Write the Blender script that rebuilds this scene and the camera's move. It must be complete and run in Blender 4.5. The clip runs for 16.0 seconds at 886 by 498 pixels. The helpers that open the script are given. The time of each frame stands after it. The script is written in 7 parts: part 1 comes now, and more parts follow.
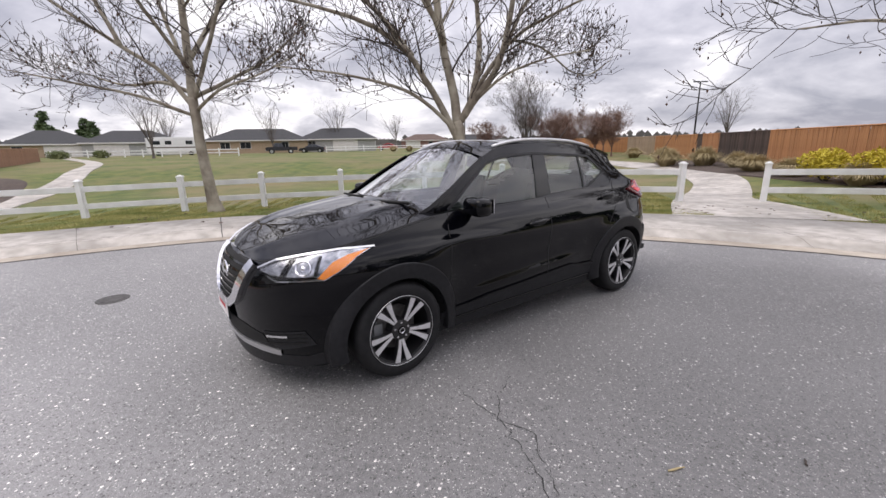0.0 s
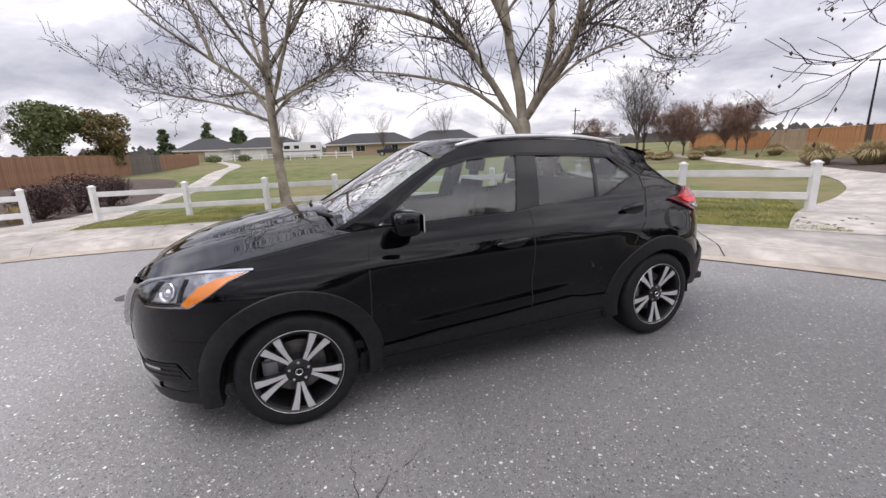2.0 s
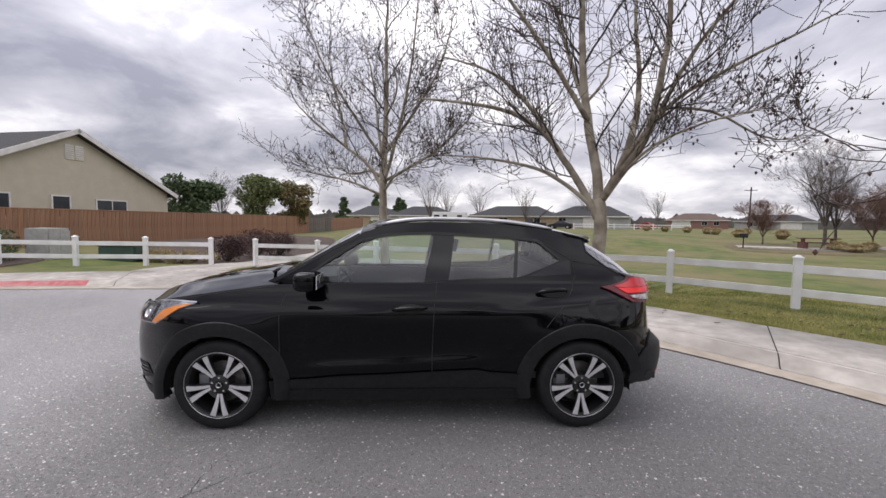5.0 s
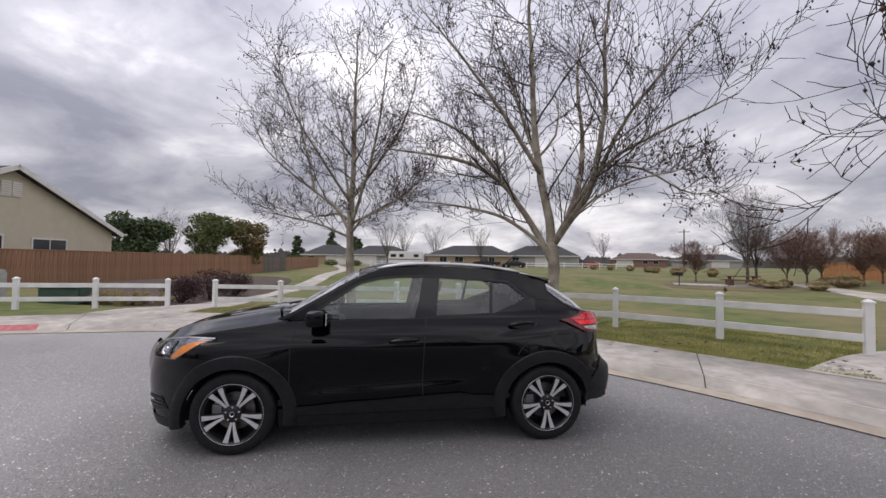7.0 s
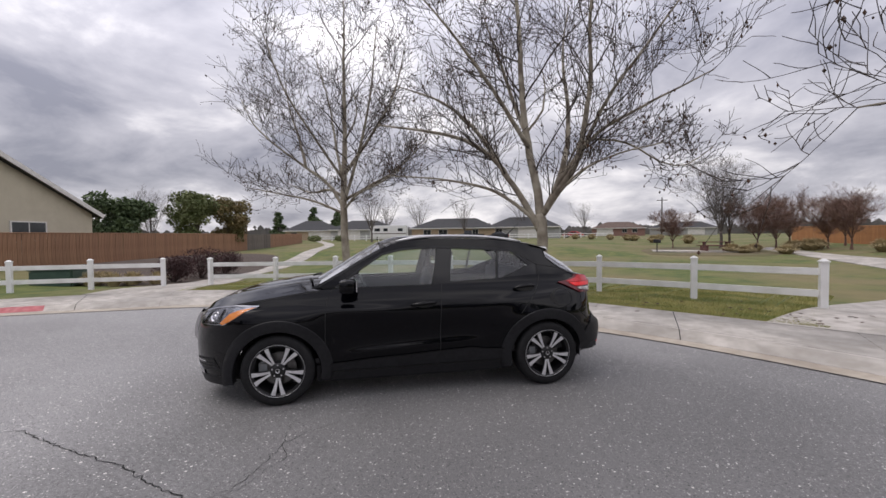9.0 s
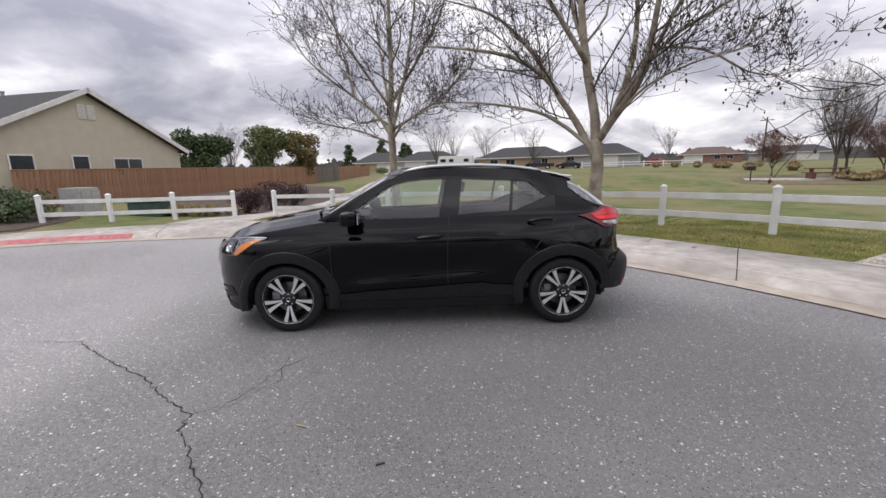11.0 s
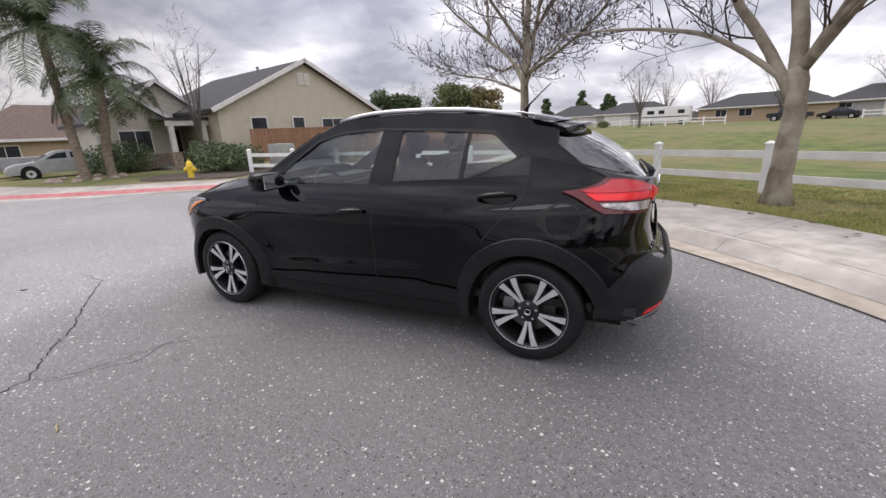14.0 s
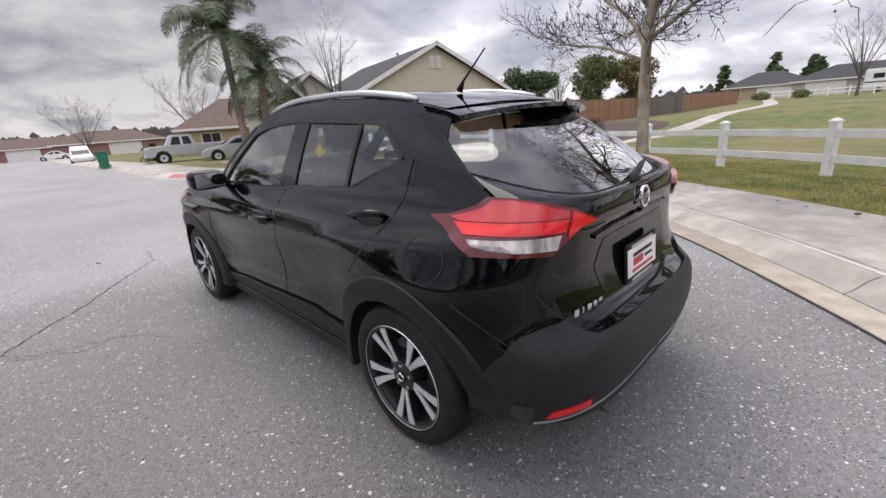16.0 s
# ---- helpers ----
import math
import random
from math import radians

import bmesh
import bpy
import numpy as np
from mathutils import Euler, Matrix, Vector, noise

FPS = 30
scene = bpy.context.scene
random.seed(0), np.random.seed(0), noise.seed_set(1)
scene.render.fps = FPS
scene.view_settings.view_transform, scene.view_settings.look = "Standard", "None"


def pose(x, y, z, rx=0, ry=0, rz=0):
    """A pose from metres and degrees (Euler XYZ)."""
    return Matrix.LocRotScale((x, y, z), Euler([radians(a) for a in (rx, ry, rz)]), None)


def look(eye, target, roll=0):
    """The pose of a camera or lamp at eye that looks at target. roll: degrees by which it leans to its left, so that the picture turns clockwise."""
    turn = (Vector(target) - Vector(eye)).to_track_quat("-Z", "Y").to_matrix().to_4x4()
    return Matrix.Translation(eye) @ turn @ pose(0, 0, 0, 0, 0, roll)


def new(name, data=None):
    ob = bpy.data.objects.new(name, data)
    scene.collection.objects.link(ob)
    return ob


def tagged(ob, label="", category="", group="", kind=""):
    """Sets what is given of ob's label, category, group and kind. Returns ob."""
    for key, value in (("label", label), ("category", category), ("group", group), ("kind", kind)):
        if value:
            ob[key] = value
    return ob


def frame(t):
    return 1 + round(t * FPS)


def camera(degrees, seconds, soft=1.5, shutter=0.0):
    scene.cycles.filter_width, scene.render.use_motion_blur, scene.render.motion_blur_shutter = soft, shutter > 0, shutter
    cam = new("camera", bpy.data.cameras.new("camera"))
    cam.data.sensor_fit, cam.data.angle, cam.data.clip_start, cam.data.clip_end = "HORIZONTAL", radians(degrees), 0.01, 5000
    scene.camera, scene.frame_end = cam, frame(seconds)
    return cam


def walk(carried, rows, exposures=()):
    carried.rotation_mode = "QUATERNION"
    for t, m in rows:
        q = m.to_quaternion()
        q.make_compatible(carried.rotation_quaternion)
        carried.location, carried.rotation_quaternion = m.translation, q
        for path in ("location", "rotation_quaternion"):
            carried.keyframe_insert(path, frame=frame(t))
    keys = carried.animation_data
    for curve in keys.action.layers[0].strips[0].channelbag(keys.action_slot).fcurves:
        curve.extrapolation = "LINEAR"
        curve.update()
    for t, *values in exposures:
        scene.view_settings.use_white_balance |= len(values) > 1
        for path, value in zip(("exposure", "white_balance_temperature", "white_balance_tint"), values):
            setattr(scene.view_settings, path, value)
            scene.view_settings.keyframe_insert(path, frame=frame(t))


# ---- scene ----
# Camera and its walk.
cam = camera(93.6, 16.0, soft=1.5)
PATH = [
    (0, (-0.004, -0.041, 1.504), (0.015, 3.84, 0.533), -1.03),
    (0.5, (0.267, 0.206, 1.491), (0.088, 4.076, 0.495), -1.24),
    (1, (0.523, 0.398, 1.491), (0.109, 4.249, 0.493), -1.48),
    (1.5, (0.708, 0.635, 1.48), (0.024, 4.451, 0.492), -1.87),
    (2, (1.017, 0.715, 1.472), (0.039, 4.478, 0.532), -2.07),
    (2.5, (1.347, 0.769, 1.493), (0.077, 4.463, 0.631), -1.76),
    (3, (1.62, 0.948, 1.475), (0.059, 4.544, 0.681), -1.42),
    (3.5, (1.965, 1.021, 1.458), (0.138, 4.51, 0.757), -0.99),
    (4, (2.278, 1.071, 1.475), (0.229, 4.457, 0.888), -0.56),
    (4.5, (2.525, 1.13, 1.508), (0.31, 4.433, 1.078), 0.19),
    (4.7, (2.631, 1.08, 1.51), (0.384, 4.369, 1.149), 0.48),
    (6.8, (2.718, 0.433, 1.546), (0.787, 3.935, 1.671), 0.98),
    (7, (2.752, 0.327, 1.559), (0.868, 3.853, 1.679), 0.84),
    (7.5, (2.771, 0.049, 1.576), (0.986, 3.627, 1.683), 0.30),
    (8, (2.703, -0.23, 1.562), (0.985, 3.382, 1.621), -0.03),
    (10.3, (2.844, -0.171, 1.535), (0.887, 3.274, 0.987), -1.06),
    (10.5, (2.911, -0.043, 1.525), (0.876, 3.344, 0.904), -1.24),
    (11, (3.121, 0.259, 1.527), (0.849, 3.457, 0.749), -1.45),
    (11.5, (3.22, 0.617, 1.461), (0.691, 3.575, 0.538), -1.65),
    (12, (3.368, 1.0, 1.441), (0.583, 3.681, 0.413), -1.99),
    (12.5, (3.517, 1.347, 1.444), (0.525, 3.774, 0.369), -2.11),
    (13, (3.563, 1.748, 1.451), (0.409, 3.959, 0.373), -2.08),
    (13.5, (3.681, 2.159, 1.453), (0.389, 4.158, 0.37), -2.13),
    (14, (3.641, 2.546, 1.404), (0.234, 4.327, 0.298), -2.46),
    (14.5, (3.579, 2.93, 1.408), (0.066, 4.463, 0.266), -3.04),
    (15, (3.567, 3.328, 1.411), (-0.059, 4.543, 0.237), -3.54),
    (15.5, (3.423, 3.693, 1.398), (-0.295, 4.563, 0.207), -3.93),
    (16, (3.403, 4.058, 1.381), (-0.378, 4.567, 0.178), -4.21),
]
walk(cam, [(t, look(eye, target, roll)) for t, eye, target, roll in PATH], exposures=[(0.0, 0.52), (1.5, 0.62), (3.5, 0.58), (4.7, 0.4), (7.0, 0.08), (8.0, 0.06), (10.5, 0.28), (12.0, 0.54), (14.0, 0.58), (16.0, 0.66)])

# World: broken overcast sky over a pale Nishita sky, with one wide soft sun.
SUN_AZ, SUN_EL = radians(205), radians(64)
world = bpy.data.worlds.new("sky")
scene.world = world
world.use_nodes = True
wt = world.node_tree
wt.nodes.clear()


def wn(kind, **sets):
    n = wt.nodes.new(kind)
    for k, v in sets.items():
        n.inputs[k].default_value = v
    return n


w_out, w_bg = wn("ShaderNodeOutputWorld"), wn("ShaderNodeBackground")
sky = wn("ShaderNodeTexSky")
sky.sky_type, sky.sun_disc = "NISHITA", False
sky.sun_elevation, sky.sun_rotation = SUN_EL, radians(90) - SUN_AZ
w_co = wn("ShaderNodeTexCoord")
w_sep = wn("ShaderNodeSeparateXYZ")
wt.links.new(w_co.outputs["Generated"], w_sep.inputs[0])
w_zc = wn("ShaderNodeMath"); w_zc.operation = "MAXIMUM"; w_zc.inputs[1].default_value = 0.0
wt.links.new(w_sep.outputs[2], w_zc.inputs[0])
w_za = wn("ShaderNodeMath"); w_za.operation = "ADD"; w_za.inputs[1].default_value = 0.30
wt.links.new(w_zc.outputs[0], w_za.inputs[0])
w_dx = wn("ShaderNodeMath"); w_dx.operation = "DIVIDE"
w_dy = wn("ShaderNodeMath"); w_dy.operation = "DIVIDE"
for d, o in ((w_dx, 0), (w_dy, 1)):
    wt.links.new(w_sep.outputs[o], d.inputs[0])
    wt.links.new(w_za.outputs[0], d.inputs[1])
w_cmb = wn("ShaderNodeCombineXYZ")
wt.links.new(w_dx.outputs[0], w_cmb.inputs[0])
wt.links.new(w_dy.outputs[0], w_cmb.inputs[1])
w_cmb.inputs[2].default_value = 3.7
w_n1 = wn("ShaderNodeTexNoise", Scale=2.1, Detail=9.0, Roughness=0.56, Distortion=0.25)
w_n2 = wn("ShaderNodeTexNoise", Scale=0.7, Detail=3.0, Roughness=0.5, Distortion=0.2)
wt.links.new(w_cmb.outputs[0], w_n1.inputs["Vector"])
wt.links.new(w_cmb.outputs[0], w_n2.inputs["Vector"])
w_mix = wn("ShaderNodeMix"); w_mix.data_type = "FLOAT"; w_mix.inputs[0].default_value = 0.45
wt.links.new(w_n1.outputs["Fac"], w_mix.inputs[2])
wt.links.new(w_n2.outputs["Fac"], w_mix.inputs[3])
w_ramp = wn("ShaderNodeValToRGB")
w_ramp.color_ramp.elements[0].position, w_ramp.color_ramp.elements[0].color = 0.38, (0.355, 0.352, 0.425, 1)
w_ramp.color_ramp.elements[1].position, w_ramp.color_ramp.elements[1].color = 0.595, (1.18, 1.13, 1.16, 1)
e = w_ramp.color_ramp.elements.new(0.50); e.color = (0.665, 0.645, 0.715, 1)
wt.links.new(w_mix.outputs[0], w_ramp.inputs[0])
w_scale = wn("ShaderNodeMix"); w_scale.data_type = "RGBA"; w_scale.blend_type = "MIX"; w_scale.inputs[0].default_value = 0.93
w_sk = wn("ShaderNodeMix"); w_sk.data_type = "RGBA"; w_sk.blend_type = "MULTIPLY"; w_sk.inputs[0].default_value = 1.0
w_sk.inputs[7].default_value = (0.12, 0.12, 0.12, 1)
wt.links.new(sky.outputs[0], w_sk.inputs[6])
wt.links.new(w_sk.outputs[2], w_scale.inputs[6])
wt.links.new(w_ramp.outputs[0], w_scale.inputs[7])
w_zen = wn("ShaderNodeMapRange"); w_zen.interpolation_type = "SMOOTHSTEP"
w_zen.inputs[1].default_value, w_zen.inputs[2].default_value, w_zen.inputs[3].default_value, w_zen.inputs[4].default_value = 0.10, 0.62, 1.0, 1.85
wt.links.new(w_zc.outputs[0], w_zen.inputs[0])
w_mul = wn("ShaderNodeVectorMath"); w_mul.operation = "SCALE"
wt.links.new(w_scale.outputs[2], w_mul.inputs[0])
wt.links.new(w_zen.outputs[0], w_mul.inputs["Scale"])
# A darker bank of cloud low in the west.
w_dot = wn("ShaderNodeVectorMath"); w_dot.operation = "DOT_PRODUCT"; w_dot.inputs[1].default_value = (-0.80, -0.44, 0.42)
wt.links.new(w_co.outputs["Generated"], w_dot.inputs[0])
w_bank = wn("ShaderNodeMapRange"); w_bank.interpolation_type = "SMOOTHSTEP"
w_bank.inputs[1].default_value, w_bank.inputs[2].default_value, w_bank.inputs[3].default_value, w_bank.inputs[4].default_value = 0.76, 0.99, 1.0, 0.42
wt.links.new(w_dot.outputs["Value"], w_bank.inputs[0])
w_mul2 = wn("ShaderNodeVectorMath"); w_mul2.operation = "SCALE"
wt.links.new(w_mul.outputs[0], w_mul2.inputs[0])
wt.links.new(w_bank.outputs[0], w_mul2.inputs["Scale"])
wt.links.new(w_mul2.outputs[0], w_bg.inputs[0])
w_bg.inputs[1].default_value = 0.80
wt.links.new(w_bg.outputs[0], w_out.inputs[0])

sun = new("sun", bpy.data.lights.new("sun", "SUN"))
sun.data.energy, sun.data.angle, sun.data.color = 1.25, radians(50), (1.0, 0.93, 0.87)
sun.matrix_world = look((0, 0, 30), (-30 * math.cos(SUN_AZ) / math.tan(SUN_EL), -30 * math.sin(SUN_AZ) / math.tan(SUN_EL), 0))


# Materials.
def mat(name, c1, c2=None, scale=8.0, rough=0.6, bump=0.0, metal=0.0, detail=6.0, c3=None, scale3=0.6, amount3=0.35, rough2=None,
        coat=0.0, stretch=None, bscale=None, spec=None, island=0.0):
    m = bpy.data.materials.new(name)
    m.use_nodes = True
    nt = m.node_tree
    b = nt.nodes["Principled BSDF"]
    b.inputs["Roughness"].default_value, b.inputs["Metallic"].default_value = rough, metal
    b.inputs["Coat Weight"].default_value = coat
    b.inputs["Coat Roughness"].default_value = 0.03
    if spec is not None:
        b.inputs["Specular IOR Level"].default_value = spec
    c2 = c2 or tuple(min(1, v * 1.15) for v in c1)
    co = nt.nodes.new("ShaderNodeTexCoord")
    src = co.outputs["Object"]
    if stretch:
        mp = nt.nodes.new("ShaderNodeMapping")
        mp.inputs["Scale"].default_value = stretch
        nt.links.new(src, mp.inputs[0])
        src = mp.outputs[0]
    n1 = nt.nodes.new("ShaderNodeTexNoise")
    n1.inputs["Scale"].default_value, n1.inputs["Detail"].default_value = scale, detail
    nt.links.new(src, n1.inputs["Vector"])
    r = nt.nodes.new("ShaderNodeValToRGB")
    r.color_ramp.elements[0].position, r.color_ramp.elements[1].position = 0.35, 0.65
    r.color_ramp.elements[0].color, r.color_ramp.elements[1].color = (*c1, 1), (*c2, 1)
    nt.links.new(n1.outputs["Fac"], r.inputs[0])
    col = r.outputs[0]
    if c3:
        n3 = nt.nodes.new("ShaderNodeTexNoise")
        n3.inputs["Scale"].default_value, n3.inputs["Detail"].default_value = scale3, 4.0
        nt.links.new(co.outputs["Object"], n3.inputs["Vector"])
        r3 = nt.nodes.new("ShaderNodeValToRGB")
        r3.color_ramp.elements[0].position, r3.color_ramp.elements[1].position = 0.42, 0.62
        r3.color_ramp.elements[0].color, r3.color_ramp.elements[1].color = (0, 0, 0, 1), (amount3, amount3, amount3, 1)
        nt.links.new(n3.outputs["Fac"], r3.inputs[0])
        mx = nt.nodes.new("ShaderNodeMix")
        mx.data_type = "RGBA"
        nt.links.new(r3.outputs[0], mx.inputs[0])
        nt.links.new(col, mx.inputs[6])
        mx.inputs[7].default_value = (*c3, 1)
        col = mx.outputs[2]
    if island:
        info = nt.nodes.new("ShaderNodeObjectInfo")
        hs = nt.nodes.new("ShaderNodeHueSaturation")
        mr = nt.nodes.new("ShaderNodeMapRange")
        mr.inputs[3].default_value, mr.inputs[4].default_value = 1 - island, 1 + island
        nt.links.new(info.outputs["Random"], mr.inputs[0])
        nt.links.new(mr.outputs[0], hs.inputs["Value"])
        nt.links.new(col, hs.inputs["Color"])
        col = hs.outputs[0]
    nt.links.new(col, b.inputs["Base Color"])
    if rough2 is not None:
        mr = nt.nodes.new("ShaderNodeMapRange")
        mr.inputs[1].default_value, mr.inputs[2].default_value = 0.35, 0.65
        mr.inputs[3].default_value, mr.inputs[4].default_value = rough, rough2
        nt.links.new(n1.outputs["Fac"], mr.inputs[0])
        nt.links.new(mr.outputs[0], b.inputs["Roughness"])
    if bump:
        nb = nt.nodes.new("ShaderNodeTexNoise")
        nb.inputs["Scale"].default_value, nb.inputs["Detail"].default_value = bscale or scale * 3, 5.0
        nt.links.new(src, nb.inputs["Vector"])
        bp = nt.nodes.new("ShaderNodeBump")
        bp.inputs["Strength"].default_value, bp.inputs["Distance"].default_value = bump, 0.01
        nt.links.new(nb.outputs["Fac"], bp.inputs["Height"])
        nt.links.new(bp.outputs[0], b.inputs["Normal"])
    return m


def asphalt():
    m = mat("asphalt", (0.104, 0.1025, 0.103), (0.152, 0.150, 0.1505), 34, 0.55, 0.6, c3=(0.19, 0.187, 0.188), scale3=0.35, amount3=0.5, bscale=110, spec=0.5)
    nt = m.node_tree
    b = nt.nodes["Principled BSDF"]
    link = b.inputs["Base Color"].links[0]
    old = link.from_socket
    co = nt.nodes.new("ShaderNodeTexCoord")
    prev = old
    wob = nt.nodes.new("ShaderNodeTexNoise"); wob.inputs["Scale"].default_value = 160; wob.inputs["Detail"].default_value = 2.0
    nt.links.new(co.outputs["Object"], wob.inputs["Vector"])
    wm = nt.nodes.new("ShaderNodeVectorMath"); wm.operation = "MULTIPLY_ADD"; wm.inputs[1].default_value = (0.012, 0.012, 0.012)
    nt.links.new(wob.outputs["Color"], wm.inputs[0]); nt.links.new(co.outputs["Object"], wm.inputs[2])
    for sc, thr, tint in ((200, 0.60, (0.24, 0.234, 0.232)), (130, 0.66, (0.045, 0.044, 0.045)), (58, 0.84, (0.05, 0.049, 0.049)), (105, 0.84, (0.36, 0.35, 0.34)), (62, 0.93, (0.46, 0.445, 0.43)), (41, 0.975, (0.56, 0.54, 0.52))):
        v = nt.nodes.new("ShaderNodeTexVoronoi")
        v.inputs["Scale"].default_value = sc
        nt.links.new(wm.outputs[0], v.inputs["Vector"])
        sp = nt.nodes.new("ShaderNodeSeparateColor")
        nt.links.new(v.outputs["Color"], sp.inputs[0])
        gt = nt.nodes.new("ShaderNodeMath"); gt.operation = "GREATER_THAN"; gt.inputs[1].default_value = thr
        nt.links.new(sp.outputs[0], gt.inputs[0])
        lt = nt.nodes.new("ShaderNodeMath"); lt.operation = "LESS_THAN"; lt.inputs[1].default_value = 0.34
        nt.links.new(v.outputs["Distance"], lt.inputs[0])
        mu = nt.nodes.new("ShaderNodeMath"); mu.operation = "MULTIPLY"
        nt.links.new(gt.outputs[0], mu.inputs[0]); nt.links.new(lt.outputs[0], mu.inputs[1])
        mx = nt.nodes.new("ShaderNodeMix"); mx.data_type = "RGBA"
        nt.links.new(mu.outputs[0], mx.inputs[0]); nt.links.new(prev, mx.inputs[6])
        mx.inputs[7].default_value = (*tint, 1)
        prev = mx.outputs[2]
    # Darker asphalt colour in the middle of the bend, paler round it.
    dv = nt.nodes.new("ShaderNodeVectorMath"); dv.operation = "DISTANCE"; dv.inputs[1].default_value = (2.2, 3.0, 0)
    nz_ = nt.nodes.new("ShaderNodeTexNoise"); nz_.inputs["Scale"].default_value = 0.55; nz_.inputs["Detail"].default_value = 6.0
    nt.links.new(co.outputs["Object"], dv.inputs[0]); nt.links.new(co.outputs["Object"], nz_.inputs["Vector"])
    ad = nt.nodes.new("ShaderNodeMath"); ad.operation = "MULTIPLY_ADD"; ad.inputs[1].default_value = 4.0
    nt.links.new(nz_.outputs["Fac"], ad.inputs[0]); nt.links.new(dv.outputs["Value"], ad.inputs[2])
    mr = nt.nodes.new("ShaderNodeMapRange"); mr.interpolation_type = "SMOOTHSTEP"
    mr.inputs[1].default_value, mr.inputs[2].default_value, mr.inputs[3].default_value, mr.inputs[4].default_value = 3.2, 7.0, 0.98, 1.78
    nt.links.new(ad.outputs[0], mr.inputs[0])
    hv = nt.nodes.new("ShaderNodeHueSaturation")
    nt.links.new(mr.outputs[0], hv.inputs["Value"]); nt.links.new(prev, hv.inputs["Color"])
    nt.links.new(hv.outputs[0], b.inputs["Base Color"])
    return m


def glass(name, tint, gloss=1.0, rough=0.0, ior=1.5):
    m = bpy.data.materials.new(name)
    m.use_nodes = True
    nt = m.node_tree
    nt.nodes.clear()
    out, mx, tr, gl, fr = (nt.nodes.new("ShaderNode" + k) for k in ("OutputMaterial", "MixShader", "BsdfTransparent", "BsdfGlossy", "LayerWeight"))
    tr.inputs[0].default_value = (*tint, 1)
    gl.inputs["Roughness"].default_value = rough
    fr.inputs[0].default_value = 0.5
    pw = nt.nodes.new("ShaderNodeMath"); pw.operation = "POWER"; pw.inputs[1].default_value = 5.0
    ma = nt.nodes.new("ShaderNodeMath"); ma.operation = "MULTIPLY_ADD"; ma.inputs[1].default_value, ma.inputs[2].default_value = 0.96, ((ior - 1) / (ior + 1)) ** 2
    nt.links.new(fr.outputs["Facing"], pw.inputs[0])
    nt.links.new(pw.outputs[0], ma.inputs[0])
    mu = nt.nodes.new("ShaderNodeMath"); mu.operation = "MULTIPLY"; mu.inputs[1].default_value = gloss; mu.use_clamp = True
    nt.links.new(ma.outputs[0], mu.inputs[0])
    nt.links.new(mu.outputs[0], mx.inputs[0])
    nt.links.new(tr.outputs[0], mx.inputs[1])
    nt.links.new(gl.outputs[0], mx.inputs[2])
    nt.links.new(mx.outputs[0], out.inputs[0])
    return m


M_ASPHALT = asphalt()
M_CRACK = mat("crack_tar", (0.008, 0.008, 0.008), (0.02, 0.02, 0.02), 40, 0.8)
M_CONC = mat("concrete", (0.38, 0.350, 0.312), (0.55, 0.512, 0.466), 4.5, 0.75, 0.3, c3=(0.27, 0.25, 0.225), scale3=0.8, amount3=0.75, bscale=90, rough2=0.5, detail=9.0)
M_GUTTER = mat("stained_gutter", (0.36, 0.310, 0.250), (0.50, 0.445, 0.375), 5, 0.75, 0.3, c3=(0.28, 0.235, 0.19), scale3=0.9, amount3=0.7, bscale=90, detail=9.0)
M_LIP = mat("worn_concrete_edge", (0.50, 0.47, 0.43), (0.66, 0.62, 0.58), 9, 0.7, 0.2, c3=(0.34, 0.31, 0.28), scale3=1.4, amount3=0.6)
M_REDKERB = mat("red_kerb_paint", (0.34, 0.06, 0.07), (0.46, 0.12, 0.13), 9, 0.6, 0.3, c3=(0.45, 0.34, 0.31), scale3=4, amount3=0.3)
M_LAWN = mat("lawn_soil", (0.060, 0.092, 0.019), (0.138, 0.154, 0.038), 1.3, 0.95, 0.8, detail=10.0, c3=(0.20, 0.155, 0.080), scale3=0.16, amount3=0.75, bscale=60)
M_BLADE = mat("grass_blade", (0.185, 0.215, 0.050), (0.44, 0.390, 0.150), 1.1, 0.7, detail=8.0)
M_DIRT = mat("bark_mulch", (0.045, 0.032, 0.026), (0.10, 0.075, 0.06), 12, 0.95, 0.8)
M_EARTH = mat("bare_earth", (0.105, 0.085, 0.045), (0.175, 0.135, 0.075), 2.2, 0.95, 0.6, detail=9.0, c3=(0.085, 0.095, 0.03), scale3=0.5, amount3=0.7)
M_VINYL = mat("white_vinyl", (0.80, 0.80, 0.80), (0.87, 0.87, 0.87), 3, 0.45, 0.05, c3=(0.55, 0.54, 0.50), scale3=2.0, amount3=0.35)
M_BARK = mat("sycamore_bark", (0.12, 0.098, 0.076), (0.29, 0.25, 0.195), 5, 0.9, 0.6, c3=(0.40, 0.365, 0.29), scale3=3.0, amount3=0.8, stretch=(1, 1, 0.45), bscale=30)
M_TWIG = mat("twig", (0.034, 0.027, 0.024), (0.082, 0.066, 0.057), 4, 0.9)
M_FARTWIG = mat("grey_twig", (0.085, 0.072, 0.064), (0.150, 0.130, 0.116), 3, 0.9)
M_SEED = mat("dry_leaf", (0.035, 0.022, 0.016), (0.10, 0.05, 0.03), 5, 0.9)
M_BROWNFENCE = mat("stained_board", (0.21, 0.110, 0.063), (0.30, 0.168, 0.10), 2.5, 0.85, 0.3, stretch=(6, 6, 0.6), island=0.10)
M_TANFENCE = mat("cedar_board", (0.36, 0.16, 0.065), (0.47, 0.235, 0.105), 2.5, 0.85, 0.3, stretch=(6, 6, 0.6), island=0.08)
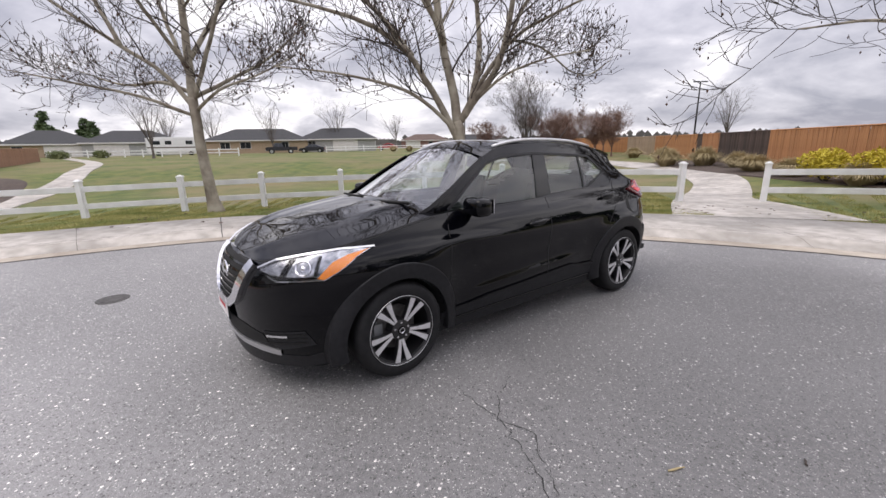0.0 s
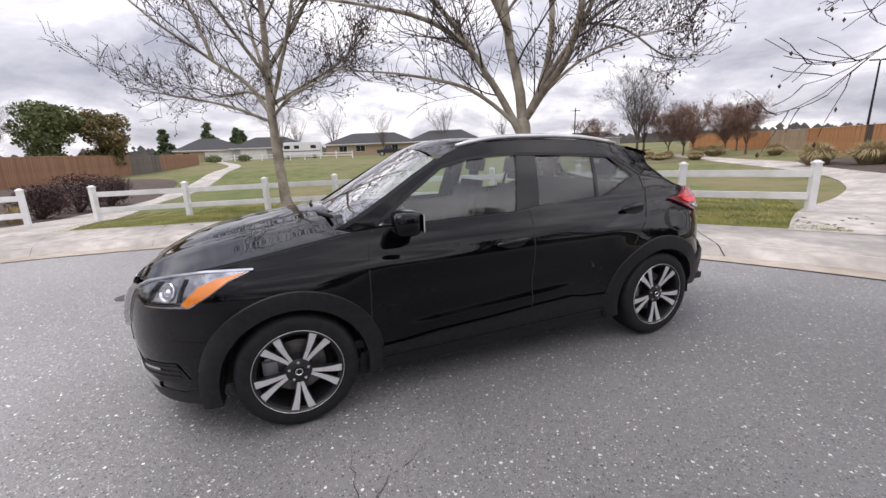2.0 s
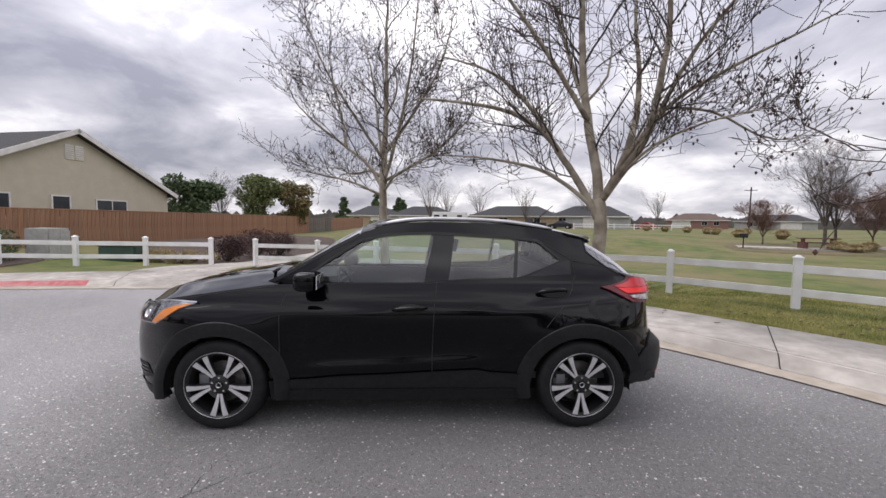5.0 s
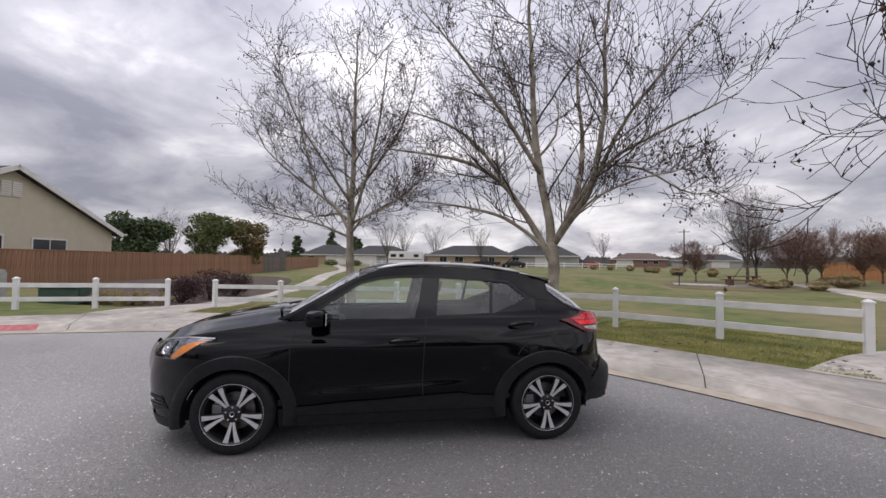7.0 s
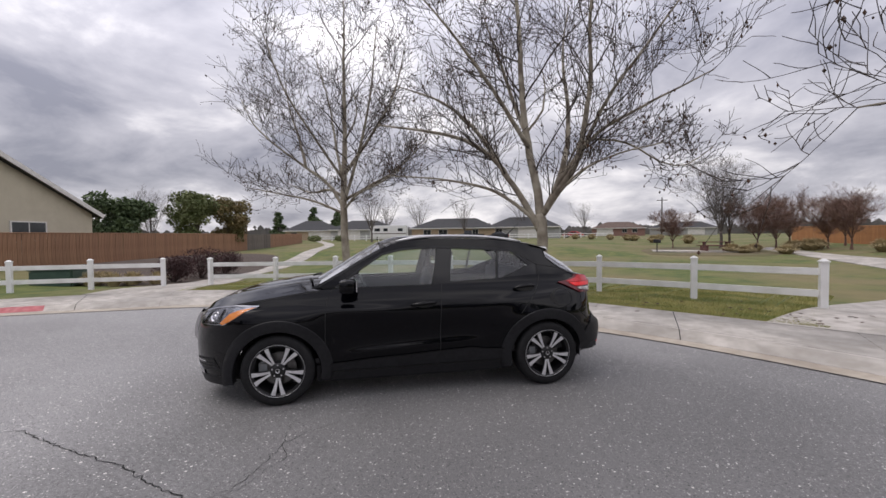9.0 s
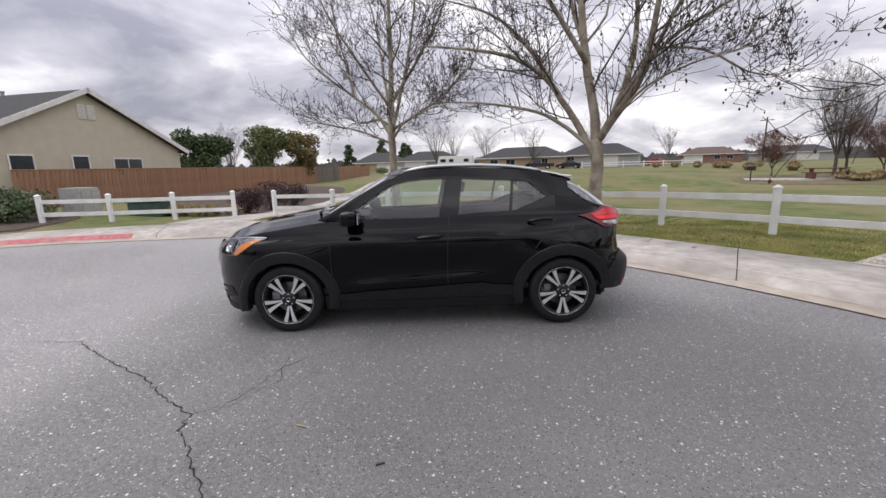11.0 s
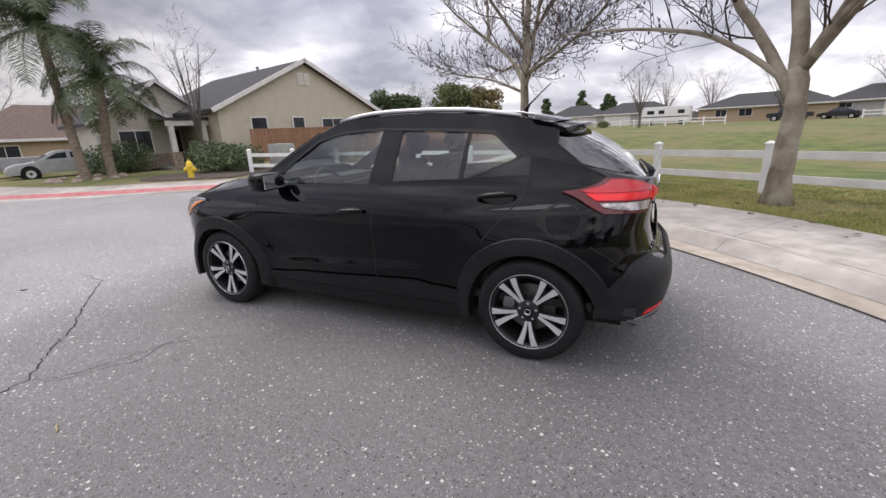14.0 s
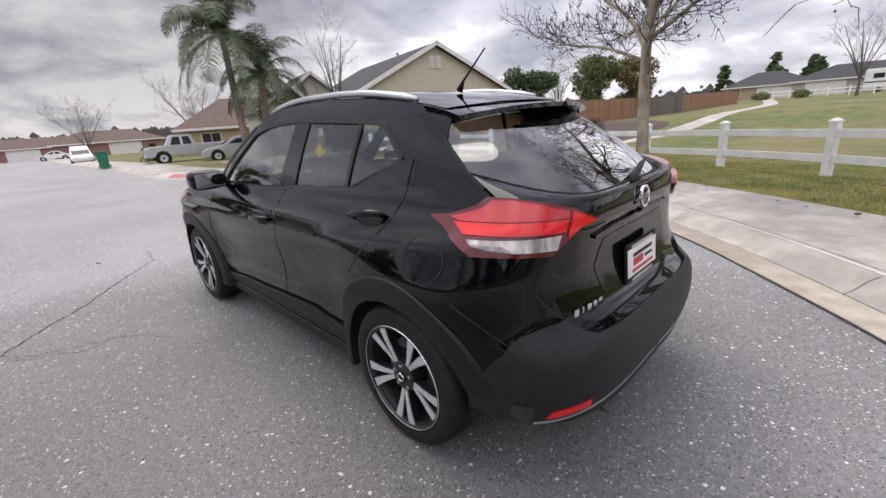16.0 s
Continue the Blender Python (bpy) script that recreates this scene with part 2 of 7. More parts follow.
M_PALEFENCE = mat("bleached_board", (0.34, 0.25, 0.17), (0.44, 0.34, 0.25), 2.5, 0.9, 0.3, stretch=(6, 6, 0.6), island=0.12)
M_GREYFENCE = mat("weathered_board", (0.10, 0.085, 0.075), (0.17, 0.145, 0.125), 2.5, 0.9, 0.3, stretch=(6, 6, 0.6), island=0.2)
M_DARKFENCE = mat("dark_board", (0.045, 0.03, 0.025), (0.10, 0.07, 0.055), 2.5, 0.9, 0.3, stretch=(6, 6, 0.6), island=0.3)
M_STUCCO = mat("beige_stucco", (0.480, 0.436, 0.335), (0.525, 0.478, 0.372), 2.0, 0.9, 0.35, bscale=70)
M_SIDING = mat("pale_siding", (0.46, 0.43, 0.36), (0.52, 0.49, 0.42), 3, 0.8, 0.1)
M_TRIM = mat("white_trim", (0.62, 0.60, 0.57), (0.72, 0.70, 0.67), 3, 0.6, 0.05)
M_SHINGLE = mat("dark_shingle", (0.026, 0.027, 0.029), (0.064, 0.065, 0.068), 14, 0.9, 0.6, stretch=(1, 1, 3), c3=(0.05, 0.05, 0.055), scale3=1.5, amount3=0.5)
M_SHINGLE_BR = mat("brown_shingle", (0.085, 0.058, 0.048), (0.150, 0.108, 0.090), 10, 0.9, 0.5)
M_WINDOW = mat("dark_window", (0.02, 0.024, 0.028), (0.035, 0.04, 0.045), 2, 0.08)
M_STONE = mat("stacked_stone", (0.20, 0.15, 0.12), (0.38, 0.31, 0.26), 9, 0.9, 0.6)
M_YELLOW = mat("yellow_enamel", (0.72, 0.50, 0.03), (0.80, 0.60, 0.06), 4, 0.4, 0.05)
M_LEAF = mat("dark_leaf", (0.045, 0.075, 0.030), (0.110, 0.155, 0.062), 1.2, 0.6)
M_LEAF2 = mat("olive_leaf", (0.095, 0.125, 0.042), (0.190, 0.205, 0.085), 0.8, 0.7)
M_LEAF3 = mat("rusty_leaf", (0.125, 0.120, 0.045), (0.24, 0.165, 0.075), 0.8, 0.7)
M_HEDGE = mat("purple_hedge", (0.035, 0.015, 0.016), (0.085, 0.04, 0.038), 2, 0.8)
M_REDTREE = mat("rust_twigs", (0.125, 0.072, 0.058), (0.22, 0.14, 0.112), 2, 0.9)
M_PALM = mat("palm_frond", (0.036, 0.060, 0.020), (0.095, 0.120, 0.050), 1.5, 0.5)
M_PALMTRUNK = mat("palm_trunk", (0.14, 0.11, 0.085), (0.28, 0.23, 0.18), 6, 0.9, 0.7, stretch=(1, 1, 4))
M_TUSSOCK = mat("dry_tussock", (0.28, 0.225, 0.115), (0.48, 0.395, 0.23), 3, 0.9)
M_GOLD = mat("golden_shrub", (0.38, 0.30, 0.02), (0.55, 0.45, 0.04), 3, 0.8)
M_STEEL = mat("galvanised_steel", (0.28, 0.29, 0.30), (0.36, 0.37, 0.38), 4, 0.5, metal=0.6)
M_GREENBOX = mat("green_enamel", (0.035, 0.07, 0.055), (0.05, 0.09, 0.07), 3, 0.5)
M_BIN = mat("green_plastic", (0.015, 0.13, 0.075), (0.025, 0.17, 0.10), 3, 0.5)
M_PAVE = mat("utility_concrete", (0.33, 0.33, 0.31), (0.42, 0.42, 0.40), 6, 0.8, 0.3)


# Helpers for meshes.
def finish(name, bm, material, smooth=False):
    me = bpy.data.meshes.new(name)
    bm.to_mesh(me)
    bm.free()
    me.materials.append(material)
    if smooth:
        me.shade_smooth()
        me.set_sharp_from_angle(angle=radians(40))
    return me


def part(name, bm, material, parent=None, label="", smooth=False, m=None):
    me = bm if isinstance(bm, bpy.types.Mesh) else finish(name, bm, material, smooth)
    ob = new(name, me)
    if parent:
        ob.parent = parent
    if m is not None:
        ob.matrix_basis = m
    if label:
        ob["label"] = label
    return ob


def empty(name, m, label, category, group="", kind=""):
    ob = new(name)
    ob.empty_display_size = 0.2
    ob.matrix_basis = m
    return tagged(ob, label, category, group, kind)


def box(w, d, h, at=(0, 0, 0), bevel=0.0, bm=None, m=None):
    """A box of that size whose base centre is at that place."""
    bm = bm or bmesh.new()
    r = bmesh.ops.create_cube(bm, size=1)
    bmesh.ops.scale(bm, vec=(w, d, h), verts=r["verts"])
    bmesh.ops.translate(bm, vec=(at[0], at[1], at[2] + h / 2), verts=r["verts"])
    if bevel:
        es = {e for v in r["verts"] for e in v.link_edges}
        r2 = bmesh.ops.bevel(bm, geom=list(es), offset=bevel, segments=2, affect="EDGES")
    if m is not None:
        bmesh.ops.transform(bm, matrix=m, verts=r["verts"] if not bevel else bm.verts[:])
    return bm


def pymesh(name, verts, faces, material, smooth=False):
    me = bpy.data.meshes.new(name)
    me.from_pydata([tuple(v) for v in verts], [], faces)
    me.materials.append(material)
    if smooth:
        me.shade_smooth()
    me.update()
    return me


def lathe(profile, n=32, axis="z", closed=False):
    """A bmesh turned from (radius, height) pairs."""
    bm = bmesh.new()
    rings = []
    for r, h in profile:
        rings.append([bm.verts.new((r * math.cos(2 * math.pi * k / n), r * math.sin(2 * math.pi * k / n), h)) for k in range(n)])
    pairs = list(zip(rings, rings[1:])) + ([(rings[-1], rings[0])] if closed else [])
    for a, b in pairs:
        for k in range(n):
            bm.faces.new((a[k], a[(k + 1) % n], b[(k + 1) % n], b[k]))
    if axis == "y":
        bmesh.ops.rotate(bm, cent=(0, 0, 0), matrix=Matrix.Rotation(radians(-90), 3, "X"), verts=bm.verts[:])
    if axis == "x":
        bmesh.ops.rotate(bm, cent=(0, 0, 0), matrix=Matrix.Rotation(radians(90), 3, "Y"), verts=bm.verts[:])
    return bm


def tube_data(points, radii, n, verts, faces):
    """Adds a tapered tube along points to the lists."""
    pts = [Vector(p) for p in points]
    base = len(verts)
    a = None
    for i, p in enumerate(pts):
        d = (pts[min(i + 1, len(pts) - 1)] - pts[max(i - 1, 0)])
        d = d.normalized() if d.length > 1e-9 else Vector((0, 0, 1))
        if a is None:
            a = d.cross(Vector((1, 0, 0)) if abs(d.x) < 0.8 else Vector((0, 1, 0)))
        a = (a - d * a.dot(d)).normalized()
        b = d.cross(a)
        for k in range(n):
            t = 2 * math.pi * k / n
            v = p + (a * math.cos(t) + b * math.sin(t)) * radii[i]
            verts.append((v.x, v.y, v.z))
    for i in range(len(pts) - 1):
        for k in range(n):
            faces.append((base + i * n + k, base + i * n + (k + 1) % n, base + (i + 1) * n + (k + 1) % n, base + (i + 1) * n + k))
    faces.append(tuple(base + k for k in range(n))[::-1])
    faces.append(tuple(base + (len(pts) - 1) * n + k for k in range(n)))


def tube(name, points, radius, material, n=8, parent=None, label="", smooth=True):
    verts, faces = [], []
    radii = radius if isinstance(radius, (list, tuple)) else [radius] * len(points)
    tube_data(points, radii, n, verts, faces)
    ob = new(name, pymesh(name, verts, faces, material, smooth))
    if parent:
        ob.parent = parent
    if label:
        ob["label"] = label
    return ob


def interp(x, xs, ys):
    return float(np.interp(x, xs, ys))


def ss(a, b, x):
    t = min(1.0, max(0.0, (x - a) / (b - a)))
    return t * t * (3 - 2 * t)


# Ground: kerb line, back of the pavement, and the height of the land.
KERB = [(-95, -64), (-50, -31), (-26.4, -13), (-17.5, -6.9), (-14.3, -4.5), (-13.1, -2.8), (-12.2, -1.0), (-11.3, 1.3), (-10.5, 2.6), (-9.4, 3.6), (-8.45, 4.35),
        (-7.6, 4.95), (-6.85, 5.5), (-5.9, 6.02), (-4.9, 6.48), (-3.7, 6.87), (-1.8, 7.13), (-0.4, 7.12), (0.8, 6.94), (2.0, 6.68), (3.2, 6.27), (4.45, 5.68), (5.6, 4.97),
        (7.2, 3.6), (8.6, 1.8), (9.6, -0.5), (10.2, -4), (10.4, -10), (10.4, -60)]
BACK = [(-96.5, -61.7), (-51.4, -28.9), (-27.7, -11.1), (-19, -5.0), (-16.2, -2.9), (-15.0, -1.6), (-14.2, 0.0), (-13.2, 2.3), (-12.5, 3.5), (-11.5, 4.6), (-10.5, 5.55),
        (-9.5, 6.4), (-8.6, 7.1), (-7.3, 7.6), (-6.1, 8.1), (-4.6, 8.6), (-2.7, 8.85), (-1.0, 9.0), (0.65, 8.98), (2.0, 8.68), (3.2, 8.3), (4.6, 7.85), (5.9, 7.35),
        (7.9, 6.1), (10.2, 3.4), (11.6, 0.3), (12.3, -3.6), (12.6, -10), (12.6, -60)]


def curve(points, step):
    """A smooth polyline (Catmull-Rom) through the points, about that step long."""
    p = [Vector((*q, 0)) if len(q) == 2 else Vector(q) for q in points]
    p = [p[0] * 2 - p[1]] + p + [p[-1] * 2 - p[-2]]
    out = []
    for i in range(1, len(p) - 2):
        n = max(1, round((p[i + 1] - p[i]).length / step))
        for k in range(n):
            t = k / n
            out.append(0.5 * (2 * p[i] + (p[i + 1] - p[i - 1]) * t + (2 * p[i - 1] - 5 * p[i] + 4 * p[i + 1] - p[i + 2]) * t * t + (3 * p[i] - p[i - 1] - 3 * p[i + 1] + p[i + 2]) * t ** 3))
    return out + [p[-2]]


def paired(a, b, n_each):
    """Two polylines of equal count from two lists of equal count."""
    out = []
    for line in (a, b):
        p = [Vector((*q, 0)) for q in line]
        p = [p[0] * 2 - p[1]] + p + [p[-1] * 2 - p[-2]]
        o = []
        for i in range(1, len(p) - 2):
            for k in range(n_each):
                t = k / n_each
                o.append(0.5 * (2 * p[i] + (p[i + 1] - p[i - 1]) * t + (2 * p[i - 1] - 5 * p[i] + 4 * p[i + 1] - p[i + 2]) * t * t + (3 * p[i] - p[i - 1] - 3 * p[i + 1] + p[i + 2]) * t ** 3))
        out.append(o + [p[-2]])
    return out


K_LINE, B_LINE = paired(KERB, BACK, 6)
B_NP = np.array([(p.x, p.y) for p in B_LINE])


def back_distance(x, y):
    """The distance to the back of the pavement: positive on the land side."""
    a, b = B_NP[:-1], B_NP[1:]
    d = b - a
    q = np.array((x, y)) - a
    t = np.clip((q * d).sum(1) / (d * d).sum(1), 0, 1)
    off = q - t[:, None] * d
    r = np.hypot(off[:, 0], off[:, 1])
    i = int(r.argmin())
    side = d[i][0] * q[i][1] - d[i][1] * q[i][0]
    return float(r[i]) * (1 if side > 0 else -1)


def street_z(x, y=0.0):
    return 0.012 * min(x + 3, 0) * (1 - ss(5, 50, y))


def land_z(x, y, d=None):
    d = back_distance(x, y) if d is None else d
    park = ss(2, 12, y) * ss(-18.5, -11, x + 0.39 * y) * (1 - ss(8, 13, x - 0.2 * (y - 12)))
    far = ss(35, 70, y)
    park = max(park, far)
    flat = interp(d, [0, 2.2, 6, 15, 30, 55, 75], [0.105, 0.05, -0.14, -0.30, -0.20, 0.30, 0.6])
    bank = interp(d, [0, 2.2, 6, 14, 17, 25, 28, 55, 75], [0.105, 0.05, -0.14, -0.32, -0.26, 0.34, 0.42, 0.5, 0.6])
    fall = bank + (flat - bank) * ss(-5, 5, x)
    mound = 0.24 * (1 - ss(-18, -12, x + 0.39 * y)) * ss(1, 7, y) * (1 - far)
    dip = -0.10 * park * (1 - ss(-2.0, 4.5, x)) * ss(1.0, 3.5, d) * (1 - ss(15, 35, d))
    return street_z(x, y) + 0.105 * (1 - park) + fall * park + mound + dip


def strip(name, rails, material, label, category="", kind="structure", smooth=True):
    """A sheet between several polylines of equal count."""
    n = len(rails[0])
    verts = [tuple(p) for r in rails for p in r]
    faces = [(i * n + k, i * n + k + 1, (i + 1) * n + k + 1, (i + 1) * n + k) for i in range(len(rails) - 1) for k in range(n - 1)]
    return tagged(new(name, pymesh(name, verts, faces, material, smooth)), label, category, kind=kind)


# The land: one sheet out to the horizon, sunk below road and pavement.
n_ang, radii = 260, [0.4]
while radii[-1] < 2600:
    radii.append(radii[-1] * 1.075 + 0.08)
verts, faces = [(0, 5, -0.45)], []
for r in radii:
    for k in range(n_ang):
        a = 2 * math.pi * k / n_ang
        x, y = r * math.cos(a), 5 + r * math.sin(a)
        d = back_distance(x, y)
        if r > 400:
            z = 0.3
        elif d < -0.5:
            z = street_z(x, y) - 0.4
        else:
            z = land_z(x, y, max(d, 0.0)) + 0.02 * noise.noise(Vector((x * 0.5, y * 0.5, 0))) * min(1, max(d, 0)) - (0.03 if d < 0 else 0)
        verts.append((x, y, z))
for k in range(n_ang):
    faces.append((0, 1 + k, 1 + (k + 1) % n_ang))
for i in range(len(radii) - 1):
    for k in range(n_ang):
        faces.append((1 + i * n_ang + k, 1 + (i + 1) * n_ang + k, 1 + (i + 1) * n_ang + (k + 1) % n_ang, 1 + i * n_ang + (k + 1) % n_ang))
tagged(new("ground", pymesh("ground", verts, faces, M_LAWN, True)), "patchy green and straw-coloured winter lawn", "ground", kind="structure")

# Road: from the kerb line to the inner kerb of the bend, and the verge beyond it.
INNER = [(-89, -72.8), (-44, -39.8), (-20.5, -23), (-14.5, -19.2), (-12.5, -18), (-11.4, -17.4), (-10.4, -16.9), (-9.4, -16.4), (-8.6, -16.1), (-7.8, -15.8), (-7.1, -15.6),
         (-6.4, -15.45), (-5.7, -15.3), (-5.0, -15.2), (-4.3, -15.1), (-3.6, -15.05), (-2.8, -15.0), (-2.1, -15.0), (-1.4, -15.05), (-0.8, -15.2), (-0.3, -15.45), (0.1, -15.8), (0.4, -16.2),
         (0.7, -16.8), (0.9, -17.6), (1.05, -18.8), (1.15, -21), (1.2, -26), (1.2, -60)]
I_LINE = paired(INNER, INNER, 6)[0]
rails = []
for f in (0.0, 0.04, 0.12, 0.3, 0.6, 1.0):
    rails.append([p.lerp(q, f) for p, q in zip(K_LINE, I_LINE)])
rails = [[Vector((p.x, p.y, street_z(p.x, p.y))) for p in r] for r in rails]
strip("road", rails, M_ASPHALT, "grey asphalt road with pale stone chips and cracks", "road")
HUB = Vector((-42, -110, 0))
def inner_rail(dist, h):
    return [Vector((*(p + (HUB - p).normalized() * dist).to_2d(), street_z(p.x, p.y) + h)) for p in I_LINE]


strip("pavement", [inner_rail(d, h) for d, h in ((0.0, -0.03), (0.0, 0.004), (0.3, 0.02), (0.45, 0.1), (0.6, 0.11), (1.9, 0.125))], M_CONC, "pale concrete pavement on the inside of the bend", "pavement")
strip("ground", [inner_rail(d, h) for d, h in ((1.9, 0.12), (4.0, 0.15), (12.0, 0.2), (30.0, 0.2))], M_LAWN, "front lawns on the inside of the bend", "ground")

# Pavement with its gutter and rolled kerb, in one cross-section.
prof = [(0.0, -0.03), (0.0, 0.004), (0.13, 0.012), (0.17, 0.03), (0.23, 0.085), (0.28, 0.105), (0.31, 0.108), (1.0, 0.125), (1.0, -0.05)]
rails = []
for f, h in prof:
    rails.append([Vector((p.x + (q.x - p.x) * f, p.y + (q.y - p.y) * f, street_z(p.x, p.y) + h)) for p, q in zip(K_LINE, B_LINE)])
strip("pavement", rails, M_CONC, "pale worn concrete pavement with a rolled kerb", "pavement")
i0 = min(range(len(K_LINE)), key=lambda i: (K_LINE[i] - Vector((-14.3, -4.5, 0))).length)
i1 = min(range(len(K_LINE)), key=lambda i: (K_LINE[i] - Vector((-8.7, 4.2, 0))).length)
rails = []
for f, h in ((0.15, 0.024), (0.17, 0.034), (0.23, 0.089), (0.28, 0.109)):
    rails.append([Vector((p.x + (q.x - p.x) * f, p.y + (q.y - p.y) * f, street_z(p.x, p.y) + h)) for p, q in list(zip(K_LINE, B_LINE))[i0:i1]])
strip("trim", rails, M_REDKERB, "faded red paint along the kerb", "kerb paint")
# Joints across the pavement.
def joint(i, f0=0.0, f1=1.0, width=0.012):
    p, q = K_LINE[i], B_LINE[i]
    t = (K_LINE[min(i + 1, len(K_LINE) - 1)] - p).normalized() * width
    pts = [(f, h) for f, h in prof[1:-1] if f0 <= f <= f1]
    verts, faces = [], []
    for f, h in pts:
        c = Vector((p.x + (q.x - p.x) * f, p.y + (q.y - p.y) * f, street_z(p.x, p.y) + h + 0.004))
        verts += [tuple(c - t), tuple(c + t)]
    faces = [(2 * k, 2 * k + 1, 2 * k + 3, 2 * k + 2) for k in range(len(pts) - 1)]
    return tagged(new("trim", pymesh("trim", verts, faces, M_CRACK)), "dark expansion joint across the concrete pavement", "joint", kind="structure")


for i in range(50, len(K_LINE) - 30, 10):
    joint(i, width=0.0022 if i % 30 else 0.007)

# The warm-toned gutter pan between asphalt and kerb.
rails = []
for f, h in ((0.004, 0.0085), (0.065, 0.0125), (0.128, 0.0165)):
    rails.append([Vector((p.x + (q.x - p.x) * f, p.y + (q.y - p.y) * f, street_z(p.x, p.y) + h)) for p, q in list(zip(K_LINE, B_LINE))[40:-25]])
strip("trim", rails, M_GUTTER, "tan stained concrete gutter along the kerb", "gutter")

# The worn pale lip along the top of the kerb.
rails = []
for f, h in ((0.292, 0.109), (0.298, 0.113), (0.304, 0.113), (0.310, 0.110)):
    rails.append([Vector((p.x + (q.x - p.x) * f, p.y + (q.y - p.y) * f, street_z(p.x, p.y) + h)) for p, q in list(zip(K_LINE, B_LINE))[40:-25]])
strip("trim", rails, M_LIP, "pale worn lip along the top of the kerb", "kerb edge")

# The line between kerb and walk, and the seam along the asphalt.
for f, h, wid in ((0.325, 0.1125, 0.0028), (0.135, 0.0165, 0.002), (-0.004, 0.006, 0.010)):
    rails = []
    for o in (-wid, wid):
        rails.append([p + (q - p) * f + (q - p).normalized() * o + Vector((0, 0, street_z(p.x, p.y) + h)) for p, q in list(zip(K_LINE, B_LINE))[40:-25]])
    strip("trim", rails, M_CRACK, "thin dark seam along the concrete kerb", "joint")


def ribbon(name, points, widths, material, label, z=0.004, category="crack"):
    verts, faces = [], []
    p = [Vector((*q, 0)) for q in points]
    for i, c in enumerate(p):
        d = (p[min(i + 1, len(p) - 1)] - p[max(i - 1, 0)]).normalized()
        s = Vector((-d.y, d.x, 0)) * widths[i]
        for q in (c - s, c + s):
            verts.append((q.x, q.y, street_z(q.x, q.y) + z))
    faces = [(2 * k, 2 * k + 1, 2 * k + 3, 2 * k + 2) for k in range(len(p) - 1)]
    return tagged(new(name, pymesh(name, verts, faces, material)), label, category, kind="structure")


def crack(points, width, seed):
    rng = random.Random(seed)
    fine = []
    for a, b in zip(points, points[1:]):
        n = max(2, int(math.dist(a, b) / 0.035))
        for k in range(n):
            t = k / n
            fine.append((a[0] + (b[0] - a[0]) * t + rng.gauss(0, 0.010), a[1] + (b[1] - a[1]) * t + rng.gauss(0, 0.010)))
    fine.append(points[-1])
    ws = [width * max(0.25, rng.gauss(1, 0.4)) * min(1, 0.3 + 4 * min(k, len(fine) - 1 - k) / len(fine)) for k in range(len(fine))]
    return ribbon("road_crack", fine, ws, M_CRACK, "dark ragged crack in the asphalt")


crack([(-2.28, 0.97), (-1.77, 1.27), (-1.1, 1.27), (-0.46, 1.32), (-0.03, 1.27), (0.364, 1.277), (0.48, 1.16), (0.74, 1.10), (0.99, 1.04), (1.13, 0.98), (1.3, 0.92), (1.7, 0.7), (2.2, 0.2)], 0.0042, 1)
crack([(0.364, 1.277), (0.45, 1.454), (0.41, 1.71), (0.32, 1.98), (0.1, 2.3)], 0.002, 2)
crack([(0.46, 2.52), (0.34, 2.22), (0.295, 2.0), (0.486, 1.86), (0.47, 1.62), (0.49, 1.48), (0.364, 1.277)], 0.0017, 3)


# Paths through the park.
def path(points, widths, label):
    line = curve(points, 0.5)
    n = len(line)
    ks = np.linspace(0, len(points) - 1, n)
    a, b, c, d = [], [], [], []
    for i, p in enumerate(line):
        t = (line[min(i + 1, n - 1)] - line[max(i - 1, 0)]).normalized()
        w = float(np.interp(ks[i], range(len(points)), widths)) / 2
        s = Vector((-t.y, t.x, 0)) * w
        for lst, q in ((b, p + s), (c, p - s)):
            z = land_z(q.x, q.y, max(0, back_distance(q.x, q.y)))
            lst.append(Vector((q.x, q.y, z + 0.024 + 0.011 * ss(0.0, 0.6, back_distance(q.x, q.y)))))
    for q in b:
        a.append(q - Vector((0, 0, 0.3)))
    for q in c:
        d.append(q - Vector((0, 0, 0.3)))
    return strip("pavement", [a, b, c, d], M_CONC, label, "path", smooth=False)


path([(5.85, 7.3), (6.5, 9.1), (7.5, 11.2), (9.2, 13.6), (11.0, 16.5), (12.6, 20.5), (13.4, 26), (13.8, 34), (13.6, 41), (12.8, 48)], [3.0, 1.65, 1.7, 1.9, 1.9, 1.9, 1.9, 1.9, 1.9, 1.9], "pale concrete footpath winding into the park")
path([(-9.8, 6.3), (-11.25, 8.45), (-12.9, 10.4), (-15.2, 13.4), (-18, 17.5), (-22.3, 25.8), (-34, 42), (-52, 60)], [2.6, 1.5, 1.3, 1.25, 1.25, 1.25, 1.25, 1.25], "pale wet concrete footpath leading across the lawn")


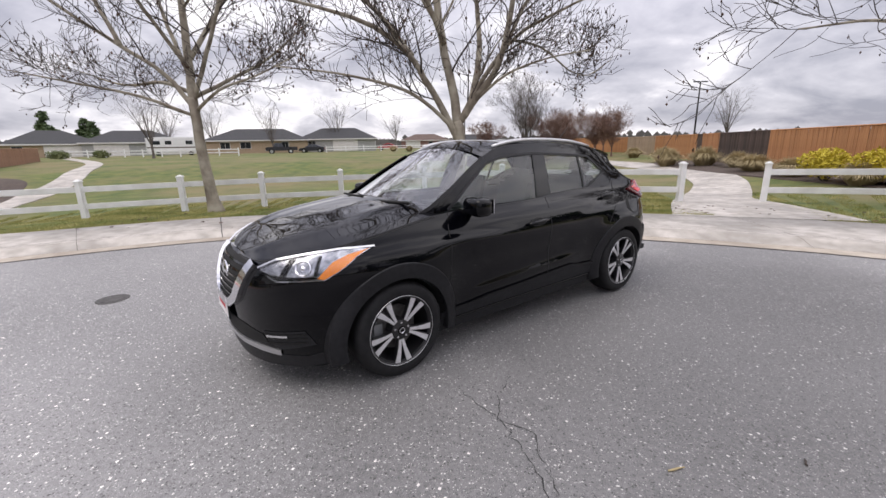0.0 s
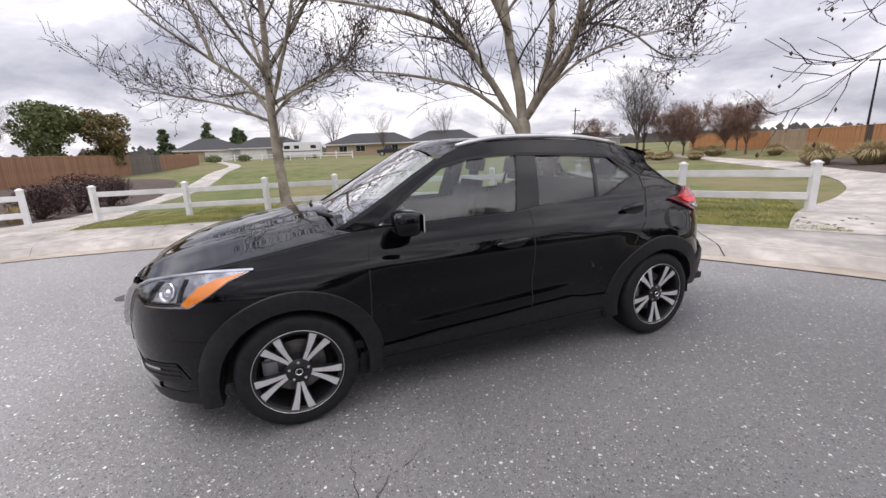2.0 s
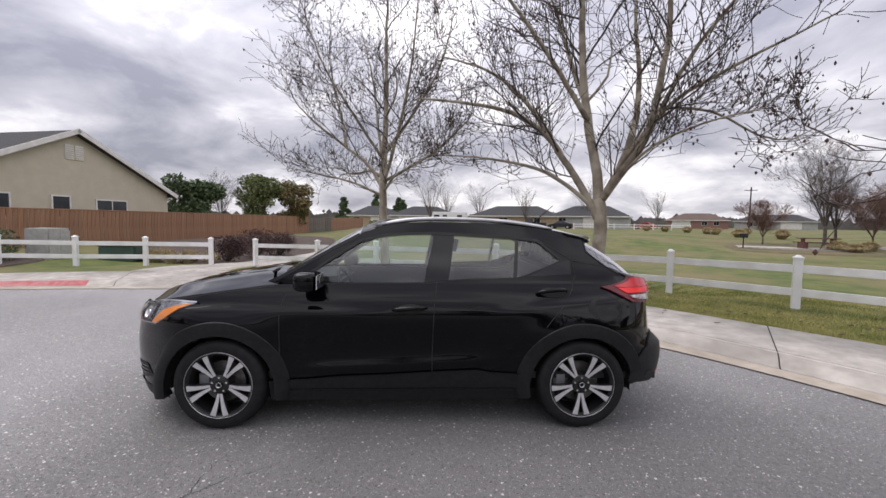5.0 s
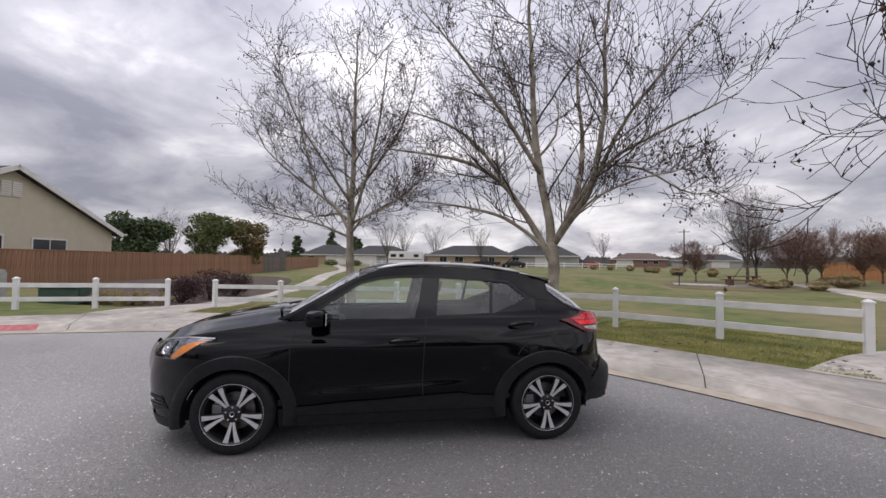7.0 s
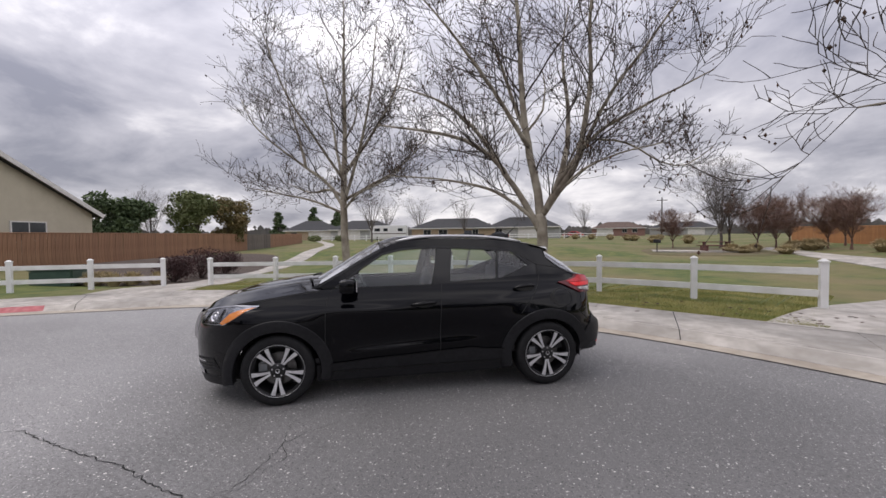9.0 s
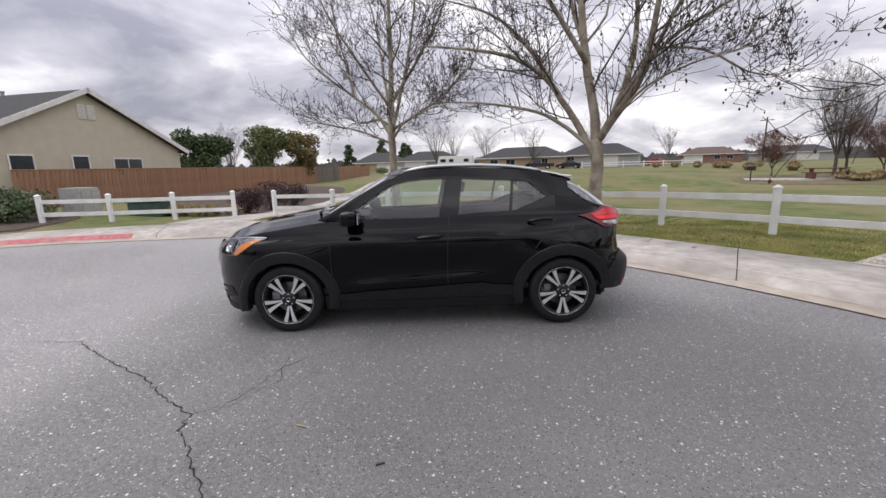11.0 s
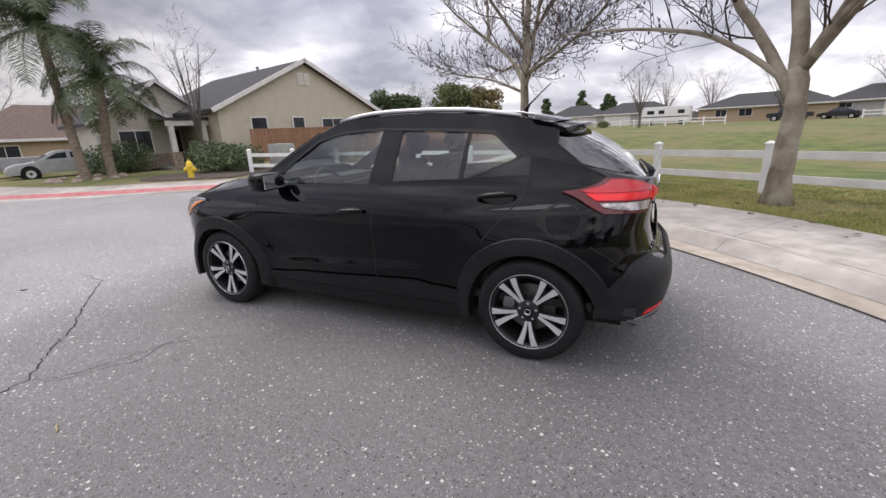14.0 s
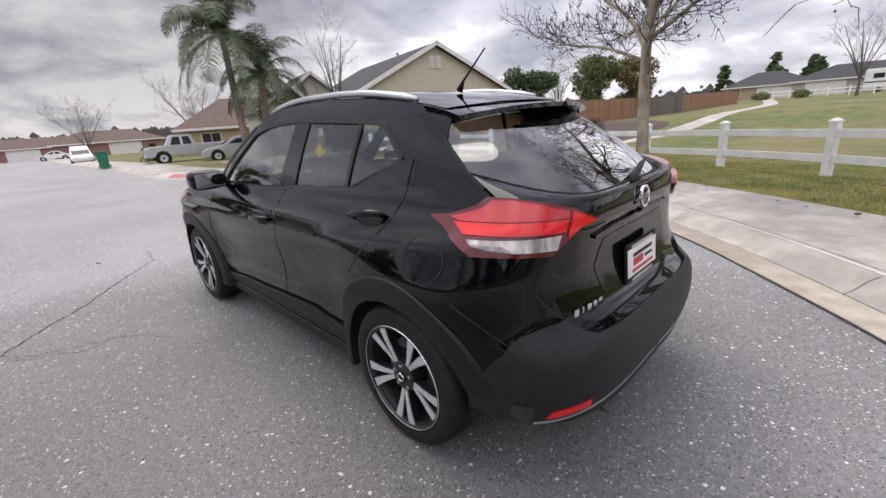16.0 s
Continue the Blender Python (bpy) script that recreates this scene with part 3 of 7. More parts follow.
# White two-rail fence.
def rail_fence(posts, height=0.93, gap_label=""):
    root = empty("fence", pose(*posts[0], 0), "white vinyl two-rail ranch fence with square capped posts", "fence", "white park fence")
    o = Vector((*posts[0], 0))
    tops = []
    for x, y in posts:
        z = land_z(x, y)
        p = Vector((x, y, z)) - o
        a = math.atan2(posts[-1][1] - posts[0][1], posts[-1][0] - posts[0][0])
        post = part("post", box(0.125, 0.125, height + 0.25, (0, 0, -0.25), 0.006), M_VINYL, root, m=pose(p.x, p.y, p.z, 0, 0, math.degrees(a)))
        cap = bmesh.new()
        r = bmesh.ops.create_cone(cap, segments=4, radius1=0.105, radius2=0.03, depth=0.045, cap_ends=True)
        bmesh.ops.rotate(cap, cent=(0, 0, 0), matrix=Matrix.Rotation(radians(45), 3, "Z"), verts=cap.verts[:])
        box(0.15, 0.15, 0.02, (0, 0, -0.04), 0, cap)
        part("cap", cap, M_VINYL, post, m=pose(0, 0, height + 0.025))
        tops.append(p)
    for a, b in zip(tops, tops[1:]):
        for h in (height - 0.20, height - 0.62):
            d = b - a
            ang, pit = math.atan2(d.y, d.x), math.atan2(d.z, math.hypot(d.x, d.y))
            part("rail", box(d.length - 0.10, 0.04, 0.135, (d.length / 2, 0, -0.0675), 0.006), M_VINYL, root, m=Matrix.Translation((a.x, a.y, a.z + h)) @ Matrix.Rotation(ang, 4, "Z") @ Matrix.Rotation(-pit, 4, "Y"))
    return root


rail_fence([(5.8, 10.0), (3.74, 10.6), (1.68, 11.3), (-0.42, 11.5), (-2.75, 11.65), (-4.85, 11.45), (-6.75, 10.95), (-8.85, 10.3), (-10.75, 9.2)])
rail_fence([(-11.55, 8.1), (-12.95, 6.72), (-14.3, 5.3), (-15.6, 3.8)])
rail_fence([(7.7, 9.8), (9.7, 8.7), (11.4, 7.3)])


# Trees with bare branches.
def bare_tree(name, at, limbs, label, seed, height, trunk_r, depth=4, spread=0.5, twig_n=1.0, seeds=0.0, m_bark=None, m_twig=None, trunk_n=16):
    """limbs: main axes as lists of points with a start radius; the rest grows from them at random."""
    rng = random.Random(seed)
    root = empty(name, pose(*at), label, "tree")
    thick, thin = ([], []), ([], [])
    tips = []

    def grow(p, d, length, r, level):
        n = 6 if level < 3 else 4
        pts, rad = [p], [r]
        q, dd = p.copy(), d.copy()
        for k in range(n):
            dd = (dd + Vector((rng.gauss(0, 0.15), rng.gauss(0, 0.15), rng.gauss(0.055 if level < 4 else 0.02, 0.12)))).normalized()
            q = q + dd * (length / n)
            pts.append(q.copy())
            rad.append(max(0.0048, r * (1 - 0.62 * (k + 1) / n)))
        out = thick if r > 0.03 else thin
        tube_data(pts, rad, 6 if r > 0.03 else (5 if r > 0.012 else 3), *out)
        children(pts, rad, length, level)

    def children(pts, rad, length, level):
        if level >= depth:
            tips.extend((pts[-1], pts[len(pts) // 2]))
            return
        count = max(2, round((13 if level == 1 else 5.4 if level == 2 else 3.2) * twig_n * rng.uniform(0.75, 1.2)))
        for k in range(count):
            t = rng.uniform(0.10, 1.0) if k else 1.0
            f = t * (len(pts) - 1)
            i = min(int(f), len(pts) - 2)
            p = pts[i].lerp(pts[i + 1], f - i)
            d = (pts[i + 1] - pts[i]).normalized()
            side = Vector((rng.gauss(0, 1), rng.gauss(0, 1), rng.gauss(0.25, 0.5)))
            side = (side - d * side.dot(d)).normalized()
            nd = (d * rng.uniform(0.6, 1.0) + side * rng.uniform(0.5, 1.15) * spread * 1.5 + Vector((0, 0, 0.06))).normalized()
            r = rad[i] * rng.uniform(0.2, 0.42)
            grow(p, nd, length * rng.uniform(0.42, 0.74) * (1.15 - 0.3 * t), max(r, 0.0072), level + 1)

    for pts, r0, r1 in limbs:
        line = curve([tuple(p) for p in pts], 0.25)
        n = len(line)
        rad = [r0 + (r1 - r0) * k / (n - 1) for k in range(n)]
        if r0 >= trunk_r * 0.8:
            rad = [r * (1 + 0.6 * math.exp(-max(0.0, p.z) / 0.16)) for r, p in zip(rad, line)]
        wob = [p + Vector((rng.gauss(0, 0.006), rng.gauss(0, 0.006), 0)) for p in line]
        tube_data(wob, rad, trunk_n, *thick)
        if r0 < trunk_r * 0.8:
            step = wob[::max(1, n // 8)]
            children(step, rad[::max(1, n // 8)], sum((b - a).length for a, b in zip(step, step[1:])) * 0.50, 1)
    part("trunk", pymesh("trunk", *thick, m_bark or M_BARK, True), None, root)
    if thin[0]:
        tagged(part("twig_mass", pymesh("twig_mass", *thin, m_twig or M_TWIG, False), None, root), kind="stuff")
    if seeds:
        verts, faces = [], []
        for p in tips:
            if rng.random() < seeds:
                s = rng.uniform(0.013, 0.027)
                c = p - Vector((rng.gauss(0, 0.02), rng.gauss(0, 0.02), rng.uniform(0.02, 0.10)))
                b = len(verts)
                for v in ((1, 0, 0), (-1, 0, 0), (0, 1, 0), (0, -1, 0), (0, 0, 1.5), (0, 0, -1.5)):
                    verts.append((c.x + v[0] * s * rng.uniform(0.6, 1.3), c.y + v[1] * s * rng.uniform(0.6, 1.3), c.z + v[2] * s))
                for f in ((0, 2, 4), (2, 1, 4), (1, 3, 4), (3, 0, 4), (2, 0, 5), (1, 2, 5), (3, 1, 5), (0, 3, 5)):
                    faces.append(tuple(b + k for k in f))
        tagged(part("dry_fruit", pymesh("dry_fruit", verts, faces, M_SEED), None, root, "dark dry seed balls and curled leaves"), kind="stuff")
    return root


# The big forked sycamore by the fence.
bare_tree("sycamore_tree", (0.45, 10.0, land_z(0.45, 10.0)), [
    ([(0.02, 0, -0.1), (0.0, 0, 0.25), (0.02, 0, 0.9), (0.03, 0, 1.55), (-0.02, 0, 1.95)], 0.155, 0.122),
    ([(0.0, 0, 1.75), (-0.12, 0.05, 2.7), (-0.35, 0.1, 3.7), (-0.50, 0.1, 5.1), (-0.58, 0.2, 6.5), (-0.66, 0.2, 7.8), (-0.5, 0.2, 9.2)], 0.112, 0.02),
    ([(0.0, 0, 1.5), (-0.35, -0.1, 2.2), (-0.75, -0.25, 2.85), (-1.1, -0.4, 3.35), (-1.75, -0.6, 3.8), (-2.6, -0.9, 4.05), (-3.9, -1.2, 4.3)], 0.085, 0.02),
    ([(-1.0, -0.3, 3.3), (-1.8, 0.0, 4.3), (-2.9, 0.3, 5.2), (-4.4, 0.5, 5.9)], 0.06, 0.015),
    ([(0.02, 0, 1.9), (0.45, -0.1, 2.5), (0.85, -0.25, 3.05), (1.05, -0.4, 3.8), (1.2, -0.5, 4.9), (1.2, -0.6, 6.2), (1.4, -0.6, 7.6)], 0.085, 0.015),
    ([(0.02, 0, 1.9), (0.6, -0.1, 2.9), (1.3, -0.2, 3.7), (2.3, -0.25, 4.2), (3.5, -0.3, 4.7)], 0.065, 0.012),
    ([(0.8, -0.1, 3.0), (1.5, -0.2, 4.4), (2.4, -0.2, 5.6), (3.3, -0.2, 6.8)], 0.05, 0.012),
    ([(0.3, 0, 2.35), (0.5, 0.4, 3.3), (0.5, 0.9, 4.6), (0.3, 1.3, 6.2), (0.4, 1.6, 7.6)], 0.08, 0.015),
    ([(1.2, -0.2, 3.6), (1.9, 0.1, 3.5), (2.6, 0.3, 3.05), (3.1, 0.4, 2.95), (3.6, 0.4, 3.3)], 0.03, 0.008),
    ([(-0.35, 0.1, 3.9), (-0.9, 0.8, 5.0), (-1.4, 1.2, 6.3), (-2.0, 1.4, 7.9)], 0.07, 0.015),
    ([(-0.3, 0.0, 3.6), (-0.9, -0.9, 4.8), (-1.5, -1.6, 5.8), (-2.4, -2.2, 7.0)], 0.06, 0.012),
    ([(0.0, 0, 1.7), (-1.0, -0.45, 2.5), (-2.3, -0.8, 2.85), (-3.7, -1.1, 3.0)], 0.05, 0.01),
    ([(0.3, 0, 2.3), (1.0, -0.5, 2.85), (1.8, -0.9, 3.1), (2.6, -1.1, 3.2)], 0.035, 0.01),
], "bare forked sycamore with mottled pale bark and dry seed balls", 11, 9, 0.155, depth=4, spread=0.66, twig_n=1.08, seeds=0.26)
bare_tree("sycamore_tree", (-5.53, 9.95, land_z(-5.53, 9.95)), [
    ([(0.15, 0, -0.1), (0.10, 0, 0.3), (0.02, 0, 1.2), (0.0, 0, 2.0), (-0.02, 0, 2.6)], 0.135, 0.10),
    ([(-0.02, 0, 2.4), (0.0, 0.05, 3.6), (0.0, 0.1, 5.0), (0.0, 0.1, 6.6), (0.05, 0.1, 8.6)], 0.10, 0.015),
    ([(0, 0, 2.35), (-0.5, -0.1, 3.1), (-1.3, -0.3, 3.7), (-2.2, -0.6, 4.4), (-2.9, -0.8, 5.1), (-3.3, -0.9, 5.9)], 0.055, 0.012),
    ([(0, 0, 2.5), (0.4, -0.1, 3.3), (0.9, -0.3, 4.2), (1.4, -0.5, 5.5), (1.7, -0.6, 7.2)], 0.055, 0.012),
    ([(0, 0, 3.0), (-0.6, 0.4, 4.4), (-1.2, 0.8, 5.9), (-1.9, 1.0, 7.6)], 0.05, 0.012),
    ([(0, 0, 3.2), (-0.4, -0.8, 4.4), (-0.8, -1.5, 5.6), (-1.1, -2.0, 7.2)], 0.045, 0.012),
    ([(0, 0.05, 3.4), (0.5, 0.7, 4.6), (1.0, 1.3, 6.0), (1.3, 1.6, 7.6)], 0.06, 0.012),
    ([(0, 0, 2.7), (-0.9, 0.4, 3.0), (-2.0, 0.7, 3.0), (-3.3, 1.0, 3.4)], 0.05, 0.01),
    ([(0, 0, 2.6), (0.7, 0.3, 3.0), (1.6, 0.5, 3.5), (2.6, 0.6, 4.3)], 0.05, 0.01),
    ([(-1.2, -0.3, 3.65), (-2.0, 0.2, 4.8), (-2.7, 0.5, 6.0), (-3.1, 0.7, 7.4)], 0.05, 0.01),
    ([(0, 0, 2.2), (-0.9, -0.4, 2.6), (-2.0, -0.7, 2.85), (-3.2, -0.9, 3.1)], 0.04, 0.01),
    ([(0, 0, 2.3), (0.8, -0.4, 2.7), (1.7, -0.6, 2.95), (2.6, -0.7, 3.3)], 0.04, 0.01),
], "slender bare sycamore with pale bark and dry seed balls", 23, 8.5, 0.135, depth=4, spread=0.66, twig_n=1.08, seeds=0.26)
bare_tree("sycamore_tree", (9.6, 7.2, land_z(9.6, 7.2)), [
    ([(0, 0, -0.1), (0, 0, 1.0), (0.05, 0, 2.2)], 0.19, 0.14),
    ([(0.05, 0, 2.1), (0.1, 0, 4.0), (0.1, 0.1, 6.0), (0, 0, 8.2)], 0.11, 0.015),
    ([(0.05, 0, 1.9), (-1.5, -0.4, 2.7), (-3.2, -0.8, 3.0), (-4.7, -1.1, 2.85)], 0.05, 0.01),
    ([(0.05, 0, 2.2), (-1.4, -0.3, 3.2), (-3.1, -0.7, 3.9), (-4.8, -1.0, 4.4)], 0.06, 0.01),
    ([(0.05, 0, 2.6), (-1.0, 0.0, 4.2), (-2.6, -0.3, 5.4), (-4.3, -0.5, 6.2)], 0.06, 0.01),
    ([(0.05, 0, 2.6), (0.8, 0.3, 4.2), (1.6, 0.4, 5.8), (2.1, 0.4, 7.0)], 0.06, 0.01),
    ([(0.05, 0, 2.5), (0.2, 0.9, 4.0), (0.2, 1.6, 5.4), (0.1, 2.1, 7.0)], 0.06, 0.01),
], "bare sycamore with drooping seed balls beside the footpath", 31, 8, 0.19, depth=4, spread=0.66, twig_n=1.1, seeds=0.24)
# The car. Its own axes: x ahead, y to its left, z up, origin on the road at mid-wheelbase.
M_PAINT = mat("black_car_paint", (0.0012, 0.0013, 0.0022), (0.0016, 0.0017, 0.0030), 3, 0.3, coat=1.0, spec=0.0)
M_PAINT.node_tree.nodes["Principled BSDF"].inputs["Coat IOR"].default_value = 1.55
M_PAINT.node_tree.nodes["Principled BSDF"].inputs["Coat Roughness"].default_value = 0.015
pn = M_PAINT.node_tree
lw, lr = pn.nodes.new("ShaderNodeLayerWeight"), pn.nodes.new("ShaderNodeMapRange")
lw.inputs[0].default_value = 0.5
lr.inputs[1].default_value, lr.inputs[2].default_value, lr.inputs[3].default_value, lr.inputs[4].default_value = 0.12, 0.60, 0.44, 1.0
pn.links.new(lw.outputs["Facing"], lr.inputs[0])
pn.links.new(lr.outputs[0], pn.nodes["Principled BSDF"].inputs["Coat Weight"])
M_PIANO = mat("gloss_black_trim", (0.004, 0.004, 0.0045), (0.006, 0.006, 0.006), 3, 0.10, spec=0.4)
M_CLAD = mat("black_grained_plastic", (0.010, 0.010, 0.0115), (0.016, 0.016, 0.018), 30, 0.48, 0.08, bscale=400, spec=0.32)
M_RUBBER = mat("tyre_rubber", (0.008, 0.008, 0.009), (0.014, 0.014, 0.015), 20, 0.62, 0.1, spec=0.25)
M_ALLOY = mat("machined_alloy", (0.60, 0.60, 0.61), (0.70, 0.70, 0.71), 40, 0.32, metal=0.55)
M_RIMBLACK = mat("black_rim_paint", (0.010, 0.010, 0.011), (0.014, 0.014, 0.015), 8, 0.3)
M_CHROME = mat("chrome", (0.75, 0.75, 0.77), (0.8, 0.8, 0.82), 4, 0.09, metal=1.0)
M_SILVER = mat("satin_silver", (0.52, 0.52, 0.53), (0.60, 0.60, 0.61), 6, 0.32, metal=0.85)
M_DARK = mat("dark_cavity", (0.006, 0.006, 0.006), (0.012, 0.012, 0.012), 10, 0.8)
M_SEAT = mat("dark_seat_cloth", (0.035, 0.035, 0.037), (0.055, 0.055, 0.058), 60, 0.9, 0.3)
M_DASH = mat("dark_dash_plastic", (0.014, 0.014, 0.015), (0.022, 0.022, 0.024), 20, 0.6)
M_RED = mat("red_lens", (0.58, 0.006, 0.010), (0.74, 0.012, 0.014), 16, 0.2, coat=0.6, spec=0.3, stretch=(0.4, 0.4, 3))
M_REDTOP = mat("red_upper_lens", (0.40, 0.008, 0.014), (0.48, 0.011, 0.018), 8, 0.18, coat=0.8, spec=0.4)
M_DKRED = mat("dark_red_lens", (0.085, 0.003, 0.006), (0.13, 0.005, 0.009), 5, 0.2, coat=0.6, spec=0.3)
M_CLEARL = mat("clear_reversing_lens", (0.22, 0.20, 0.20), (0.66, 0.62, 0.61), 30, 0.15, stretch=(1, 1, 0.25), coat=1.0)
M_AMBER = mat("amber_lens", (0.80, 0.22, 0.015), (0.88, 0.28, 0.02), 30, 0.15, coat=1.0)
M_LAMPIN = mat("lamp_reflector", (0.30, 0.31, 0.33), (0.62, 0.63, 0.65), 26, 0.16, metal=0.9)
M_PLATE = mat("white_paper", (0.72, 0.70, 0.70), (0.80, 0.78, 0.78), 6, 0.7)
M_INK = mat("red_ink", (0.45, 0.06, 0.07), (0.5, 0.08, 0.09), 6, 0.7)
M_DISC = mat("brake_disc", (0.12, 0.115, 0.11), (0.19, 0.185, 0.18), 30, 0.4, metal=0.8)
G_SIDE = glass("side_glass", (0.84, 0.92, 0.89), 2.5)
G_REAR = glass("privacy_glass", (0.76, 0.81, 0.81), 2.3)
G_GATE = glass("tailgate_glass", (0.55, 0.60, 0.60), 3.8)
M_ARCH = mat("black_arch_plastic", (0.009, 0.009, 0.0105), (0.014, 0.014, 0.016), 30, 0.46, 0.08, bscale=400, spec=0.24)
G_WIND = glass("windscreen_glass", (0.86, 0.94, 0.91), 4.6)
G_LENS = glass("clear_lens", (0.93, 0.93, 0.95), 1.0)



def spline(xs, ys):
    """A smooth line through the points that never overshoots them."""
    n = len(xs)
    h = [xs[k + 1] - xs[k] for k in range(n - 1)]
    d = [(ys[k + 1] - ys[k]) / h[k] for k in range(n - 1)]
    m = [d[0]] + [0.0 if d[k - 1] * d[k] <= 0 else 3 * (h[k - 1] + h[k]) / ((2 * h[k] + h[k - 1]) / d[k - 1] + (h[k] + 2 * h[k - 1]) / d[k]) for k in range(1, n - 1)] + [d[-1]]

    def f(x):
        x = min(max(x, xs[0]), xs[-1])
        k = 0
        while k < n - 2 and x > xs[k + 1]:
            k += 1
        t = (x - xs[k]) / h[k]
        return ys[k] * (1 + 2 * t) * (1 - t) ** 2 + m[k] * h[k] * t * (1 - t) ** 2 + ys[k + 1] * t * t * (3 - 2 * t) + m[k + 1] * h[k] * t * t * (t - 1)
    return f


XKF, LQF, PF = 1.45, 0.95, 2.4
XKR, LQR, PR = -1.35, 1.0, 4.0
S_NOSE, S_TAIL = XKF + LQF, XKR - LQR
Z_W = [0.10, 0.20, 0.30, 0.45, 0.60, 0.72, 0.82, 0.92, 1.00, 1.06, 1.14, 1.3]
W_W = [0.700, 0.745, 0.768, 0.786, 0.799, 0.807, 0.804, 0.780, 0.738, 0.695, 0.66, 0.60]
half_width = spline(Z_W, W_W)


x_front = spline([0.10, 0.174, 0.247, 0.317, 0.41, 0.46, 0.53, 0.64, 0.74, 0.80, 0.86, 0.92, 1.0], [2.10, 2.135, 2.155, 2.170, 2.175, 2.183, 2.186, 2.175, 2.15, 2.12, 2.06, 1.98, 1.84])
x_rear = spline([0.18, 0.24, 0.30, 0.37, 0.43, 0.50, 0.57, 0.61, 0.64, 0.70, 0.85, 0.95, 1.02, 1.07, 1.14, 1.3], [-1.96, -2.005, -2.035, -2.055, -2.068, -2.075, -2.070, -2.045, -2.0, -1.965, -1.94, -1.945, -1.96, -1.95, -1.89, -1.7])


def wrap(s, z, off=0.0):
    """The body's side, from the middle of the tail (s = S_TAIL) round the left to the middle of the nose (S_NOSE), at the height z."""
    w = half_width(z)
    if s > XKF:
        a = min(math.pi / 2, (s - XKF) / LQF * math.pi / 2)
        x = XKF + (x_front(z) - XKF) * max(0, math.sin(a)) ** (2 / PF)
        y = w * max(0, math.cos(a)) ** (2 / PF)
    elif s < XKR:
        a = min(math.pi / 2, (XKR - s) / LQR * math.pi / 2)
        x = XKR + (x_rear(z) - XKR) * max(0, math.sin(a)) ** (2 / PR)
        y = w * max(0, math.cos(a)) ** (2 / PR)
    else:
        x, y = s, w
    k = min(1, y / 0.5)
    band = math.exp(-((z - 0.55) / 0.27) ** 4)
    y += 0.048 * (math.exp(-((x - 1.31) / 0.42) ** 4) + math.exp(-((x + 1.31) / 0.42) ** 4)) * band * k
    # The hollow along the doors, and the fold below it that rises to the rear.
    zl = 0.475 - 0.05 * x
    mid = ss(-0.85, -0.35, x) * (1 - ss(0.5, 0.95, x))
    y -= 0.020 * k * mid * math.exp(-((z - zl - 0.13) / 0.12) ** 2)
    y += 0.010 * k * mid * math.exp(-((z - zl) / (0.022 if z > zl else 0.06)) ** 2)
    # Round haunch over the rear wheel and wing over the front one.
    y += 0.016 * k * math.exp(-((x + 1.35) / 0.42) ** 2) * math.exp(-((z - 0.80) / 0.11) ** 2)
    y += 0.016 * k * math.exp(-((x - 1.28) / 0.40) ** 2) * math.exp(-((z - 0.775) / 0.07) ** 2)
    # Creases: along the front wing and door, and over the rear haunch.
    zf = 0.868 - 0.06 * ((x - 1.25) / 0.6) ** 2 if x > 1.25 else 0.868 - 0.030 * (1.25 - x)
    zr = 0.925 - 0.10 * (x + 1.3)
    for zc, wgt in ((zf, ss(-0.1, 0.7, x) * (1 - ss(1.5, 1.8, x))), (zr, (1 - ss(-1.0, -0.55, x)) * ss(-1.85, -1.6, x))):
        d = z - zc
        y += 0.016 * wgt * k * math.exp(-(d / (0.028 if d > 0 else 0.075)) ** 2)
    p = Vector((x, y, z))
    if off:
        e = 0.004
        du = wrap(s + e, z) - wrap(s - e, z)
        dv = wrap(s, z + e) - wrap(s, z - e)
        n = du.cross(dv)
        if n.length > 1e-12:
            n.normalize()
            if n.dot(Vector((x * 0.3, max(y, 0.001), 0))) < 0:
                n = -n
            p = p + n * off
    return p


def s_from_x(x, z):
    if x > XKF:
        f = min(1, (x - XKF) / (x_front(z) - XKF))
        return XKF + LQF * math.asin(f ** (PF / 2)) / (math.pi / 2)
    if x < XKR:
        f = min(1, (x - XKR) / (x_rear(z) - XKR))
        return XKR - LQR * math.asin(f ** (PR / 2)) / (math.pi / 2)
    return x


def s_front(y, z):
    return XKF + LQF * math.acos(min(1, (y / half_width(z)) ** (PF / 2))) / (math.pi / 2)


def s_rear(y, z):
    return XKR - LQR * math.acos(min(1, (y / half_width(z)) ** (PR / 2))) / (math.pi / 2)


SH_S = [S_TAIL, -1.95, -1.6, -1.25, -0.867, -0.33, -0.136, 0.6, 0.95, 1.2, 1.45, 1.70, 1.95, 2.1, 2.25, S_NOSE]
SH_Z = [1.065, 1.075, 1.105, 1.125, 1.098, 1.077, 1.057, 1.046, 1.035, 1.005, 0.970, 0.930, 0.880, 0.855, 0.846, 0.850]


shoulder = spline(SH_S, SH_Z)


def bottom(s):
    return interp(s, [S_TAIL, -1.75, -1.6, -1.0, 0.95, 1.6, 1.75, S_NOSE], [0.30, 0.325, 0.325, 0.20, 0.20, 0.19, 0.18, 0.18])


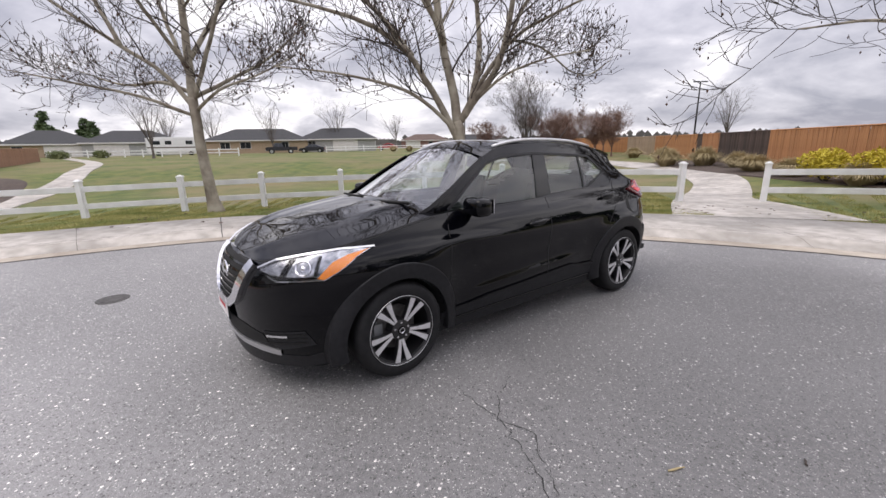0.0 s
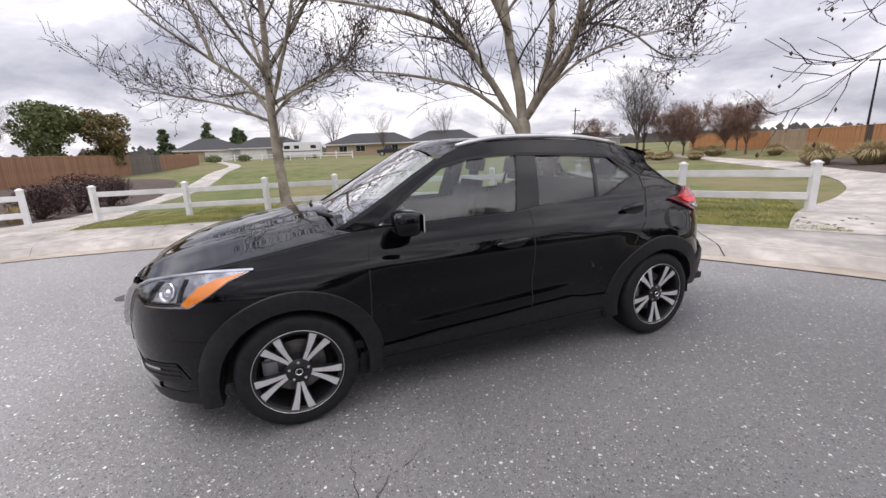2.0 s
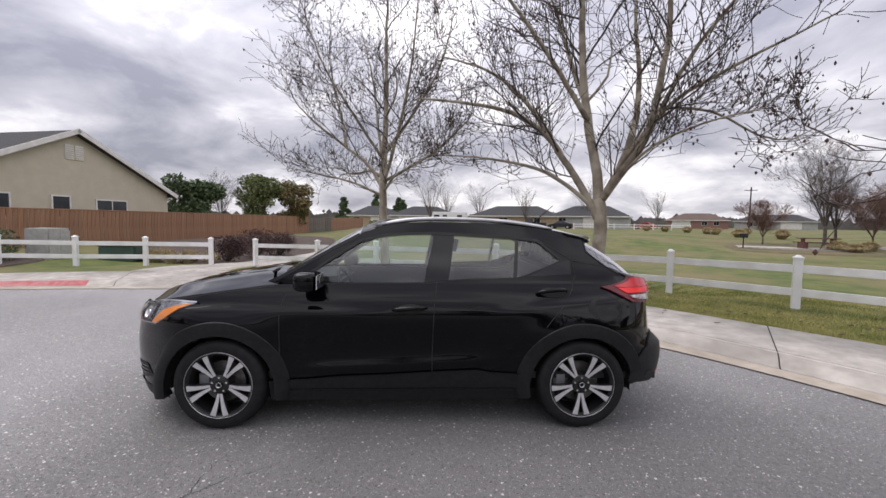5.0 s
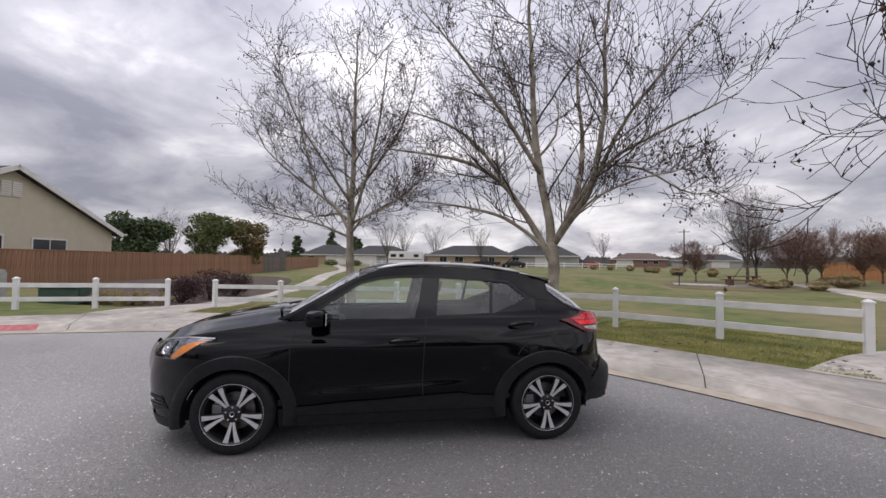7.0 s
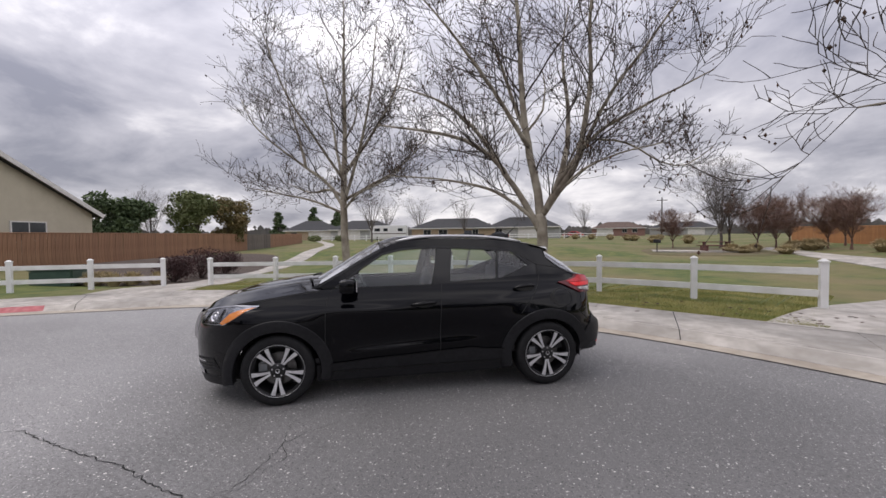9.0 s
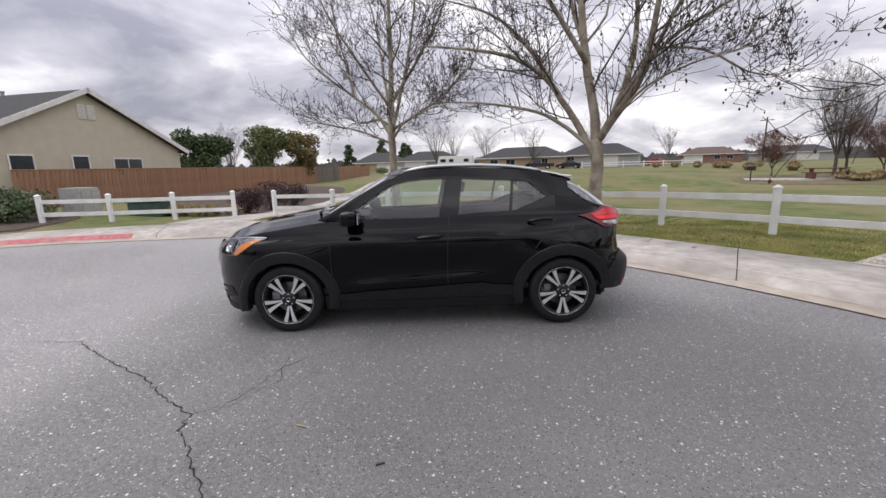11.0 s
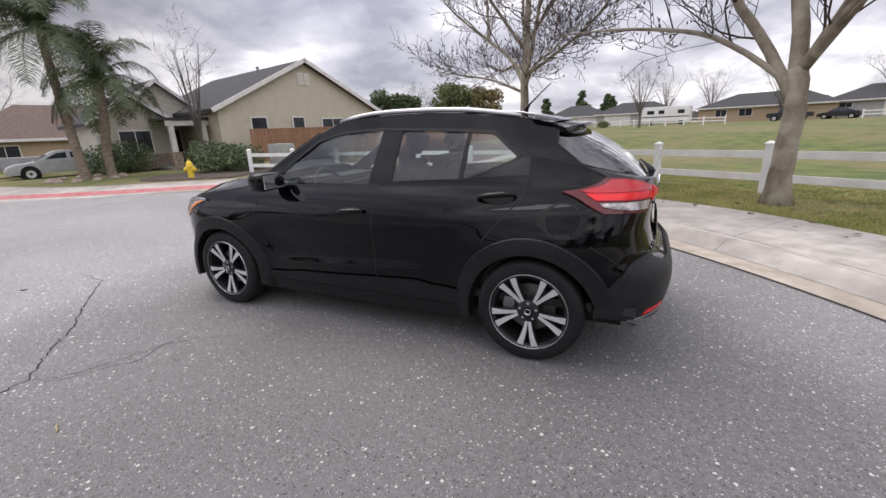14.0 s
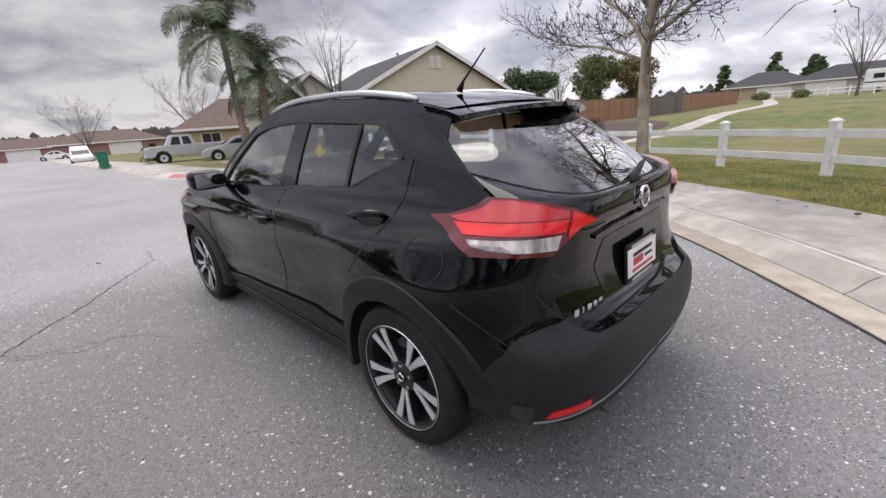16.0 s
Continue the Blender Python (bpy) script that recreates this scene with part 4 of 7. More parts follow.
def side_y(x, z):
    """Half-width of the cabin at a place above the waistline."""
    wb = interp(x, [-1.9, -1.75, -1.5, -1.2, 0, 0.7, 1.0, 1.1], [0.62, 0.648, 0.655, 0.678, 0.690, 0.682, 0.645, 0.62])
    wt_ = interp(x, [-1.6, -1.3, -0.9, 0, 0.3, 0.7, 1.0], [0.40, 0.44, 0.485, 0.508, 0.502, 0.488, 0.475])
    t = max(0.0, (z - 1.05) / 0.47)
    return wb + (wt_ - wb) * t ** 1.2


def cabin(x, z, off=0.0):
    return Vector((x, side_y(x, z) + off, z + off * 0.25))


def patch(poly, surf, off=0.0, step=0.05, thick=0.0):
    """A panel with that outline, in the two coordinates of the surface, laid on it; with thickness if wanted."""
    bm = bmesh.new()
    f = bm.faces.new([bm.verts.new((a, b, 0)) for a, b in poly])
    bmesh.ops.triangulate(bm, faces=[f])
    for ax in (0, 1):
        lo, hi = min(p[ax] for p in poly), max(p[ax] for p in poly)
        n = int((hi - lo) / step)
        for k in range(1, n + 1):
            c = lo + (hi - lo) * k / (n + 1)
            co, no = [0, 0, 0], [0, 0, 0]
            co[ax], no[ax] = c, 1
            bmesh.ops.bisect_plane(bm, geom=bm.verts[:] + bm.edges[:] + bm.faces[:], plane_co=co, plane_no=no, dist=1e-5)
    for v in bm.verts:
        v.co = surf(v.co.x, v.co.y, off)
    bmesh.ops.recalc_face_normals(bm, faces=bm.faces[:])
    if bm.faces and sum(fc.normal.y * fc.calc_area() for fc in bm.faces) < 0 and abs(sum(fc.normal.y * fc.calc_area() for fc in bm.faces)) > 1e-6:
        bmesh.ops.reverse_faces(bm, faces=bm.faces[:])
    if thick:
        r = bmesh.ops.extrude_face_region(bm, geom=bm.faces[:])
        vs = [g for g in r["geom"] if isinstance(g, bmesh.types.BMVert)]
        bm.normal_update()
        for v in vs:
            v.co = v.co - Vector((0, 1, 0)) * thick if surf is cabin else v.co - v.normal * thick
        bmesh.ops.recalc_face_normals(bm, faces=bm.faces[:])
    return bm


def mirrored(bm):
    """The same mesh for the car's right side."""
    c = bm.copy()
    for v in c.verts:
        v.co.y = -v.co.y
    bmesh.ops.reverse_faces(c, faces=c.faces[:])
    return c


def both(name, bm, material, parent, label="", smooth=True):
    a = part(name, mirrored(bm), material, parent, label, smooth)
    b = part(name, bm, material, parent, label, smooth)
    return b, a


CAR_M = pose(0.289, 3.930, 0.0, 0, 0, -143.42)
car = empty("car", CAR_M, "glossy black compact crossover car parked on the asphalt", "car")

# Lower body: one skin, open at the wheels.
ns, nz = 240, 44
bm = bmesh.new()
grid = {}
for side in (1, -1):
    for i in range(ns + 1):
        s = S_TAIL + (S_NOSE - S_TAIL) * i / ns
        for k in range(nz + 1):
            z = bottom(s) + (shoulder(s) - bottom(s)) * k / nz
            p = wrap(s, z)
            if side < 0 and i in (0, ns):
                grid[side, i, k] = grid[1, i, k]
            else:
                grid[side, i, k] = bm.verts.new((p.x, side * p.y, p.z))
for side in (1, -1):
    for i in range(ns):
        for k in range(nz):
            q = [grid[side, i, k], grid[side, i + 1, k], grid[side, i + 1, k + 1], grid[side, i, k + 1]]
            c = sum((v.co for v in q), Vector()) / 4
            if min(math.hypot(c.x - 1.31, c.z - 0.30), math.hypot(c.x + 1.31, c.z - 0.30)) < 0.388 and abs(c.y) > 0.5:
                continue
            if min(abs(c.x - 1.31), abs(c.x + 1.31)) < 0.40 and c.z < 0.3 and abs(c.y) > 0.5:
                continue
            bm.faces.new(q if side < 0 else q[::-1])
body = part("body", bm, M_PAINT, car, smooth=True)

# Bonnet.
bm = bmesh.new()
rows, nv = [], 28
ss_list = [0.93 + (S_NOSE - 0.93) * (k / 46) ** 0.85 for k in range(47)]
HX = [0.93, 1.15, 1.34, 1.53, 1.72, 1.86, 1.95, 2.02, 2.06, 2.09]
HZ = [1.112, 1.104, 1.078, 1.049, 1.013, 0.972, 0.932, 0.893, 0.868, 0.850]
for s in ss_list:
    z0 = shoulder(s)
    e = wrap(s, z0)
    crown = max(0.0, interp(e.x, HX, HZ) - z0)
    rows.append([bm.verts.new((e.x, e.y * (2 * j / nv - 1), z0 + crown * (1 - abs(2 * j / nv - 1) ** 2.6) + 0.012 * math.exp(-((abs(2 * j / nv - 1) - 0.62) / 0.10) ** 2) * ss(0.0, 0.05, crown)))
                 for j in range(nv + 1)])
for a, b in zip(rows, rows[1:]):
    for j in range(nv):
        try:
            bm.faces.new((a[j], a[j + 1], b[j + 1], b[j]))
        except ValueError:
            pass
bmesh.ops.remove_doubles(bm, verts=bm.verts[:], dist=1e-4)
bmesh.ops.recalc_face_normals(bm, faces=bm.faces[:])
part("bonnet", bm, M_PAINT, car, smooth=True)

# Roof.
RX = [0.36, 0.20, 0.05, -0.1, -0.3, -0.55, -0.8, -1.05, -1.25, -1.36]
RZ = [1.410, 1.474, 1.500, 1.509, 1.513, 1.510, 1.497, 1.472, 1.440, 1.416]
bm = bmesh.new()
rows = []
for i in range(31):
    x = RX[0] + (RX[-1] - RX[0]) * i / 30
    z0 = float(np.interp(-x, [-v for v in RX], RZ))
    w = side_y(x, z0)
    fr = 1 - ss(0.0, 0.5, RX[0] - x)
    row = []
    for j in range(21):
        v = j / 10 - 1
        row.append(bm.verts.new((x - 0.05 * (i / 30) ** 3 * (1 - v * v), w * v, z0 + (0.030 + 0.035 * fr - 0.012 * ss(0.6, 1.5, -x)) * (1 - abs(v) ** 2.3))))
    rows.append(row)
for a, b in zip(rows, rows[1:]):
    for j in range(20):
        bm.faces.new((a[j], b[j], b[j + 1], a[j + 1]))
bmesh.ops.recalc_face_normals(bm, faces=bm.faces[:])
part("roof", bm, M_PAINT, car, smooth=True)

# Cabin sides: pillars, rails and panes.
TOP = [(0.345, 1.356), (0.16, 1.399), (0.0, 1.412), (-0.214, 1.417), (-0.37, 1.411), (-0.865, 1.384), (-1.015, 1.372)]
RAIL_UP = [(-1.36, 1.412), (-1.25, 1.436), (-1.05, 1.468), (-0.8, 1.493), (-0.55, 1.506), (-0.3, 1.509), (-0.1, 1.505), (0.05, 1.496), (0.20, 1.470), (0.36, 1.406)]
A_OUT = [(0.36, 1.405), (0.55, 1.302), (0.74, 1.190), (0.93, 1.082), (1.03, 1.035)]
both("roof_rail_panel", patch(TOP + RAIL_UP, cabin, 0.0, 0.06, 0.012), M_PAINT, car)
both("front_pillar", patch([(0.345, 1.356), (0.58, 1.206), (0.80, 1.046), (0.95, 1.030), (1.03, 1.028)] + A_OUT[::-1], cabin, 0.0, 0.06, 0.012), M_PAINT, car)
both("centre_pillar", patch([(-0.214, 1.417), (-0.37, 1.411), (-0.323, 1.070), (-0.136, 1.048)], cabin, 0.001, 0.06, 0.012), M_PIANO, car)
both("rear_pillar", patch([(-1.015, 1.372), (-1.36, 1.410), (-1.40, 1.365), (-1.405, 1.295), (-1.52, 1.205), (-1.197, 1.224)], cabin, 0.0, 0.06, 0.012), M_PAINT, car)
both("rear_quarter", patch([(-1.197, 1.224), (-1.52, 1.205), (-1.555, 1.178), (-1.645, 1.130), (-1.72, 1.085), (-1.6, 1.095), (-1.25, 1.115), (-0.867, 1.090)], cabin, 0.0, 0.06, 0.012), M_PAINT, car)
both("quarter_trim", patch([(-1.205, 1.222), (-1.265, 1.226), (-1.262, 1.118), (-0.92, 1.105)], cabin, 0.004, 0.06, 0.004), M_PIANO, car)
both("pane_divider", patch([(-0.848, 1.386), (-0.872, 1.385), (-0.840, 1.087), (-0.812, 1.087)], cabin, 0.001, 0.06, 0.010), M_PIANO, car)
both("front_door_window", patch([(0.80, 1.048), (0.58, 1.206), (0.345, 1.356), (0.16, 1.399), (0.0, 1.412), (-0.214, 1.417), (-0.136, 1.053)], cabin, -0.006, 0.08), G_SIDE, car, "lightly tinted front door glass")
both("rear_door_window", patch([(-0.37, 1.411), (-0.85, 1.386), (-0.815, 1.092), (-0.323, 1.074)], cabin, -0.006, 0.08), G_REAR, car, "dark privacy glass")
both("quarter_window", patch([(-0.87, 1.384), (-1.015, 1.372), (-1.197, 1.224), (-0.867, 1.098), (-0.84, 1.092)], cabin, -0.006, 0.08), G_REAR, car, "dark privacy glass")


def band(points, half, surf, off, thick=0.006):
    """A thin raised strip along a line on a surface."""
    verts, faces = [], []
    n = len(points)
    for i, (a, b) in enumerate(points):
        a0, b0 = points[max(0, i - 1)]
        a1, b1 = points[min(n - 1, i + 1)]
        d = Vector((a1 - a0, b1 - b0)).normalized()
        for sgn in (1, -1):
            for o in (off, off - thick):
                verts.append(tuple(surf(a - d.y * half * sgn, b + d.x * half * sgn, o)))
    for i in range(n - 1):
        k = 4 * i
        faces += [(k, k + 4, k + 6, k + 2), (k + 1, k + 3, k + 7, k + 5), (k, k + 1, k + 5, k + 4), (k + 2, k + 6, k + 7, k + 3)]
    bm = bmesh.new()
    vs = [bm.verts.new(v) for v in verts]
    for f in faces:
        bm.faces.new([vs[k] for k in f])
    bmesh.ops.recalc_face_normals(bm, faces=bm.faces[:])
    return bm


def dense(points, step=0.05):
    out = []
    for a, b in zip(points, points[1:]):
        n = max(1, int(math.dist(a, b) / step))
        out += [(a[0] + (b[0] - a[0]) * k / n, a[1] + (b[1] - a[1]) * k / n) for k in range(n)]
    return out + [points[-1]]


both("window_seal", band(dense([(0.62, 1.044), (-0.136, 1.051), (-0.33, 1.072), (-0.86, 1.093), (-1.20, 1.222)]), 0.006, cabin, 0.004), M_CLAD, car)
both("window_frame_trim", band(dense([(0.80, 1.05), (0.58, 1.208), (0.345, 1.358), (0.16, 1.401), (0.0, 1.414), (-0.214, 1.420), (-0.37, 1.414), (-0.85, 1.389), (-1.015, 1.375), (-1.197, 1.226)]), 0.010, cabin, 0.005), M_CLAD, car)
both("screen_seal", band(dense(A_OUT), 0.012, cabin, 0.003), M_CLAD, car)
both("rear_screen_seal", band(dense([(-1.40, 1.375), (-1.405, 1.295), (-1.52, 1.205), (-1.555, 1.178), (-1.645, 1.13)]), 0.005, cabin, 0.004), M_DARK, car)

# Shut lines.
LINES = [
    (wrap, [(0.83, 1.035), (0.868, 0.95), (0.885, 0.83), (0.89, 0.52), (0.87, 0.40)]),
    (wrap, [(-0.235, 1.06), (-0.225, 0.98), (-0.215, 0.9), (-0.205, 0.6), (-0.205, 0.36)]),
    (wrap, [(-1.285, 1.12), (-1.25, 1.02), (-1.19, 0.94), (-1.08, 0.82), (-1.03, 0.755)]),
    (cabin, [(-0.998, 1.385), (-1.06, 1.36), (-1.18, 1.29), (-1.285, 1.225), (-1.29, 1.125)]),
    (cabin, [(-1.285, 1.225), (-1.42, 1.203), (-1.55, 1.18)]),
    (wrap, [(-1.50, 0.76), (-1.60, 0.70), (-1.70, 0.62)]),
]
for surf, pts in LINES:
    both("shut_line", band(dense(pts), 0.0036, surf, 0.0016, 0.003), M_DARK, body)
bpts = [(s, shoulder(s) - 0.012) for s in np.linspace(0.95, S_NOSE - 0.05, 40)]
both("shut_line", band(bpts, 0.003, wrap, 0.0016, 0.003), M_DARK, body)
both("waist_trim", band(dense([(0.62, 1.040), (-0.13, 1.046), (-0.30, 1.062)]), 0.003, wrap, 0.003), M_PIANO, car, "")

# Windscreen and its cowl; rear window.
def cross_pane(edge, bulge_x, bulge_z, n=20, inset=0.0, lift=0.0):
    bm = bmesh.new()
    rows = []
    for i, (x, z) in enumerate(edge):
        w = side_y(x, z) - inset
        t = i / (len(edge) - 1)
        rows.append([bm.verts.new((x + bulge_x(t) * (1 - (j / n * 2 - 1) ** 2), w * (j / n * 2 - 1), z + lift + bulge_z(t) * (1 - abs(j / n * 2 - 1) ** 2.3))) for j in range(n + 1)])
    for a, b in zip(rows, rows[1:]):
        for j in range(n):
            bm.faces.new((a[j], a[j + 1], b[j + 1], b[j]))
    bmesh.ops.recalc_face_normals(bm, faces=bm.faces[:])
    return bm


w_edge = dense(A_OUT, 0.06)
part("windscreen", cross_pane(w_edge, lambda t: 0.015 + 0.085 * t, lambda t: 0.080 - 0.055 * t, inset=0.02, lift=-0.012), G_WIND, car, "windscreen mirroring bare branches", True)
part("cowl", cross_pane([(0.99, 1.05), (0.94, 1.02), (0.90, 0.99)], lambda t: 0.105, lambda t: 0.035, inset=0.02), M_CLAD, car, smooth=True)
for y0, y1 in ((0.52, -0.02), (-0.10, -0.55)):
    pts = [Vector((1.08 - 0.10 * (y / 0.7) ** 2 + 0.02 * k, y, 1.095 + 0.012 * (1 - k))) for k, y in ((0, y0), (0.4, y0 + (y1 - y0) * 0.4), (1, y1))]
    tube("wiper", pts, [0.012, 0.010, 0.007], M_DARK, 6, car)
# Rear window, wrapped round to the pillars, and the painted panel below it.
G_SIDE_X = spline([0.0, 0.35, 0.75, 1.0], [1.395, 1.405, 1.50, 1.555])
G_SIDE_Y = spline([0.0, 0.35, 0.75, 1.0], [0.508, 0.538, 0.572, 0.588])
G_SIDE_Z = spline([0.0, 0.35, 0.75, 1.0], [1.372, 1.300, 1.222, 1.178])
def gate_point(u, v):
    xe, ye, ze = -G_SIDE_X(v), G_SIDE_Y(v), G_SIDE_Z(v)
    xc, zc = -1.455 - 0.445 * v - 0.03 * math.sin(math.pi * v), 1.385 - 0.308 * v + 0.012 * math.sin(math.pi * v)
    p = 3.0 + 2.2 * v
    k = 1 - abs(u) ** p
    return Vector((xe + (xc - xe) * k, ye * u, ze + (zc - ze) * k))


nu, nv = 44, 18
us = [math.sin(math.pi / 2 * (2 * j / nu - 1)) for j in range(nu + 1)]
bm = bmesh.new()
rows = [[bm.verts.new(gate_point(u, k / nv)) for u in us] for k in range(nv + 1)]
for a, b in zip(rows, rows[1:]):
    for j in range(nu):
        bm.faces.new((a[j], a[j + 1], b[j + 1], b[j]))
bmesh.ops.recalc_face_normals(bm, faces=bm.faces[:])
part("rear_window", bm, G_GATE, car, "dark rear window mirroring bare branches", True)
bm = bmesh.new()
low = []
for u in us:
    y = 0.655 * abs(u)
    e = wrap(s_rear(y, 1.075), shoulder(s_rear(y, 1.075)))
    low.append(Vector((e.x, math.copysign(e.y, u), e.z)))
rows = []
for k in range(9):
    t = k / 8
    rows.append([bm.verts.new(gate_point(u, 1.0).lerp(q, t) + Vector((-0.022, 0, 0.010)) * math.sin(math.pi * t) * (1 - abs(u) ** 6)) for u, q in zip(us, low)])
for a, b in zip(rows, rows[1:]):
    for j in range(nu):
        bm.faces.new((a[j], a[j + 1], b[j + 1], b[j]))
bmesh.ops.recalc_face_normals(bm, faces=bm.faces[:])
part("tailgate_top", bm, M_PAINT, car, smooth=True)
tube("rear_screen_seal", [gate_point(u, 1.0) for u in us], 0.005, M_DARK, 6, car)

# Spoiler, roof rails and aerial.
bm = bmesh.new()
rows = []
for j in range(25):
    v = j / 12 - 1
    y, c = v * 0.508, 1 - abs(v) ** 3
    zt = 1.408 + 0.020 * (1 - abs(v) ** 2.3)
    tip = 1.378 + 0.030 * (1 - abs(v) ** 2.3)
    prof_ = [(-1.24, zt + 0.030), (-1.36, zt + 0.003), (-1.44 - 0.10 * c, tip + 0.006), (-1.45 - 0.10 * c, tip - 0.012), (-1.41 - 0.08 * c, tip - 0.024), (-1.30, zt - 0.045)]
    rows.append([bm.verts.new((x, y, z)) for x, z in prof_])
for a, b in zip(rows, rows[1:]):
    for k in range(6):
        bm.faces.new((a[k], a[(k + 1) % 6], b[(k + 1) % 6], b[k]))
bm.faces.new(rows[0][::-1])
bm.faces.new(rows[-1])
bmesh.ops.recalc_face_normals(bm, faces=bm.faces[:])
part("spoiler", bm, M_PAINT, car, smooth=True)
tube("aerial", [(-1.10, 0.12, 1.50), (-1.13, 0.12, 1.545), (-1.27, 0.12, 1.67)], [0.018, 0.006, 0.003], M_DARK, 6, car)
for sg in (1, -1):
    pts = []
    for k in range(15):
        x = 0.20 - 1.36 * k / 14
        z0 = float(np.interp(-x, [-v for v in RX], RZ))
        lift = 0.012 * min(1, 4 * min(k, 14 - k) / 14) - 0.004
        pts.append(Vector((x, sg * (side_y(x, z0) - 0.030), z0 + 0.014 + lift)))
    tube("roof_rail", pts, [0.012] + [0.017] * 13 + [0.012], M_SILVER, 10, car, "low satin roof rail")

# Cladding: sills, wheel arches, bumpers.
both("sill_cladding", patch([(0.97, 0.345), (0.70, 0.352), (0.48, 0.374), (0.12, 0.388), (-0.19, 0.408), (-0.53, 0.424), (-0.65, 0.402), (-0.93, 0.392), (-0.93, 0.19), (0.97, 0.19)], wrap, 0.012, 0.06, 0.012), M_ARCH, car)
both("sill_strip", band(dense([(0.85, 0.275), (-0.19, 0.282), (-0.88, 0.282)]), 0.006, wrap, 0.018), M_PIANO, car)
both("sill_edge", band(dense([(0.93, 0.350), (0.70, 0.356), (0.48, 0.378), (0.12, 0.392), (-0.19, 0.412), (-0.53, 0.428), (-0.65, 0.406), (-0.90, 0.396)]), 0.004, wrap, 0.016), M_PIANO, car)


def arch(cx, sweep=204):
    """A ring of cladding round a wheel opening, with its inner lip."""
    bm = bmesh.new()
    rows = []
    for k in range(41):
        a = radians(-12 + sweep * k / 40)
        row = []
        for r, off in ((0.488, 0.0), (0.482, 0.822), (0.450, 0.846), (0.400, 0.854), (0.386, 0.850), (0.380, 0.78)):
            x, z = cx + r * math.cos(a), 0.302 + r * math.sin(a) * (1.0 if math.sin(a) > 0 else 0.9)
            s = s_from_x(x, max(z, 0.12))
            p = wrap(s, max(z, 0.12), 0.002)
            if off:
                flush = ss(0.10, 0.33, cx - x) if cx < 0 else 0.0
                flare = off - 0.14 * max(0.0, abs(x - cx) - 0.22)
                p.y = max(p.y + 0.006, flare + (p.y + 0.014 - flare) * flush) if off > 0.81 else min(off, p.y)
            row.append(bm.verts.new((p.x, p.y, z)))
        rows.append(row)
    for a, b in zip(rows, rows[1:]):
        for j in range(5):
            bm.faces.new((a[j], a[j + 1], b[j + 1], b[j]))
    bmesh.ops.recalc_face_normals(bm, faces=bm.faces[:])
    return bm


both("front_arch_cladding", arch(1.31), M_ARCH, car)
both("rear_arch_cladding", arch(-1.31, 177), M_ARCH, car)
for cx in (1.31, -1.31):
    for sg in (1, -1):
        bm = bmesh.new()
        rows = [[bm.verts.new((r * math.cos(a), y, r * math.sin(a))) for a in [radians(-4 + 188 * k / 24) for k in range(25)]] for r, y in ((0.0, 0.0), (0.375, 0.0), (0.375, 0.27))]
        for a, b in zip(rows, rows[1:]):
            for k in range(24):
                bm.faces.new((a[k], a[k + 1], b[k + 1], b[k]))
        part("wheel_arch_liner", bm, M_DARK, car, m=pose(cx, sg * 0.53, 0.30, 0, 0, 0 if sg > 0 else 180))
part("underbody", box(1.75, 1.42, 0.15, (0, 0, 0.15), 0.03), M_DARK, car)
part("underbody", box(3.7, 1.04, 0.15, (0, 0, 0.17), 0.03), M_DARK, car)

rear_poly = [(S_TAIL, 0.615), (-2.255, 0.613), (-2.115, 0.617), (-2.083, 0.628), (-2.023, 0.684), (-1.90, 0.678), (-1.777, 0.659), (-1.68, 0.622), (-1.591, 0.575), (-1.54, 0.518), (-1.49, 0.46), (-1.485, 0.34), (-1.6, 0.325), (-1.85, 0.318), (S_TAIL, 0.295)]
both("rear_bumper", patch(rear_poly, wrap, 0.012, 0.05, 0.012), M_CLAD, car)
both("rear_bumper_lip", band(dense([(S_TAIL, 0.375), (s_rear(0.40, 0.36), 0.36), (s_rear(0.60, 0.34), 0.338), (s_rear(0.69, 0.32), 0.322)]), 0.005, wrap, 0.014), M_SILVER, car, "thin bright bumper edge")
both("rear_reflector", patch([(s_rear(0.67, 0.37), 0.345), (s_rear(0.53, 0.37), 0.364), (s_rear(0.53, 0.37), 0.394), (s_rear(0.655, 0.37), 0.376)], wrap, 0.015, 0.04, 0.006), M_RED, car, "small red bumper reflector")
part("rear_diffuser", box(0.30, 1.00, 0.06, (-1.85, 0, 0.285), 0.015), M_CLAD, car)

# Fuel flap.
ring = [(s_from_x(-1.485 + 0.106 * math.cos(2 * math.pi * k / 36), 0.89), 0.893 + 0.086 * math.sin(2 * math.pi * k / 36)) for k in range(37)]
part("fuel_flap", band(ring, 0.0028, wrap, 0.0012, 0.002), M_DARK, body, "round fuel flap with a dark gap")

